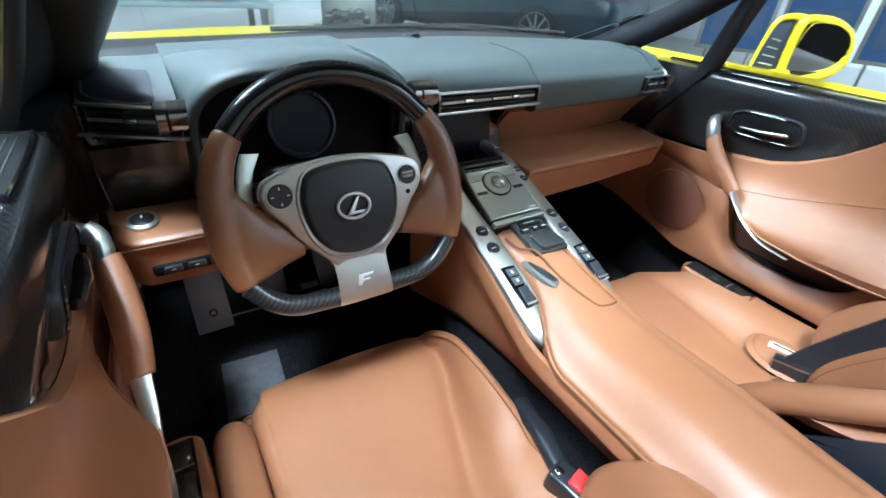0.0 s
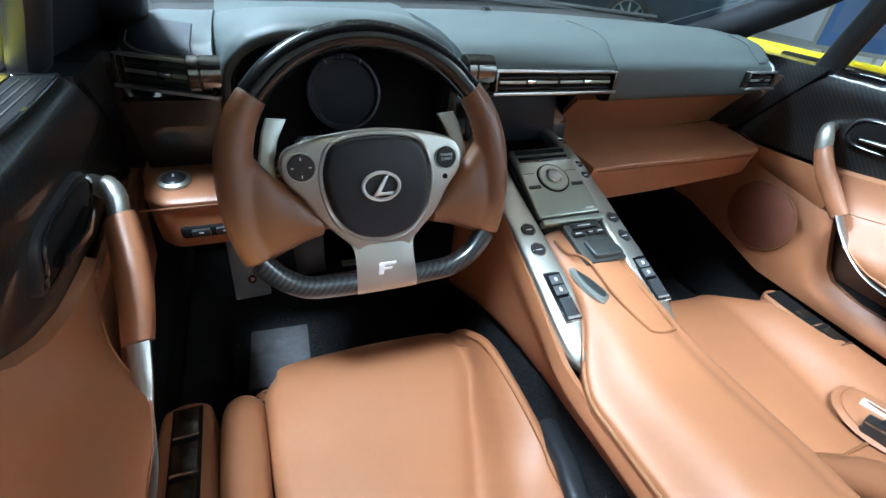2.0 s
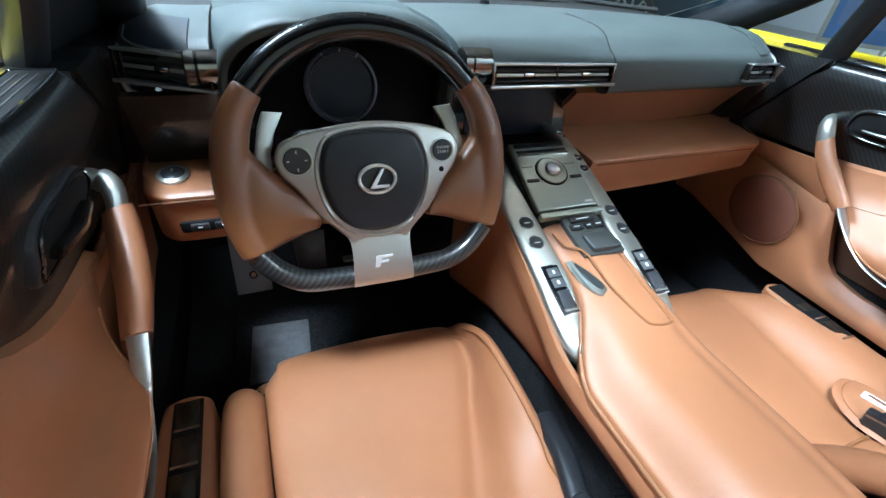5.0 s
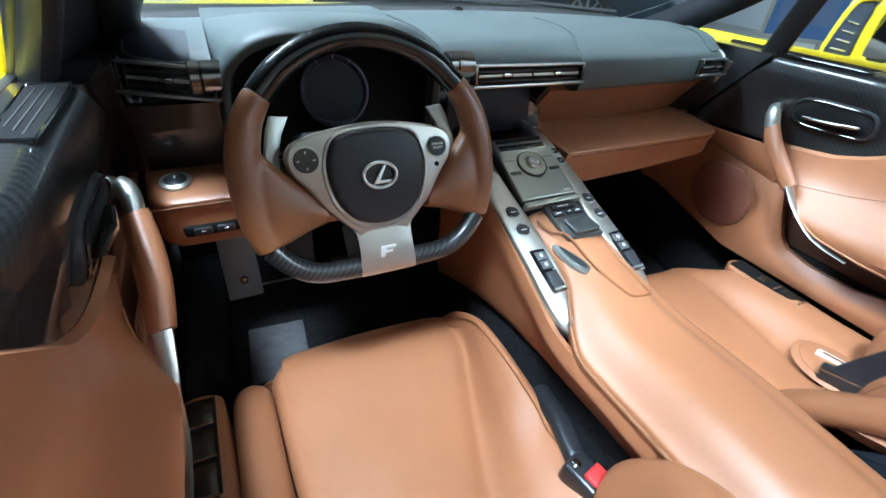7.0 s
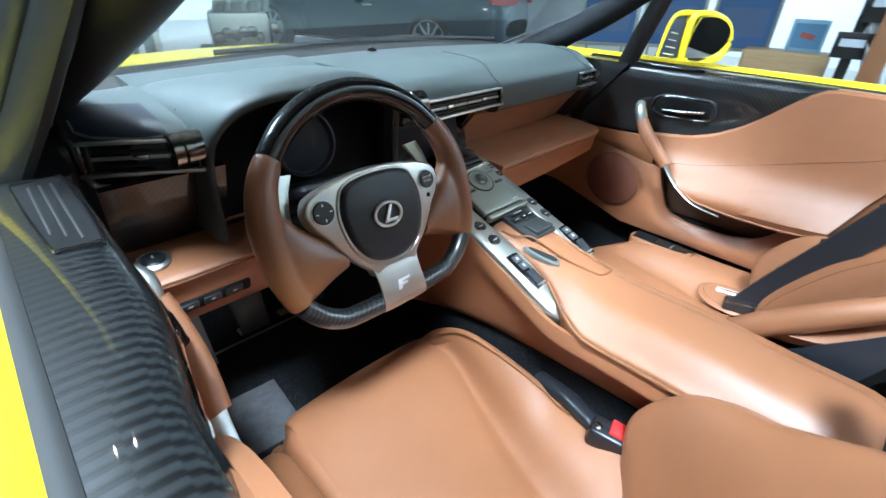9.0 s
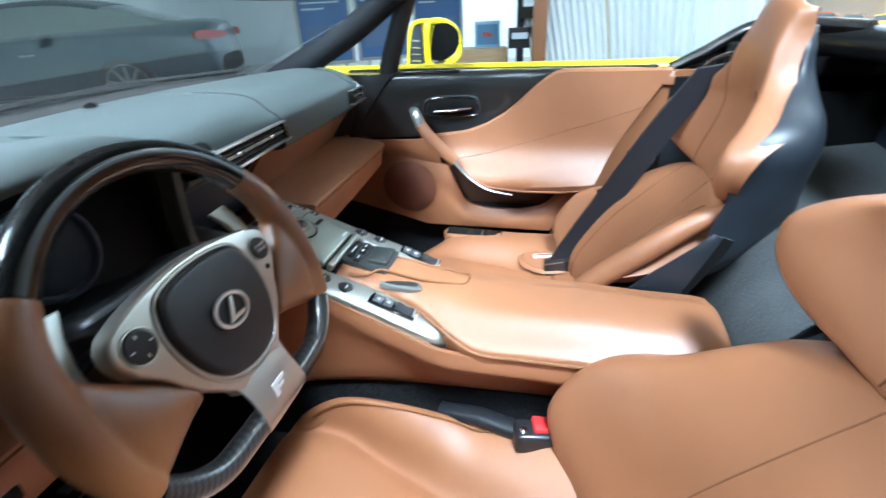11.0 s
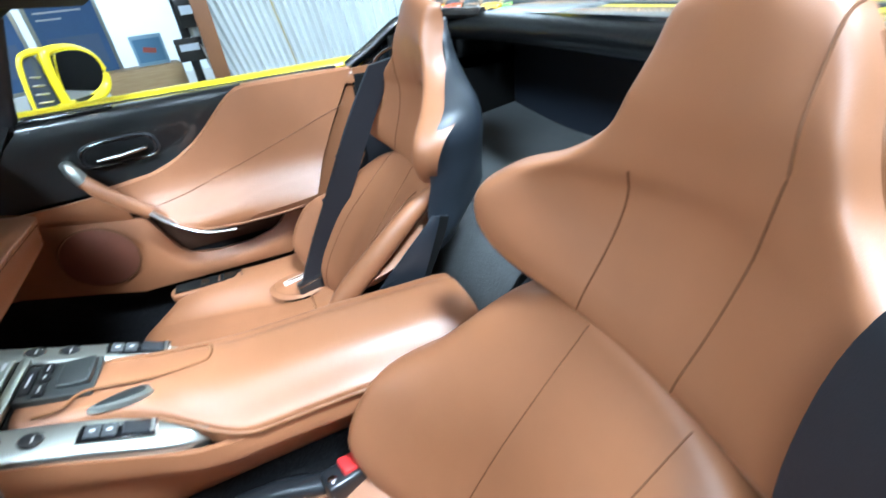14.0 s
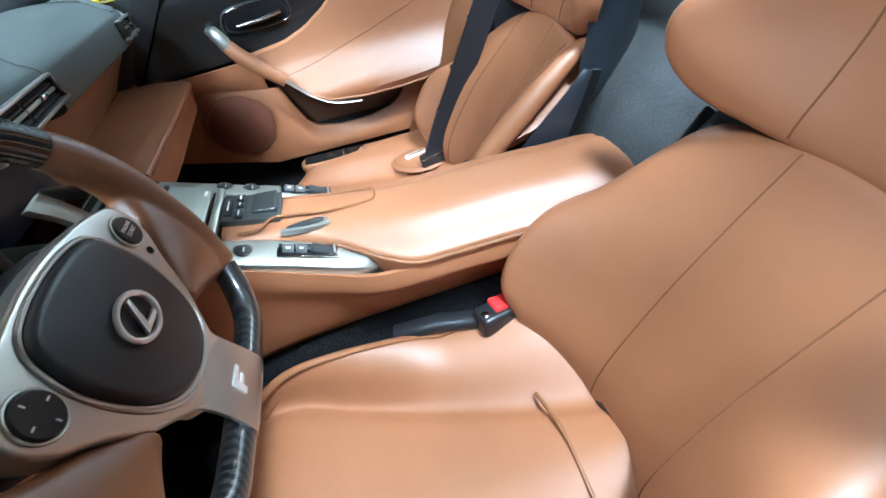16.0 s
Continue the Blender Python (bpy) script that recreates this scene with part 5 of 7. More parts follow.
for px, nm in ((-0.40, "brake_pedal"), (-0.24, "accelerator_pedal")):
    pd = thing(nm, (px, 0.5, 0.24), "dark metal pedal on its lever", "pedal", "pedals")
    part("pad", prism([(-0.035, -0.05), (0.035, -0.05), (0.04, 0.05), (-0.04, 0.05)], 0.01, axes((px, 0.49, 0.33), (1, 0, 0), (0, 0.4, 0.9)), 0.003), mat("pedal_dark", (0.06, 0.06, 0.06), 0.4, 0.9), pd)
    part("lever", tube([(px, 0.51, 0.34), (px, 0.60, 0.44), (px, 0.64, 0.58)], 0.012, 8), BUTTON, pd)
pr = thing("pedal_rail", (-0.38, 0.512, 0.222), "thin satin rail across the floor below the pedals", "rail")
part("rail", block((0.26, 0.006, 0.012), pose(-0.378, 0.512, 0.232), 0.002), POLISHED, pr)
part("hinge_plate", block((0.05, 0.026, 0.006), pose(-0.400, 0.548, 0.238), 0.002), POLISHED, pr)
part("hinge_plate", block((0.05, 0.026, 0.006), pose(-0.285, 0.552, 0.238), 0.002), POLISHED, pr)
mat_d = thing("floor_mat", (-0.37, 0.3, 0.222), "dark carpet floor mat with a painted patch of light", "floor mat", "floor mats")
part("carpet", block((0.44, 0.52, 0.014), pose(-0.38, 0.33, 0.2275), 0.006), CARPET, mat_d)
# paler patch: a pool of lamp light painted into the mat's carpet colour
part("lit_carpet_patch", block((0.125, 0.17, 0.004), pose(-0.502, 0.255, 0.2365, 0, 0, -4), 0.002), vary(mat("lit_pile", (0.12, 0.115, 0.12), 0.9, spec=0.2), (0.12, 0.115, 0.12), 0.8, 40, 420, 0.9, 0.004), mat_d, "paler carpet patch painted as a pool of lamp light")
mat_p = thing("floor_mat", (0.35, 0.3, 0.222), "dark carpet floor mat in the passenger footwell", "floor mat", "floor mats")
part("carpet", block((0.44, 0.52, 0.014), pose(0.36, 0.33, 0.2275), 0.006), CARPET, mat_p)

# ---- centre console ----
con = thing("centre_console", (-0.02, -0.2, 0.22), "tan leather centre console with satin silver rails and dark buttons", "console")


def spine(y):
    """Height of the console's leather top along its middle."""
    return float(np.interp(y, (-0.62, -0.40, -0.25, -0.12, 0.0, 0.05), (0.592, 0.603, 0.603, 0.612, 0.636, 0.648)))


def flare(y):
    """How far the padded top has spread over the rails, 0 to 1."""
    t = min(1, max(0, (-0.085 - y) / 0.165))
    return t * t * (3 - 2 * t)


rows = []
for y in (-0.61, -0.60, -0.50, -0.40, -0.33, -0.28, -0.24, -0.21, -0.18, -0.15, -0.12, -0.09, -0.03, 0.035):
    z = spine(y)
    k = flare(y)
    xl = -0.058 - 0.067 * k          # widens behind the rails
    xr = 0.062 - 0.02 * k
    drop = 0.018 + 0.03 * k
    endz = 0.02 if y < -0.605 else 0
    rows.append([(xl - 0.0, y, z - drop - 0.035), (xl - 0.001, y, z - drop - endz), (xl + 0.012, y, z - drop + 0.012 - endz), (xl * 0.55 + xr * 0.45 - 0.02, y, z - endz - 0.004), (0.0, y, z - endz), (xr - 0.012, y, z - 0.008 - endz), (xr + 0.02 * k, y, z - 0.022 - endz), (xr + 0.05 * k, y, z - 0.09)])
part("console_top", slab(smooth_grid(rows, 60, 36), 0.012), TAN, con, "padded tan leather armrest")
edge = [(-0.0585 - 0.067 * flare(y) - 0.002, y, spine(y) - 0.018 - 0.03 * flare(y) - 0.004) for y in np.linspace(-0.59, -0.13, 30)]
part("armrest_piping", tube(edge, 0.0032, 8), TAN_PIPE, con)
part("armrest_stitch", tube([(x + 0.008, y, z + 0.0085) for x, y, z in edge], 0.0011, 5), THREAD, con)

for sgn in (-1, 1):
    rows = []
    for y, xt, zt, xb, zb in ((0.26, 0.110, 0.70, 0.105, 0.36), (0.12, 0.110, 0.665, 0.095, 0.40), (0.0, 0.112, 0.616, 0.09, 0.42), (-0.10, 0.116, 0.572, 0.088, 0.428), (-0.18, 0.122, 0.545, 0.087, 0.43), (-0.30, 0.125, 0.545, 0.087, 0.435), (-0.45, 0.125, 0.542, 0.088, 0.44), (-0.61, 0.125, 0.535, 0.088, 0.44)):
        if sgn > 0 and y < -0.15:
            xt, zt = 0.075, 0.52
        rows.append([(sgn * xt, y, zt), (sgn * (xt + 0.004), y, zt - 0.03), (sgn * (xt * 0.6 + xb * 0.4 + 0.004), y, zt * 0.6 + zb * 0.4), (sgn * (xb + 0.004), y, zb + 0.012), (sgn * (xb - 0.01), y, zb)])
    part("console_side", slab(smooth_grid(rows, 40, 16), 0.01), TAN, con)
part("tunnel", block((0.165, 0.92, 0.23), pose(0, -0.17, 0.32), 0.01), CARPET, con, "black carpeted tunnel")
part("console_end", block((0.16, 0.02, 0.30), pose(-0.03, -0.605, 0.41), 0.008), TAN, con)


def rail(sgn):
    """A satin rail beside the controls that ends in a blade."""
    rows = []
    for y, xi, xo, z, d in ((0.275, 0.066, 0.100, 0.716, 0.01), (0.20, 0.066, 0.106, 0.703, 0.012), (0.10, 0.064, 0.110, 0.667, 0.013), (0.02, 0.062, 0.110, 0.637, 0.014), (-0.06, 0.060, 0.111, 0.607, 0.018), (-0.12, 0.066, 0.113, 0.582, 0.024), (-0.16, 0.075, 0.110, 0.564, 0.018), (-0.187, 0.088, 0.097, 0.549, 0.008)):
        rows.append([(sgn * xi, y, z - 0.012), (sgn * xi, y, z), (sgn * (xi + 0.006), y, z + 0.005), (sgn * (xi + xo) / 2, y, z + 0.004), (sgn * (xo - 0.006), y, z - 0.002), (sgn * xo, y, z - 0.010), (sgn * (xo - 0.004), y, z - 0.010 - d)])
    if sgn > 0:
        rows = [[(x, y, z - 0.3 * max(0, -0.09 - y)) for x, y, z in r] for r in rows]
    return slab(smooth_grid(rows, 44, 24), 0.006)


KEY_GREY = mat("key_grey", (0.10, 0.105, 0.11), 0.35, 0.5)


def rail_z(y):
    return float(np.interp(y, (-0.187, -0.16, -0.12, -0.06, 0.02, 0.10, 0.20, 0.275), (0.549, 0.564, 0.582, 0.607, 0.637, 0.667, 0.703, 0.716)))


for sgn in (-1, 1):
    rl = part("silver_rail", rail(sgn), SATIN, con, "satin silver rail ending in a blade")
    sl = Vector((0, 1, 0.37)).normalized()
    ys = (0.030, -0.008) if sgn < 0 else (0.22, 0.155, 0.128, 0.030, -0.008)
    for y in ys:
        m = axes((sgn * 0.086, y, rail_z(y) + 0.0045), (1, 0, 0), tuple(sl))
        r = 0.0115 if y < 0.1 else 0.0085
        rb = part("rail_button", lathe([(r, -0.003), (r, 0.0006), (r * 0.9, 0.0012), (0.001, 0.0012)], m, 20), BUTTON, rl, "round dark button")
        part("button_ring", tube([m @ Vector(((r + 0.001) * math.cos(a), (r + 0.001) * math.sin(a), 0.0002)) for a in np.linspace(0, 2 * math.pi, 22, endpoint=False)], 0.0007, 6, True), CHROME, rb)
        part("button_mark", block((r * 0.9, 0.0016, 0.0004), m @ pose(0, -0.0015, 0.0014), 0.0), WHITE_MARK, rb)
    m = axes((sgn * 0.0855, -0.090, rail_z(-0.090) + 0.0055), (1, 0, 0), (0, 1, 0.40))
    w = part("window_switch", block((0.026, 0.082, 0.003), m, 0.001), GLOSS_BLACK, rl, "dark window switch plate")
    part("switch_rim", block((0.030, 0.086, 0.0016), m @ pose(0, 0, -0.001), 0.0006), CHROME, w)
    for k, dy in enumerate((0.028, 0.010)):
        kk = part("lock_key", block((0.020, 0.016, 0.004), m @ pose(0, dy, 0.0015), 0.0012), KEY_GREY, w)
        part("key_mark", block((0.004, 0.006, 0.0004), m @ pose(0, dy, 0.0037), 0.0), WHITE_MARK, kk)
    part("rocker", block((0.021, 0.032, 0.006), m @ pose(0, -0.020, 0.001, 10), 0.002), SOFT_BLACK, w)
    part("rocker_lip", block((0.021, 0.004, 0.003), m @ pose(0, -0.0365, 0.0035), 0.001), POLISHED, w)

# climate panel
AC = axes((0.0, 0.106, 0.690), (1, 0, 0), (0, 1, 0.47))
cl = thing("climate_panel", (0, 0.1, 0.66), "satin silver climate panel with a round control knob", "control panel")
part("face", block((0.122, 0.150, 0.012), AC @ pose(0, 0, -0.006), 0.004, 3), SATIN_X, cl)
part("panel_shadow_gap", block((0.136, 0.165, 0.010), AC @ pose(0, 0, -0.014), 0.003), CAVITY, cl)
for k, yy in enumerate((0.062, 0.048)):
    part("disc_slot", block((0.104, 0.006 if k else 0.009, 0.003), AC @ pose(0, yy + 0.004, 0.0), 0.001), CAVITY, cl)
part("slot_lip", block((0.108, 0.006, 0.006), AC @ pose(0, 0.043, 0.001), 0.002), CHROME, cl)
kn = part("knob_base", lathe([(0.029, -0.002), (0.029, 0.001), (0.027, 0.0035), (0.018, 0.004), (0.0175, 0.002), (0.001, 0.002)], AC @ pose(0, 0.004, 0), 36), SATIN_X, cl)
part("knob_groove", tube([AC @ pose(0, 0.004, 0) @ Vector((0.0295 * math.cos(a), 0.0295 * math.sin(a), 0.0008)) for a in np.linspace(0, 2 * math.pi, 36, endpoint=False)], 0.0016, 6, True), CAVITY, kn)
part("knob", lathe([(0.0145, 0.001), (0.014, 0.0085), (0.0125, 0.010), (0.009, 0.0095), (0.001, 0.009)], AC @ pose(0, 0.004, 0), 28), CHROME, kn)
for sx in (-1, 1):
    part("side_key", block((0.024, 0.007, 0.003), AC @ pose(sx * 0.044, -0.012, 0.0), 0.001), BUTTON, cl)
    for k in range(3):
        part("panel_mark", block((0.006, 0.0016, 0.0004), AC @ pose(sx * (0.036 + 0.008 * k), 0.018, 0.0003), 0.0), BUTTON, cl)
part("panel_print", block((0.016, 0.004, 0.0004), AC @ pose(0.044, -0.066, 0.0003), 0.0), WHITE_MARK, cl)
part("lower_ledge", block((0.124, 0.012, 0.016), pose(0, 0.030, 0.650, 25), 0.004), SATIN_X, cl)
part("lower_gap", block((0.116, 0.02, 0.012), pose(0, 0.034, 0.636), 0.002), CAVITY, cl)

# touch pad and menu keys set into the leather
PAD_DARK = mat("pad_graphite", (0.09, 0.10, 0.10), 0.38, 0.8)
tp = thing("menu_controller", (0.01, -0.02, 0.63), "dark menu keys with a sloping metal palm pad", "controller")
TM = axes((0.012, -0.014, 0.6385), (1, 0, 0), (0, 1, 0.25))
part("base", prism(rounded([(-0.036, -0.040), (-0.037, 0.0), (-0.036, 0.036), (-0.030, 0.041), (0.0, 0.042), (0.030, 0.041), (0.036, 0.036), (0.038, 0.0), (0.041, -0.040), (0.036, -0.046), (0.0, -0.047), (-0.032, -0.045)], 48), 0.012, TM @ pose(0, 0, 0.0), 0.003), PAD_DARK, tp)
for k, (kx, ky, kw) in enumerate(((0, 0.030, 0.05), (-0.02, 0.014, 0.024), (0.004, 0.014, 0.014), (0.023, 0.014, 0.02))):
    ky_ob = part("menu_key", block((kw, 0.012, 0.004), TM @ pose(kx, ky, 0.0015), 0.001), BUTTON, tp)
    part("key_mark", block((kw * 0.5, 0.002, 0.0004), TM @ pose(kx, ky, 0.0037), 0.0), WHITE_MARK, ky_ob)
part("palm_pad", prism(rounded([(-0.024, -0.016), (-0.025, 0.0), (-0.025, 0.014), (-0.020, 0.018), (0.0, 0.018), (0.022, 0.018), (0.027, 0.014), (0.029, 0.0), (0.031, -0.015), (0.027, -0.020), (0.0, -0.021), (-0.020, -0.020)], 40), 0.012, TM @ pose(0.004, -0.020, 0.0065, -5), 0.003, 3), PAD_DARK, tp)
part("lid_seam", tube(spline([(-0.052, 0.0, 0.6365), (-0.046, -0.03, 0.632), (-0.022, -0.052, 0.6295), (-0.020, -0.12, 0.6155), (-0.014, -0.185, 0.6085), (-0.004, -0.200, 0.607), (0.026, -0.200, 0.6035), (0.034, -0.185, 0.603), (0.042, -0.10, 0.610), (0.044, -0.04, 0.623)], 60), 0.0022, 6), TAN_PIPE, con)
cs = thing("lid_release", (-0.04, -0.09, 0.61), "leaf-shaped chrome lid release with a dark inlay", "latch")
LM = axes((-0.042, -0.091, 0.6175), (0.93, 0.28, 0.0), (-0.24, 0.93, 0.24)) @ Matrix.Diagonal((1.25, 1.15, 1, 1))
part("surround", prism(rounded([(-0.009, -0.030), (-0.011, 0.0), (-0.004, 0.032), (0.008, 0.004), (0.010, -0.026), (0.0, -0.032)], 30), 0.008, LM, 0.002), SATIN, cs)
part("inlay", prism(rounded([(-0.002, -0.024), (-0.006, 0.0), (-0.0025, 0.024), (0.004, 0.004), (0.006, -0.022)], 30), 0.004, LM @ pose(0, 0, 0.002), 0.001), PAD_DARK, cs)

# buckle stalk between seat and tunnel
bk = thing("belt_buckle", (-0.16, -0.33, 0.30), "black belt buckle with a red release on its stalk", "buckle", "buckles")
part("stalk", tube([(-0.116, -0.17, 0.402), (-0.128, -0.24, 0.414), (-0.148, -0.31, 0.416)], 0.018, 12, squash=0.8), BUTTON, bk)
BM = axes((-0.158, -0.335, 0.422), (0.95, 0.25, 0), (-0.2, 0.85, 0.1))
hd = part("head", block((0.042, 0.066, 0.040), BM, 0.008, 3), BUTTON, bk)
part("release", block((0.030, 0.030, 0.014), BM @ pose(0.004, -0.010, 0.019, 6), 0.003), RED, hd, "red release button")
part("rivet", lathe([(0.007, 0), (0.007, 0.003), (0.004, 0.005), (0.001, 0.005)], BM @ pose(-0.004, 0.022, 0.017), 14), DARK_CHROME, hd)

# ---- doors ----
BLADE = mat("blade_silver", (0.42, 0.42, 0.41), 0.3, 1.0)


def zb(y):
    """Edge between carbon and leather on a door."""
    return float(np.interp(y, (-0.36, -0.33, -0.30, -0.25, -0.20, -0.14, -0.08, 0.0, 0.10, 0.28), (0.864, 0.862, 0.845, 0.80, 0.757, 0.722, 0.702, 0.692, 0.686, 0.68)))


def zarm(y):
    """Lower edge of the armrest bulge."""
    return float(np.interp(y, (-0.60, -0.45, -0.35, -0.25, -0.16, -0.10, -0.05, 0.0, 0.03), (0.575, 0.556, 0.546, 0.545, 0.556, 0.585, 0.622, 0.655, 0.68)))


def zpock(y):
    return float(np.interp(y, (-0.60, -0.37, -0.355, -0.32, -0.25, -0.15, -0.08, -0.055, -0.03, 0.30), (0.50, 0.536, 0.514, 0.480, 0.462, 0.460, 0.476, 0.52, 0.60, 0.665)))


def rear(z):
    return -0.405 - (z - 0.51) * 0.62 if z > 0.40 else -0.337


def bulge(y, z):
    """Inward reach of the door trim at a place, as x for the right door."""
    base = 0.668 - 0.02 * max(0, (0.86 - z)) / 0.2
    arm = 0.062 * math.exp(-((z - 0.575) / 0.055) ** 2) * min(1, max(0, (0.06 - y) / 0.16)) if z > 0.5 else 0
    low = 0.03 if z < 0.52 else 0.0
    return base - arm - low


def door(sgn, name, label):
    d = thing(name, (0.70 if sgn > 0 else flip(0.70), -0.15, 0.3), label, "car door", "doors")

    def put(nm, bm, material, lab="", parent=None):
        if sgn < 0:
            flip_bm(bm, 0.0015)
            for q in bm.verts:          # this door stands steeper: its armrest reaches less far in
                q.co.x -= 0.052 * (1 - min(1, max(0, (q.co.z - 0.58) / 0.20)))
        return part(nm, bm, material, parent or d, lab)

    def pull(z):
        return 0.0 if sgn > 0 else 0.016 * min(1, max(0, (z - 0.60) / 0.12))

    # carbon upper panel
    rows = []
    for t in np.linspace(0, 1, 7):
        row = []
        for y in np.linspace(0.285 - 0.15 * t, -0.345, 18):
            z = zb(y) + (0.864 - zb(y)) * t
            row.append((bulge(y, max(z, 0.70)) + 0.012 - 0.018 * max(0, min(1, (z - 0.76) / 0.06)) * max(0, min(1, (y + 0.27) / 0.12)), y, z - 0.012 * t ** 6))
        rows.append(row)
    for dx, z in ((0.003, 0.859), (0.009, 0.8655), (0.018, 0.869), (0.030, 0.8708)):
        rows.append([(p[0] + dx, p[1], z) for p in rows[6]])
    rows += [[(x, p[1], 0.8712) for p in rows[6]] for x in (0.717, 0.7335)]
    put("carbon_panel", slab(np.array(rows), 0.006), CARBON, "lacquered carbon upper door panel")
    # leather sweep with armrest
    rows = []
    for t in np.linspace(0, 1, 14):
        y1 = None
        row = []
        for s in np.linspace(0, 1, 30):
            zr = 0.565 + (0.864 - 0.565) * t
            y = 0.03 + (rear(zr) - 0.03) * s
            top = zb(y) if y > -0.345 else 0.866
            lo_z = zarm(y)
            z = lo_z + (top - lo_z) * t
            row.append((bulge(y, z), y, z))
        rows.append(row)
    rows.insert(0, [(x + 0.035, y, z - 0.012) for x, y, z in rows[0]])
    rows.append([(x + 0.012, y, z + 0.006) for x, y, z in rows[-1]])
    put("leather_sweep", slab(np.array(rows), 0.010), TAN, "tan leather panel sweeping into the armrest")
    rows_x = []
    for y in np.linspace(-0.02, -0.585, 26):
        z = float(np.interp(y, (-0.59, -0.45, -0.30, -0.15, -0.05, -0.02), (0.785, 0.738, 0.69, 0.648, 0.63, 0.632)))
        rows_x.append((bulge(y, z) - 0.0005, y, z))
    if sgn > 0:
        put("sweep_seam", tube(rows_x, 0.0013, 6), TAN_PIPE)
    put("armrest_seam", tube([(bulge(y, zarm(y) + 0.006) - 0.0005, y, zarm(y) + 0.006) for y in np.linspace(-0.02, -0.44, 30)], 0.0018, 6), THREAD)
    # lower trim
    rows = []
    for t in np.linspace(0, 1, 12):
        row = []
        for s in np.linspace(0, 1, 34):
            zr = 0.41 + (0.53 - 0.41) * t
            y = 0.30 + (rear(zr) - 0.30) * s
            top = zpock(y)
            low = float(np.interp(y, (-0.34, 0.05, 0.13, 0.32), (0.40, 0.402, 0.425, 0.475)))
            z = low + (top - low) * t
            x = 0.645 + 0.012 * t
            row.append((x - 0.012 * math.sin(math.pi * t), y, z))
        rows.append(row)
    rows.append([(x + 0.02, y, z - 0.004) for x, y, z in rows[-1]])
    put("lower_trim", slab(np.array(rows), 0.012), TAN, "tan leather lower door trim")
    strip = [[(0.670 - 0.014 * min(1, 2.5 * t), y, zpock(y) - 0.01 + (zb(y) + 0.004 - zpock(y)) * t) for y in np.linspace(0.30, 0.0, 16)] for t in np.linspace(0, 1, 5)]
    put("front_trim", slab(np.array(strip), 0.010), TAN, "tan leather trim over the speaker")
    put("front_seam", tube([(0.651, y, 0.672 - (0.19 - y) * 0.27) for y in np.linspace(0.25, 0.03, 14)], 0.0016, 6), SEAM)
    # dark brown plate: the pocket's inner shade is put into its colour
    put("pocket_back", block((0.012, 0.50, 0.20), pose(0.692, -0.17, 0.57), 0.003), mat("pocket_shade_brown", (0.05, 0.018, 0.007), 0.7))
    # speaker
    SM = axes((0.630, 0.098, 0.535), (0, -1, 0.05), (-0.10, 0.05, 1))
    sp = put("speaker_cover", lathe([(0.082, -0.006), (0.082, 0.002), (0.078, 0.005), (0.001, 0.008)], SM, 44), MESH_TAN, "round brown speaker cover")
    put("speaker_ring", tube([SM @ Vector((0.084 * math.cos(a), 0.084 * math.sin(a), 0.001)) for a in np.linspace(0, 2 * math.pi, 44, endpoint=False)], 0.003, 6, True), SEAM, "", sp)
    # pull handle: satin cap, leather bar, silver blade
    pl = put("pull_bar", tube(spline([(0.615 + pull(0.735), 0.045, 0.735), (0.605 + pull(0.705), 0.02, 0.705), (0.597 + pull(0.668), -0.02, 0.668), (0.594 + pull(0.632), -0.06, 0.632)], 16), [(0.0165 + 0.003 * math.sin(math.pi * k / 15)) * (1.0 if sgn > 0 else 1.3) for k in range(16)], 14, squash=0.62 if sgn > 0 else 0.75, up=(1, 0, 0)), TAN, "tan leather pull bar")
    put("pull_arm", tube([(0.668 + pull(0.764), 0.078, 0.764), (0.648 + pull(0.766), 0.072, 0.766), (0.630 + pull(0.763), 0.064, 0.763)], [0.014, 0.013, 0.0125], 12, squash=0.8), SATIN, "satin silver arm of the pull bar", pl)
    put("pull_cap", tube(spline([(0.634 + pull(0.7645), 0.066, 0.7645), (0.624 + pull(0.760), 0.060, 0.760), (0.618 + pull(0.749), 0.052, 0.749), (0.6145 + pull(0.732), 0.044, 0.732)], 12), 0.0165, 12, squash=0.70, up=(1, 0, 0)), SATIN, "satin silver cap", pl)
    put("pull_blade", tube(spline([(0.594 + pull(0.634), -0.058, 0.634), (0.590 + pull(0.600), -0.09, 0.600), (0.584 + pull(0.570), -0.13, 0.570), (0.580 + pull(0.552), -0.17, 0.552), (0.580 + pull(0.542), -0.23, 0.542)], 20), [0.012 - 0.0004 * k for k in range(20)], 10, squash=0.4), BLADE, "silver blade running along the armrest", pl)
    # release lever in its dish
    ho = rounded([(-0.085, -0.026), (-0.088, 0.012), (-0.06, 0.030), (0.0, 0.033), (0.06, 0.030), (0.078, 0.010), (0.070, -0.024), (0.0, -0.030)], 44)
    HM = axes((0.6635, -0.045, 0.776), (0, -1, 0.02), (-0.10, 0.02, 1)) 
    dish = put("handle_dish", prism(ho, 0.012, HM @ pose(0, 0, 0.006), 0.004), SOFT_BLACK, "black dished surround of the door release")
    put("dish_rim", tube([HM @ Vector((x * 0.93, y * 0.88, 0.0072)) for x, y in ho], 0.0022, 6, True), GLOSS_BLACK, "", dish)
    put("dish_hollow", prism([(x * 0.86, y * 0.74) for x, y in ho], 0.004, HM @ pose(0, 0, 0.0075), 0.001), CAVITY, "", dish)
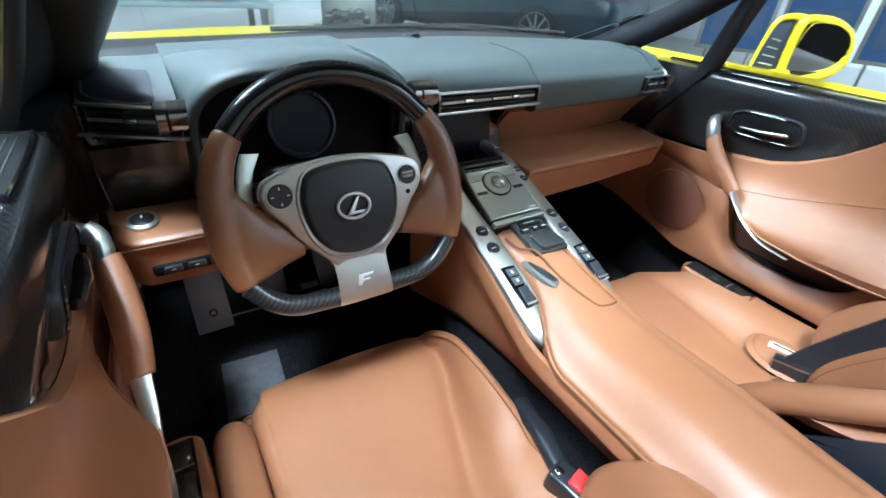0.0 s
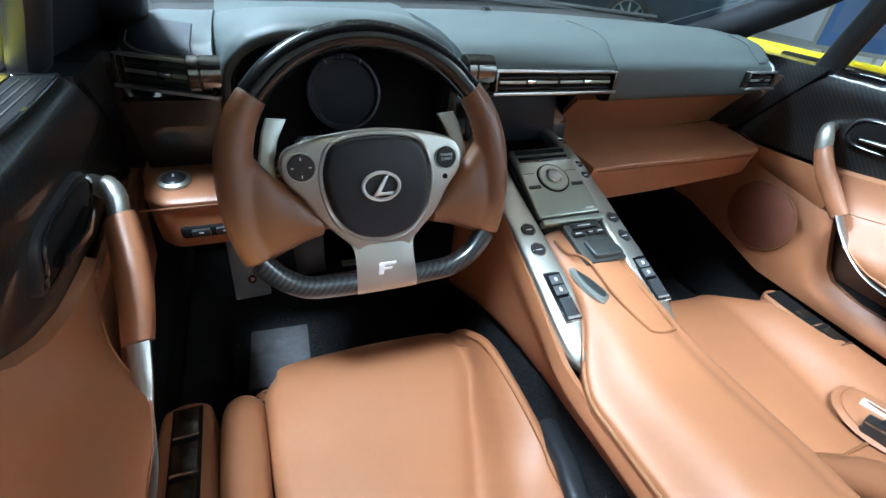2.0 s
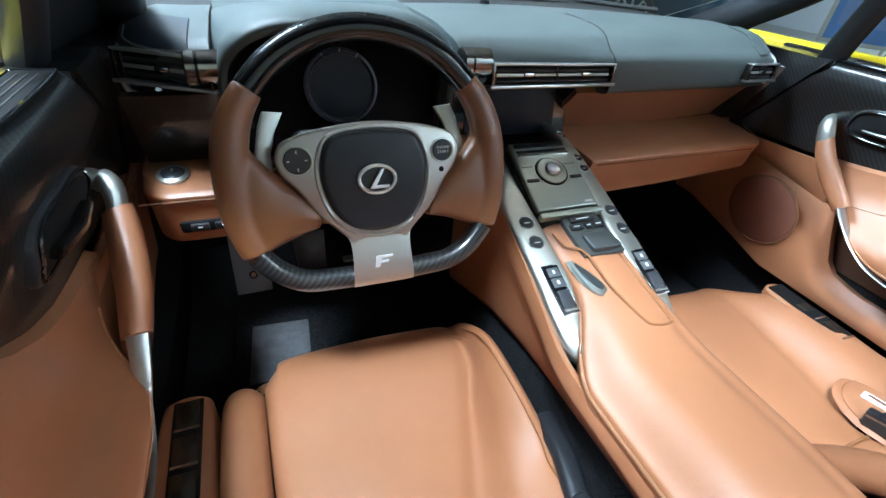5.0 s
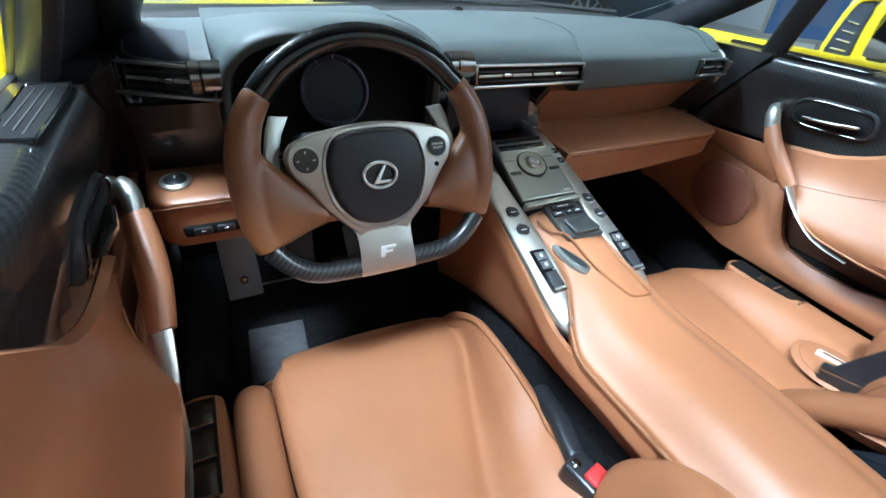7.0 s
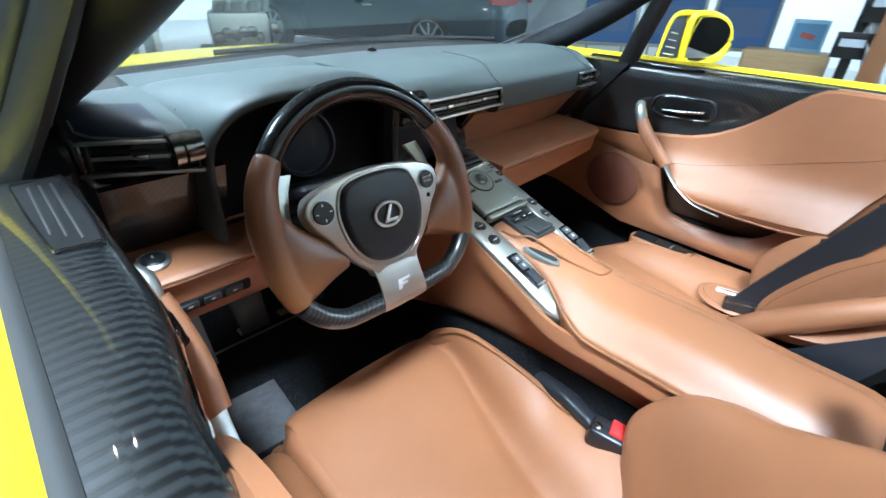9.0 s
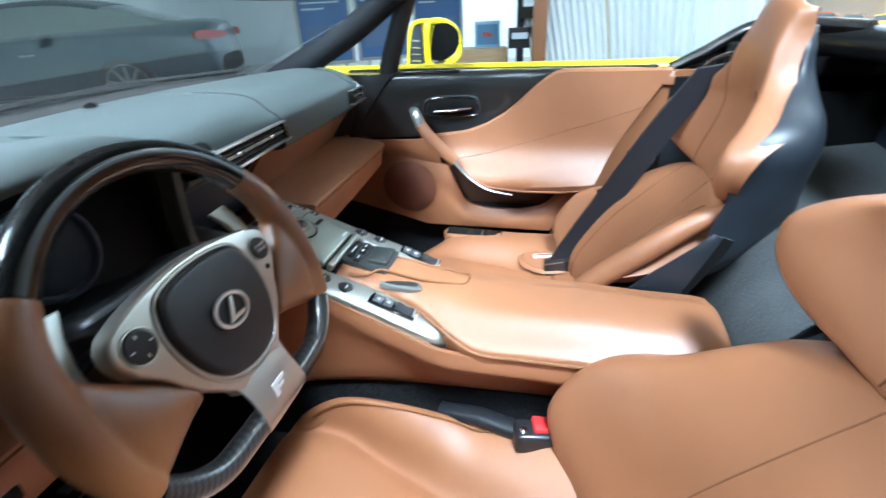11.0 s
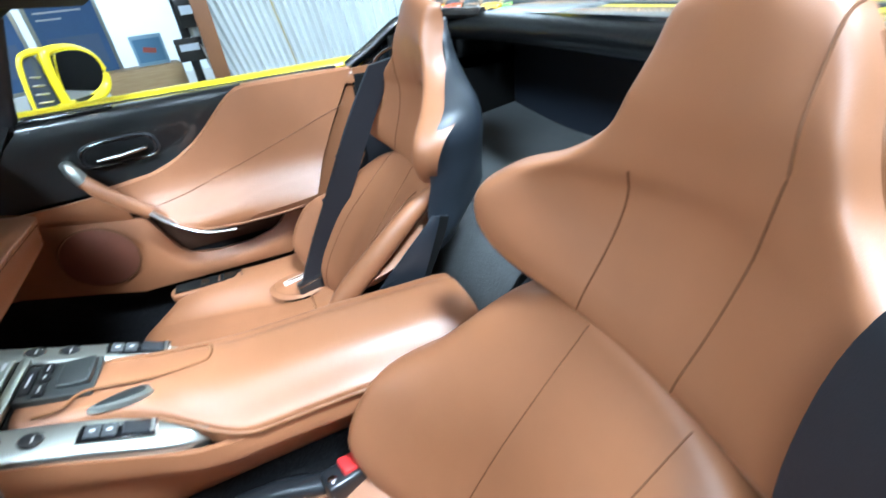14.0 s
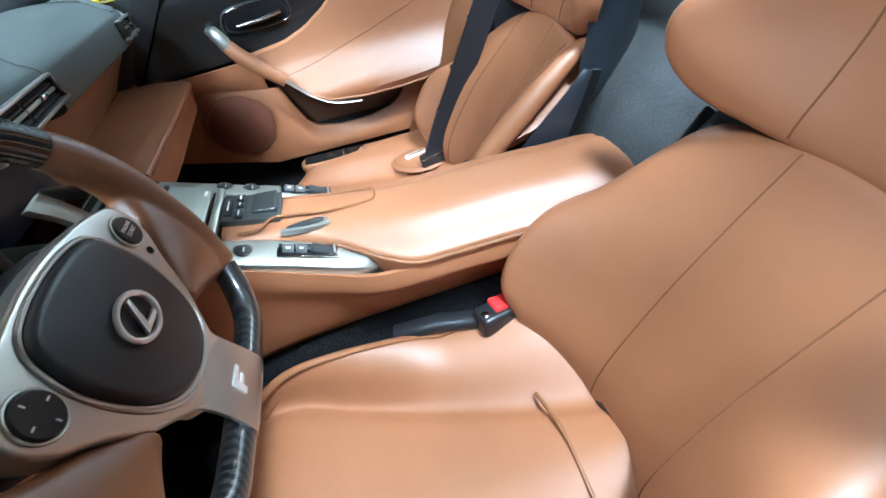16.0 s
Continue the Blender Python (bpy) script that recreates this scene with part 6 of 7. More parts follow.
    put("release_lever", tube([HM @ Vector((-0.055, -0.010, 0.010)), HM @ Vector((0.0, -0.006, 0.016)), HM @ Vector((0.055, 0.0, 0.012))], [0.008, 0.009, 0.008], 10, squash=0.7), DARK_CHROME, "satin door release lever", dish)
    # top of the door: sill, seal, yellow skin edge
    put("door_top", block((0.05, 0.63, 0.012), pose(0.708, -0.015, 0.8570), 0.004), CARBON_FLAT)
    cap = [[(x, y, z - 0.004 * max(0, (-0.5 - y)) / 0.1) for y in np.linspace(-0.346, -0.63, 8)] for x, z in ((0.6680, 0.836), (0.6686, 0.850), (0.6715, 0.8605), (0.679, 0.8672), (0.690, 0.8700), (0.707, 0.8708), (0.727, 0.869))]
    put("leather_cap", slab(smooth_grid(cap, 14, 12), 0.006), TAN, "tan leather over the door's rear shoulder")
    put("window_seal", block((0.014, 0.90, 0.014), pose(0.7365, -0.15, 0.866), 0.004), RUBBER)
    put("yellow_edge", tube([(0.768, 0.42, 0.862), (0.768, 0.0, 0.864), (0.768, -0.4, 0.865), (0.770, -0.72, 0.869)], 0.030, 10, squash=0.6), YELLOW)
    vo = rounded([(-0.022, -0.085), (-0.024, 0.0), (-0.022, 0.085), (-0.016, 0.092), (0.016, 0.092), (0.021, 0.085), (0.018, 0.0), (0.012, -0.080), (0.006, -0.088), (-0.018, -0.090)], 44)
    vt = put("defrost_vent", prism(vo, 0.004, pose(0.694, 0.030, 0.8722), 0.0008), CAVITY, "slotted demister vent in the door top")
    put("vent_rim", tube([(0.694 + x * 0.97, 0.030 + y * 0.985, 0.8722) for x, y in vo], 0.0016, 6, True), GLOSS_BLACK, "", vt)
    for k in range(3):
        put("vent_fin", block((0.0026, 0.150 - 0.012 * k, 0.004), pose(0.684 + 0.009 * k, 0.030 + 0.006 * k, 0.8712), 0.001), RUBBER, "", vt)
    put("door_edge", tube([(0.70, -0.635, 0.87), (0.69, -0.52, 0.69), (0.68, -0.41, 0.51), (0.675, -0.36, 0.42)], 0.006, 8), mat("door_seal_olive", (0.06, 0.045, 0.012), 0.5))
    # front cheek panel ahead of the door
    put("cheek_panel", slab(smooth_grid([[(0.666 + 0.012 * (z - 0.6), y0 + (0.78 - y0) * k / 4, z) for k in range(5)] for y0, z in ((0.136, 0.868), (0.183, 0.81), (0.232, 0.75), (0.277, 0.695))], 10, 16), 0.01), CARBON, "carbon panel ahead of the door")
    put("kick_panel", slab(smooth_grid([[(0.655 + 0.003 * k / 4, 0.295 + (0.06 + 0.3 * (z - 0.43)) * k / 4, z) for k in range(5)] for z in (0.69, 0.60, 0.52, 0.47)], 10, 10), 0.01), TAN, "tan leather kick panel")
    put("cheek_cap", slab(smooth_grid([[(x, y, 0.868 - 0.02 * max(0, y - 0.4)) for y in (0.13, 0.3, 0.5, 0.75)] for x in (0.664, 0.70, 0.745)], 6, 12), 0.01), CARBON_FLAT)
    # quarter trim behind the door
    qt = [[(0.684 + 0.004 * k, rear(z) - 0.006 - (0.13 + 0.05 * (z - 0.4)) * k / 4, z) for k in range(5)] for z in (0.36, 0.45, 0.55, 0.65, 0.75, 0.866)]
    put("quarter_trim", slab(smooth_grid(qt, 14, 10), 0.01), TAN, "tan leather trim behind the door")
    # outside mirror: ringed glass, post, slotted inner fairing under an arch
    o = rounded([(0.050, -0.058), (0.048, 0.0), (0.054, 0.050), (0.070, 0.062), (0.12, 0.058), (0.160, 0.034), (0.172, -0.008), (0.155, -0.042), (0.10, -0.062), (0.065, -0.066)], 52)
    MM = axes((0.865, 0.135, 0.918), (0.84, -0.54, 0), (0, 0.05, 1)) @ Matrix.Diagonal((1.32, 1.25, 1, 1))
    shell = prism(o, 0.055, None, 0.010, 3)
    for q in shell.verts:
        if q.co.z < -0.02:
            q.co.x, q.co.y = 0.11 + (q.co.x - 0.11) * 0.72, q.co.y * 0.72
    bmesh.ops.transform(shell, matrix=MM, verts=shell.verts)
    mh = put("mirror_housing", shell, YELLOW, "yellow door mirror housing")
    inner = [(0.112 + (x - 0.110) * 0.84, (y + 0.002) * 0.85) for x, y in o]
    put("mirror_gasket", prism([(0.112 + (x - 0.112) * 1.05, y * 1.05) for x, y in inner], 0.004, MM @ pose(0, 0, 0.003), 0.001), RUBBER, "", mh)
    put("mirror_glass", prism(inner, 0.004, MM @ pose(0, 0, 0.014, 15), 0.0), mat("door_mirror_glass", (0.80, 0.84, 0.86), 0.02, 1.0), "", mh)
    put("mirror_rim", tube([MM @ Vector((0.112 + (x - 0.112) * 0.95, y * 0.94, 0.007)) for x, y in o], 0.0115, 10, True), YELLOW, "", mh)
    fair = put("inner_fairing", prism(rounded([(-0.010, -0.062), (0.002, 0.0), (0.016, 0.046), (0.034, 0.054), (0.050, 0.050), (0.050, -0.060), (0.02, -0.066)], 40), 0.012, MM @ pose(0, 0, -0.006), 0.003), mat("fairing_blue_grey", (0.030, 0.045, 0.075), 0.25, coat=0.4), "dark blue-grey fairing with slots", mh)
    for k in range(4):
        put("fairing_slot", tube([MM @ Vector((0.006 + 0.003 * k, -0.030 + 0.016 * k, -0.004)), MM @ Vector((0.034, -0.034 + 0.016 * k, -0.004))], 0.0018, 6), POLISHED, "", fair)
    put("fairing_arch", tube([MM @ Vector((x, y, -0.004)) for x, y in spline([(-0.012, -0.064), (-0.002, 0.0), (0.012, 0.048), (0.034, 0.060), (0.062, 0.060)], 24)], [0.0035 + 0.00025 * k for k in range(24)], 10), YELLOW, "", mh)
    put("mirror_stem", tube(spline([(0.79, 0.22, 0.862), (0.83, 0.19, 0.858), (0.89, 0.13, 0.852), (0.945, 0.09, 0.858)], 14), [0.016 + 0.001 * min(k, 8) for k in range(14)], 10, squash=0.5), YELLOW, "", mh)
    return d


door(1, "passenger_door", "closed car door in tan leather and carbon with a leather pull bar")
door(-1, "driver_door", "closed car door in tan leather and carbon beside the driver seat")

# ---- the hall ----
FLOOR_GREY = vary(mat("hall_floor", (0.34, 0.33, 0.30), 0.35), (0.34, 0.33, 0.30), 0.12, 1.2, 60, 0.05, 0.001, 0.35, 0.08)
WALL_WHITE = vary(mat("hall_white", (0.70, 0.76, 0.79), 0.7), (0.70, 0.76, 0.79), 0.05, 0.8, 90, 0.05, 0.001)
bm = block((24, 24, 0.1), pose(2, 1, -0.05), 0.0)
structure("ground", bm, FLOOR_GREY, "polished grey exhibition hall floor", "floor")
bm = block((24, 24, 0.1), pose(2, 1, 4.6), 0.0)
structure("ceiling", bm, vary(mat("ceiling_dark", (0.07, 0.072, 0.075), 0.8), (0.07, 0.072, 0.075), 0.1, 1.5, 60, 0.0), "dark grey hall ceiling", "ceiling")
for nm, sz, at in (("wall_north", (24, 0.2, 4.6), (2, 13, 2.28)), ("wall_south", (24, 0.2, 4.6), (2, -5.6, 2.28)), ("wall_east", (0.2, 18.8, 4.6), (9.4, 3.6, 2.28)), ("wall_west", (0.2, 18.8, 4.6), (-9.9, 3.6, 2.28))):
    structure(nm, block(sz, pose(*at), 0.0), WALL_WHITE, "plain white hall wall", "wall")

# spotlights on ceiling rails
LENS_GLOW = glow_material("spot_lens", (1.0, 0.97, 0.93), 260.0)
for ry in (-1.6, 0.9, 3.2):
    tr = thing("light_rail", (0, ry, 4.5), "black ceiling rail with small spotlights", "light rail", "light rails")
    part("rail", block((6.0, 0.04, 0.04), pose(0, ry, 4.5), 0.004), BUTTON, tr)
    for k in range(9):
        x = -2.8 + 0.7 * k
        hd = part("spot_head", lathe([(0.045, -0.14), (0.05, -0.13), (0.05, 0.0), (0.02, 0.02), (0.012, 0.05)], pose(x, ry, 4.42), 16), BUTTON, tr)
        part("spot_lens", lathe([(0.032, -0.137), (0.032, -0.141), (0.001, -0.142)], pose(x, ry, 4.42), 16), LENS_GLOW, hd)


def coupe(name, label, category, group, paint, scale, m, glassmat, detail=True):
    """A low two-door car: lofted body, cabin, wheels and lamps."""
    top = thing(name, m.translation, label, category, group)
    M = m @ Matrix.Scale(scale, 4)

    def put(nm, bm, material, lab="", parent=None):
        bmesh.ops.transform(bm, matrix=M, verts=bm.verts)
        return part(nm, bm, material, parent or top, lab)

    rows = []
    for y, w, zs, zt in ((2.32, 0.50, 0.48, 0.50), (2.20, 0.74, 0.55, 0.60), (1.85, 0.88, 0.66, 0.72), (1.4, 0.93, 0.76, 0.82), (0.9, 0.91, 0.80, 0.90), (0.3, 0.90, 0.84, 0.92), (-0.5, 0.91, 0.88, 0.95), (-1.2, 0.95, 0.90, 0.98), (-1.8, 0.93, 0.88, 1.0), (-2.2, 0.84, 0.82, 0.98), (-2.33, 0.66, 0.72, 0.92)):
        lo = 0.22 if abs(y) < 2.1 else 0.30
        rows.append([(-w * 0.9, y, lo), (-w, y, (lo + zs) / 2), (-w * 0.985, y, zs - 0.06), (-w * 0.88, y, zs + 0.02), (-w * 0.5, y, zt), (0, y, zt + 0.015), (w * 0.5, y, zt), (w * 0.88, y, zs + 0.02), (w * 0.985, y, zs - 0.06), (w, y, (lo + zs) / 2), (w * 0.9, y, lo)])
    n = 44 if detail else 18
    bm = bmesh.new()
    v = sheet(bm, smooth_grid(rows, n, 30 if detail else 17))
    bm.faces.new(v[0])
    bm.faces.new(v[-1])
    body = put("body", bm, paint)
    rows = []
    for y, w, z in ((0.95, 0.66, 0.86), (0.55, 0.66, 1.06), (0.15, 0.60, 1.22), (-0.35, 0.57, 1.275), (-0.9, 0.56, 1.24), (-1.45, 0.56, 1.10), (-1.95, 0.56, 0.98)):
        rows.append([(-w - 0.14, y, min(z, 0.90)), (-w - 0.06, y, (z + 0.90) / 2), (-w * 0.93, y, z - 0.03), (-w * 0.5, y, z), (0, y, z + 0.008), (w * 0.5, y, z), (w * 0.93, y, z - 0.03), (w + 0.06, y, (z + 0.90) / 2), (w + 0.14, y, min(z, 0.90))])
    cg = smooth_grid(rows, 30 if detail else 14, 24 if detail else 13)
    bm = bmesh.new()
    sheet(bm, cg)
    put("cabin_glass", bm, glassmat)
    roof = [[cg[i][j] + np.array((0, 0, 0.008)) for j in range(int(len(cg[0]) * 0.24), int(len(cg[0]) * 0.78))] for i in range(int(len(cg) * 0.33), int(len(cg) * 0.74))]
    put("roof", slab(np.array(roof), 0.01), paint)
    for wx in (-0.86, 0.86):
        for wy in (1.42, -1.32):
            sg = 1 if wx > 0 else -1
            wm = Matrix.Translation((wx, wy, 0.34)) @ pose(0, 0, 0, 0, 90 * sg, 0)
            ty = put("wheel", lathe([(0.20, -0.10), (0.31, -0.10), (0.34, -0.07), (0.34, 0.07), (0.31, 0.10), (0.245, 0.10), (0.24, 0.05)], wm, 28 if detail else 14), RUBBER)
            if detail:
                rim = bmesh.new()
                lathe([(0.03, 0.09), (0.06, 0.095), (0.06, 0.05)], wm, 14, rim)
                for k in range(10):
                    block((0.20, 0.028, 0.03), wm @ pose(0, 0, 0, 0, 0, 36 * k) @ pose(0.14, 0, 0.075), 0.006, 1, rim)
                lathe([(0.236, 0.05), (0.236, 0.10), (0.246, 0.105), (0.246, 0.05)], wm, 28, rim)
                put("rim", rim, SATIN, "silver spoked rim", ty)
            else:
                put("rim", lathe([(0.05, 0.09), (0.20, 0.10), (0.235, 0.085), (0.235, 0.05)], wm, 12), SATIN, "", ty)
    for sx in (-1, 1):
        put("headlight", prism(rounded([(-0.14, -0.05), (-0.10, 0.05), (0.12, 0.07), (0.16, -0.01)], 16), 0.04, axes((sx * 0.62, 2.06, 0.62), (1, -sx * 0.55, 0), (0, -0.6, 0.8)), 0.008), CHROME)
        put("tail_light", prism(rounded([(-0.24, -0.035), (-0.24, 0.03), (0.20, 0.05), (0.28, 0.0), (0.20, -0.04)], 18), 0.06, axes((sx * 0.62, -2.25, 0.84), (-1, sx * -0.42, 0), (0, 0, 1)), 0.01), RED)
    put("grille", prism(rounded([(-0.30, -0.10), (-0.22, 0.10), (0.22, 0.10), (0.30, -0.10)], 18), 0.06, axes((0, 2.345, 0.40), (1, 0, 0), (0, -0.1, 1)) @ pose(0, 0, 0, 0, 180, 0), 0.01), CAVITY)
    if detail:
        put("rear_grille", prism(rounded([(-0.5, -0.10), (-0.45, 0.09), (0.45, 0.09), (0.5, -0.10)], 20), 0.08, axes((0, -2.335, 0.50), (1, 0, 0), (0, 0.05, 1)), 0.01), CAVITY)
        for sx in (-1, 1):
            put("door_handle", block((0.02, 0.16, 0.03), pose(sx * 0.915, -0.35, 0.72), 0.006), CHROME)
            put("door_gap", tube(spline([(sx * 0.93, 0.75, 0.30), (sx * 0.922, 0.80, 0.55), (sx * 0.905, 0.72, 0.80)], 12), 0.008, 6), CAVITY)
            put("rocker_line", tube([(sx * 0.90, 1.0, 0.28), (sx * 0.90, -0.9, 0.28)], 0.02, 8), BUTTON)
            put("side_mirror", block((0.20, 0.10, 0.12), pose(sx * 0.98, 0.62, 0.95), 0.04, 3), paint)
    return top


NAVY = mat("slate_blue_paint", (0.012, 0.042, 0.068), 0.30, 0.2, coat=0.8)
DARK_GLASS = mat("dark_car_glass", (0.25, 0.32, 0.30), 0.08, coat=0.6)
coupe("parked_coupe", "slate-blue coupe parked across the hall", "car", "", NAVY, 1.0, pose(4.42, 6.20, 0, 0, 0, 22.4), DARK_GLASS)

# model cars on a black-clothed table
T0, T1 = Vector((3.85, -2.005, 0)), Vector((-1.2, -2.965, 0))
along = (T1 - T0).normalized()
across = Vector((-along.y, along.x, 0))
tang = math.degrees(math.atan2(along.y, along.x))
tab = thing("display_table", (1.4, -2.5, 0), "long display table under a black cloth", "table")
mid = (T0 + T1) / 2
part("table_cloth", block(((T1 - T0).length, 0.46, 0.76), Matrix.Translation(mid + across * 0.06 + Vector((0, 0, 0.38))) @ pose(0, 0, 0, 0, 0, tang), 0.015), vary(mat("black_cloth", (0.008, 0.008, 0.009), 0.8), (0.008, 0.008, 0.009), 0.3, 8, 300, 0.3, 0.002), tab)
hues = (("dark red", (0.22, 0.02, 0.03), 0.06), ("orange", (0.8, 0.30, 0.02), 0.29), ("red orange", (0.72, 0.10, 0.03), 0.55), ("black", (0.02, 0.02, 0.02), 0.80), ("yellow", (0.8, 0.45, 0.01), 1.04), ("green", (0.08, 0.6, 0.08), 1.28), ("white", (0.8, 0.8, 0.8), 1.52), ("white", (0.8, 0.8, 0.8), 1.75), ("blue", (0.05, 0.16, 0.32), 1.96), ("white", (0.8, 0.8, 0.8), 2.18),
        ("dark red", (0.22, 0.02, 0.03), 2.41), ("silver grey", (0.35, 0.37, 0.42), 2.62), ("lime green", (0.45, 0.62, 0.03), 2.83), ("dark green", (0.03, 0.09, 0.07), 3.05), ("dark brown", (0.05, 0.035, 0.03), 3.23), ("purple", (0.45, 0.06, 0.50), 3.40), ("black", (0.02, 0.02, 0.02), 3.60))
paints = {}
MODEL_GLASS = mat("model_glass", (0.03, 0.04, 0.045), 0.1, coat=0.5)
for word, rgb, d in hues:
    if word not in paints:
        paints[word] = mat("model_" + word.replace(" ", "_"), rgb, 0.25, coat=0.8)
    at = T0 + along * d + Vector((0, 0, 0.762))
    coupe("model_car", word + " toy-sized model coupe on the black table", "model car", "row of model cars", paints[word], 0.083, Matrix.Translation(at) @ pose(0, 0, 0, 0, 0, 62), MODEL_GLASS, False)

# ribbed wall behind the table, with its white fascia
SLAT = vary(mat("beige_slat", (0.70, 0.60, 0.48), 0.6), (0.70, 0.60, 0.48), 0.08, 3, 80, 0.05, 0.001)
W0, W1 = T0 - across * -0.0 + Vector((0.8, -0.40, 0)), T1 + Vector((-1.5, -0.80, 0))
rw = structure("wall_ribbed", block(((W1 - W0).length, 0.08, 4.4), Matrix.Translation((W0 + W1) / 2 + Vector((0, 0, 2.2))) @ pose(0, 0, 0, 0, 0, tang), 0.0), SLAT, "beige wall with upright ribs behind the model cars", "wall")
rib_mesh = tidy(block((0.026, 0.03, 1.7), None, 0.008, 2))
rib_mesh.materials.append(SLAT)
wn = (W1 - W0).normalized()
for k in range(160):
    o = new("slat", rib_mesh)
    o.parent = rw
    o.matrix_world = Matrix.Translation(W0 + wn * (0.03 + 0.045 * k) - Vector((-wn.y, wn.x, 0)) * 0.052 + Vector((0, 0, 0.9))) @ pose(0, 0, 0, 0, 0, tang)
fz = block(((W1 - W0).length, 0.06, 1.9), Matrix.Translation((W0 + W1) / 2 - Vector((-wn.y, wn.x, 0)) * 0.16 + Vector((0, 0, 2.17))) @ pose(0, 0, 0, 0, 0, tang), 0.01)
structure("trim_fascia", fz, WALL_WHITE, "white fascia panel hanging over the ribbed wall", "panel")
wl = bpy.data.lights.new("cove_light", "AREA")
wl.shape, wl.size, wl.size_y, wl.energy, wl.color = "RECTANGLE", 6.0, 0.05, 60, (1.0, 0.86, 0.70)
cove = new("cove_light", wl)
cove.matrix_world = Matrix.Translation((W0 + W1) / 2 - Vector((-wn.y, wn.x, 0)) * 0.09 + Vector((0, 0, 1.40))) @ pose(0, 0, 0, 0, 0, tang)

# pleated white curtain with gold strips
cur = thing("pleated_curtain", (4.4, -0.8, 0), "tall pleated white curtain with thin gold strips", "curtain")
CURTAIN = vary(mat("curtain_white", (0.74, 0.79, 0.80), 0.5), (0.74, 0.79, 0.80), 0.05, 4, 120, 0.05, 0.001)
GOLD = mat("gold_strip", (0.62, 0.48, 0.20), 0.35, 0.7)
b0, b1 = Vector((4.55, -0.20, 0)), Vector((3.95, -1.98, 0))
t0, t1 = Vector((5.0, 0.75, 3.6)), Vector((4.0, -2.0, 3.6))
rng = random.Random(7)
for k in range(30):
    f0, f1 = k / 30, (k + 0.80) / 30
    pl = [(b0.lerp(b1, f0), t0.lerp(t1, f0)), (b0.lerp(b1, (f0 + f1) / 2) + Vector((-0.055 - 0.03 * rng.random(), 0, 0)), t0.lerp(t1, (f0 + f1) / 2) + Vector((-0.04, 0, 0))), (b0.lerp(b1, f1), t0.lerp(t1, f1))]
    g = smooth_grid([[p.lerp(q, t) + Vector((0.12 * math.sin(3.1 * t), 0, 0)) for p, q in pl] for t in (0, 0.35, 0.7, 1)], 8, 7)
    part("pleat", slab(g, 0.012), CURTAIN, cur)

for f in (0.40, 0.52, 0.62, 0.71):
    p, q = b0.lerp(b1, f) + Vector((-0.045, 0, 0)), t0.lerp(t1, f) + Vector((-0.05, 0, 0))
    part("gold_strip", tube([p.lerp(q, t) + Vector((0.12 * math.sin(3.1 * t), 0, 0)) for t in np.linspace(0, 1, 8)], 0.007, 6), GOLD, cur)

# posters, easel picture, plinth, sign post and board on the right
BLUE = vary(mat("poster_blue", (0.045, 0.125, 0.29), 0.45), (0.045, 0.125, 0.29), 0.25, 3, 60, 0.0)
PRINT = mat("poster_print", (0.55, 0.62, 0.70), 0.5)


def poster(x, y, w, h, z0, turn, label):
    p = thing("poster_stand", (x, y, 0), label, "poster", "poster stands")
    m = pose(x, y, z0 + h / 2, 0, 0, turn) @ pose(0, 0, 0, 90)
    part("frame", block((w + 0.07, h + 0.07, 0.03), m, 0.008), SATIN, p)
    part("print", block((w, h, 0.006), m @ pose(0, 0, 0.014), 0.0), BLUE, p, "dark blue printed sheet")
    r = random.Random(int(x * 100))
    for k in range(9):
        ww = w * (0.35 + 0.4 * r.random())
        part("text_bar", block((ww, 0.016, 0.002), m @ pose(-w * 0.42 + ww / 2, h * 0.40 - k * 0.06, 0.018), 0.0), PRINT, p)
    part("picture", block((w * 0.8, h * 0.24, 0.002), m @ pose(0, -h * 0.28, 0.018), 0.0), mat("poster_picture", (0.08, 0.14, 0.26), 0.4), p)
    for sx in (-1, 1):
        part("leg", tube([(x + sx * w * 0.35 * math.cos(radians(turn)), y + sx * w * 0.35 * math.sin(radians(turn)), z0), (x + sx * w * 0.35 * math.cos(radians(turn)), y + sx * w * 0.35 * math.sin(radians(turn)), 0.02)], 0.015, 8), SATIN, p)
        part("foot", block((0.06, 0.40, 0.02), pose(x + sx * w * 0.35 * math.cos(radians(turn)), y + sx * w * 0.35 * math.sin(radians(turn)), 0.01, 0, 0, turn), 0.006), SATIN, p)
    return p


for az, d, w in ((62.8, 5.8, 0.55), (69.2, 6.0, 0.55), (75.6, 6.2, 0.55)):
    a = radians(az)
    poster(-0.6 + d * math.sin(a), -0.42 + d * math.cos(a), w, 1.15, 0.50, -az + 6, "dark blue poster in a silver frame on a stand")


def polar(az, d, z):
    return Vector((-0.61 + d * math.sin(radians(az)), -0.42 + d * math.cos(radians(az)), z))


pli = thing("wooden_plinth", polar(80, 6.0, 0), "low oak plinth with rounded front", "plinth")
OAK = mat("oak_plinth", (0.42, 0.27, 0.13), 0.5)
wv = node(OAK, "ShaderNodeTexNoise", Scale=6.0, Detail=5.0)
wire(OAK, coords(OAK, (1, 1, 12)), wv.inputs["Vector"])
mx = node(OAK, "ShaderNodeMix")
mx.data_type = "RGBA"
mx.inputs[6].default_value, mx.inputs[7].default_value = (0.42, 0.26, 0.12, 1), (0.62, 0.45, 0.26, 1)
wire(OAK, wv.outputs["Fac"], mx.inputs[0])
wire(OAK, mx.outputs[2], bsdf(OAK).inputs["Base Color"])
c = polar(80, 6.1, 0.27)
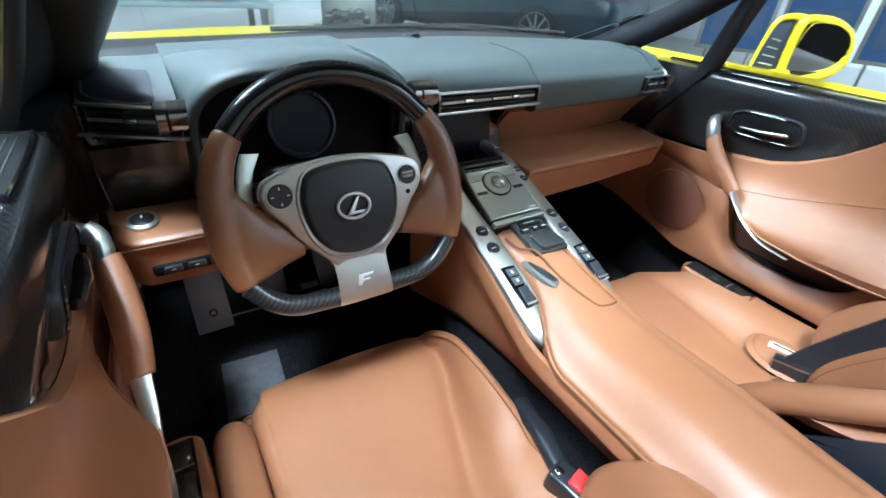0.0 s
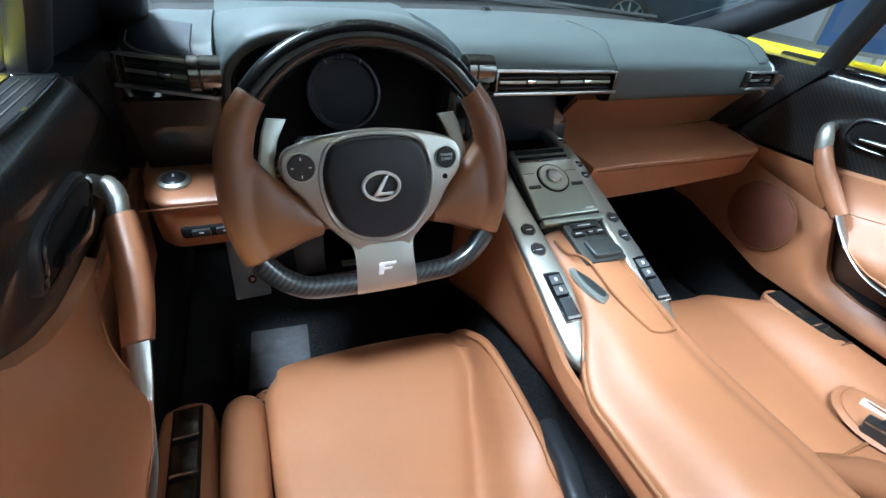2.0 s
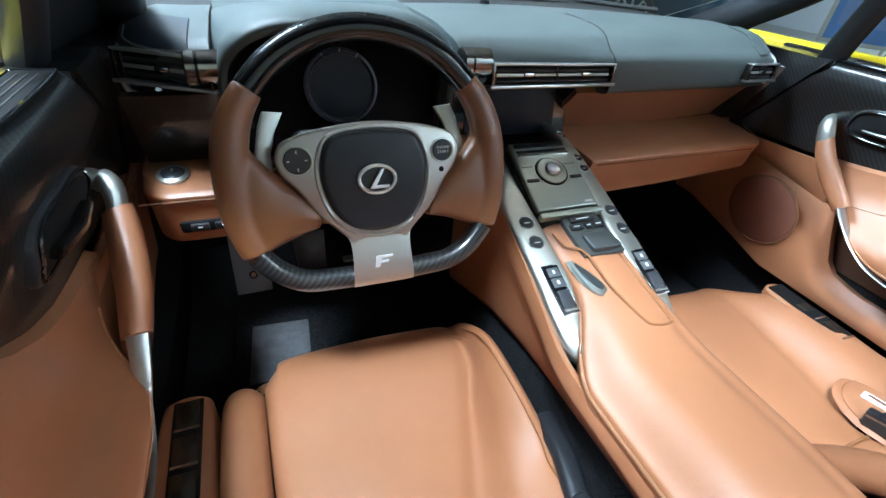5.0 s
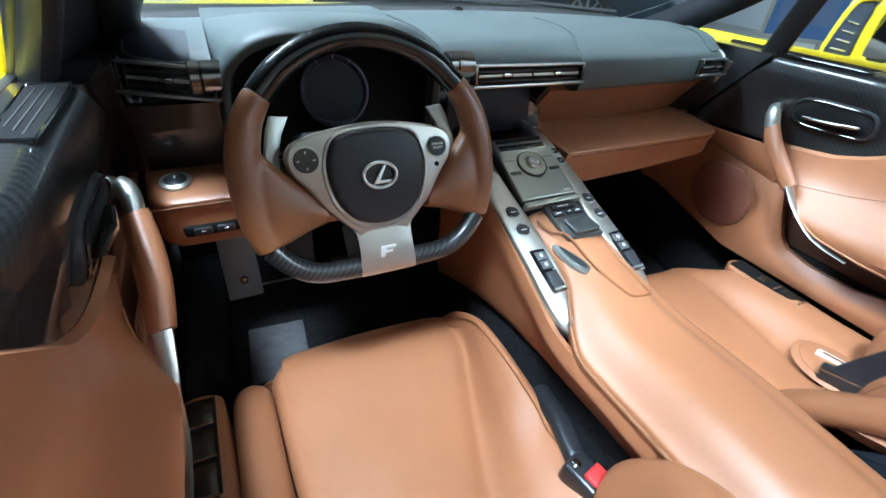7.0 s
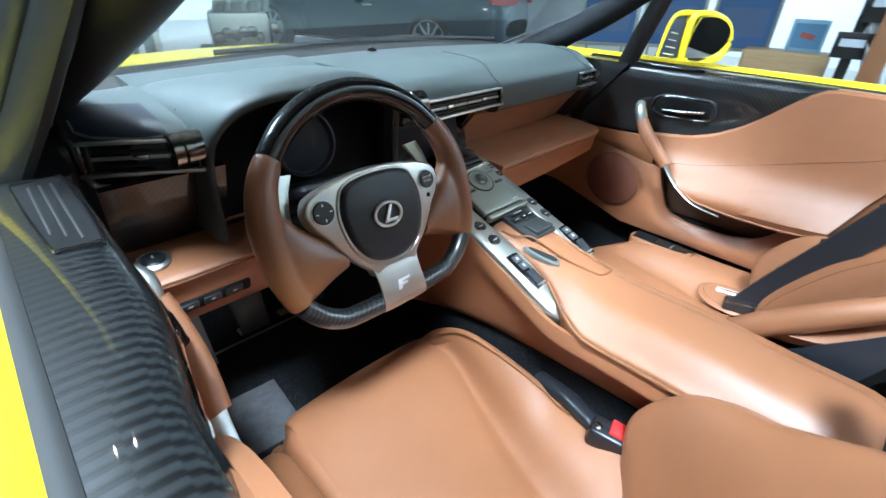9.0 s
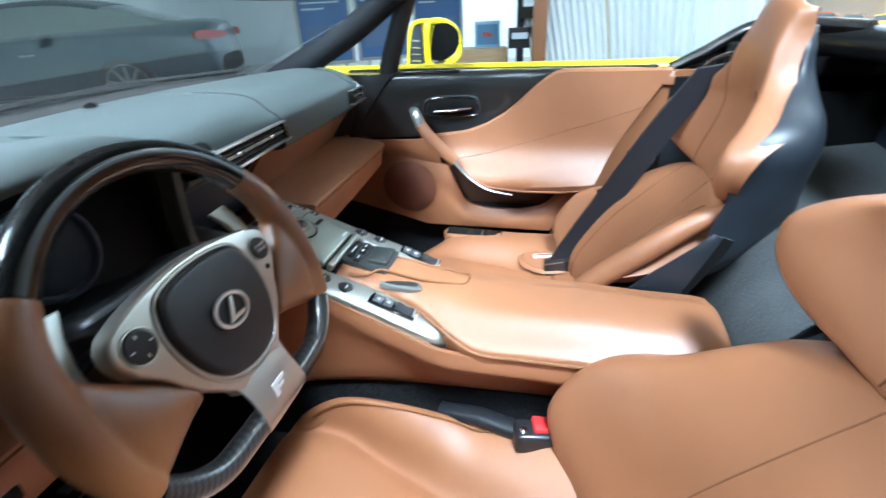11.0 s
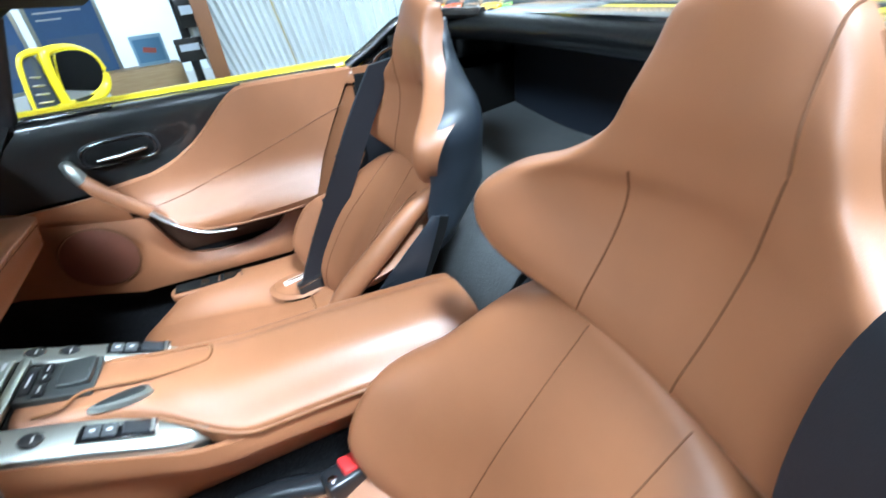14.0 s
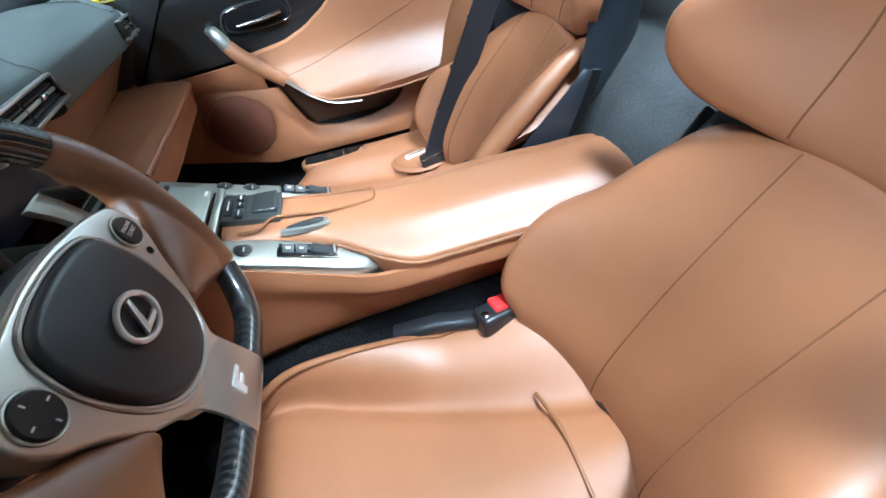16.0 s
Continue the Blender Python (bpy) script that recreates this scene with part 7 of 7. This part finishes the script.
part("body", block((0.75, 0.35, 0.52), Matrix.Translation(c) @ pose(0, 0, 0, 0, 0, -80), 0.03, 3), OAK, pli)
pic = thing("small_picture", polar(81.3, 5.9, 0.53), "small blue framed picture standing on the plinth", "picture")
c = polar(81.2, 6.0, 0.68)
part("frame", block((0.30, 0.02, 0.29), Matrix.Translation(c) @ pose(0, 0, 0, 0, 0, -81), 0.006), mat("pale_blue_frame", (0.30, 0.52, 0.68), 0.4), pic)
part("sheet", block((0.25, 0.006, 0.22), Matrix.Translation(c) @ pose(0, 0, 0, 0, 0, -81) @ pose(0, -0.012, 0), 0.0), mat("picture_blue", (0.12, 0.30, 0.50), 0.35), pic)
part("figure", block((0.12, 0.002, 0.05), Matrix.Translation(c) @ pose(0, 0, 0, 0, 0, -81) @ pose(0, -0.0165, 0, 0, 12, 0), 0.0), mat("picture_red", (0.5, 0.12, 0.10), 0.4), pic)
pst = thing("sign_post", polar(84.5, 5.3, 0), "dark metal post carrying small sign boards", "sign post")
c = polar(84.8, 5.3, 0)
part("pole", tube([c + Vector((0, 0, 0.02)), c + Vector((0, 0, 2.0))], 0.04, 10), BUTTON, pst)
part("foot", lathe([(0.20, 0.0), (0.20, 0.015), (0.05, 0.03)], Matrix.Translation(c), 24), BUTTON, pst)
for zz, ww, hh, off in ((1.55, 0.16, 0.55, -0.10), (0.98, 0.22, 0.24, 0.10), (0.68, 0.24, 0.20, 0.0)):
    mb = Matrix.Translation(c + Vector((-0.05, -off, zz))) @ pose(0, 0, 0, 0, 0, -85)
    sb = part("sign_board", block((ww, 0.02, hh), mb, 0.004), BUTTON, pst)
    part("sign_print", block((ww * 0.7, 0.003, hh * 0.3), mb @ pose(0, -0.012, hh * 0.1), 0.0), PRINT, sb)
bb = thing("brown_board", polar(87.2, 5.0, 0), "tall brown wooden board leaning upright", "board")
c = polar(86.9, 5.0, 0.60)
part("board", block((0.14, 0.04, 1.20), Matrix.Translation(c) @ pose(0, 0, 0, 0, 0, -87), 0.006), vary(mat("brown_board_wood", (0.26, 0.11, 0.05), 0.5), (0.26, 0.11, 0.05), 0.2, 3, 80, 0.05, 0.001), bb)

# engine on a stand, information desk and rear banner ahead of the car
eng = thing("display_engine", polar(22, 5.4, 0), "bare silver car engine on a dark stand", "engine")
c = polar(22, 5.4, 0)
part("stand", block((0.8, 0.6, 0.40), Matrix.Translation(c + Vector((0, 0, 0.2))) @ pose(0, 0, 0, 0, 0, -20), 0.02), SOFT_BLACK, eng)
part("engine_block", block((0.55, 0.42, 0.32), Matrix.Translation(c + Vector((0, 0, 0.57))) @ pose(0, 0, 0, 0, 0, -20), 0.04), SATIN, eng)
r = random.Random(3)
for k in range(10):
    p = c + Vector((-0.25 + 0.055 * k, -0.12 + 0.02 * (k % 3), 0.74))
    part("intake_runner", tube(spline([p, p + Vector((0, -0.05, 0.12)), p + Vector((0, 0.10, 0.20)), p + Vector((0, 0.24, 0.10))], 10), 0.03, 10), SATIN, eng)
for k in range(8):
    p = c + Vector((-0.3 + 0.08 * k, -0.24, 0.50 + 0.1 * r.random()))
    part("pulley", lathe([(0.03, -0.02), (0.05, -0.02), (0.05, 0.02), (0.03, 0.03)], Matrix.Translation(p) @ pose(0, 0, 0, 90), 14), DARK_CHROME, eng)
desk = thing("information_desk", polar(4, 4.6, 0), "clear-fronted information desk with a printed blue and red panel", "desk")
c = polar(4.5, 4.6, 0)
mD = Matrix.Translation(c) @ pose(0, 0, 0, 0, 0, -4)
part("desk_top", block((1.5, 0.5, 0.04), mD @ pose(0, 0, 0.66), 0.01), mat("pale_glass_top", (0.45, 0.58, 0.62), 0.15), desk)
for sx in (-1, 1):
    part("desk_leg", block((0.05, 0.45, 0.64), mD @ pose(sx * 0.72, 0, 0.32), 0.008), SATIN, desk)
part("print_panel", block((0.9, 0.03, 0.62), mD @ pose(0.08, 0.1, 0.99), 0.004), BLUE, desk, "blue printed panel")
for k, rgb in enumerate(((0.5, 0.06, 0.05), (0.65, 0.35, 0.06), (0.6, 0.10, 0.06))):
    part("panel_stripe", block((0.06, 0.004, 0.60), mD @ pose(0.22 + 0.07 * k, 0.082, 0.99), 0.0), mat("stripe_paint", rgb, 0.5), desk)
part("panel_frame", block((0.05, 0.05, 0.9), mD @ pose(0.60, 0.1, 0.9), 0.008), SATIN, desk)
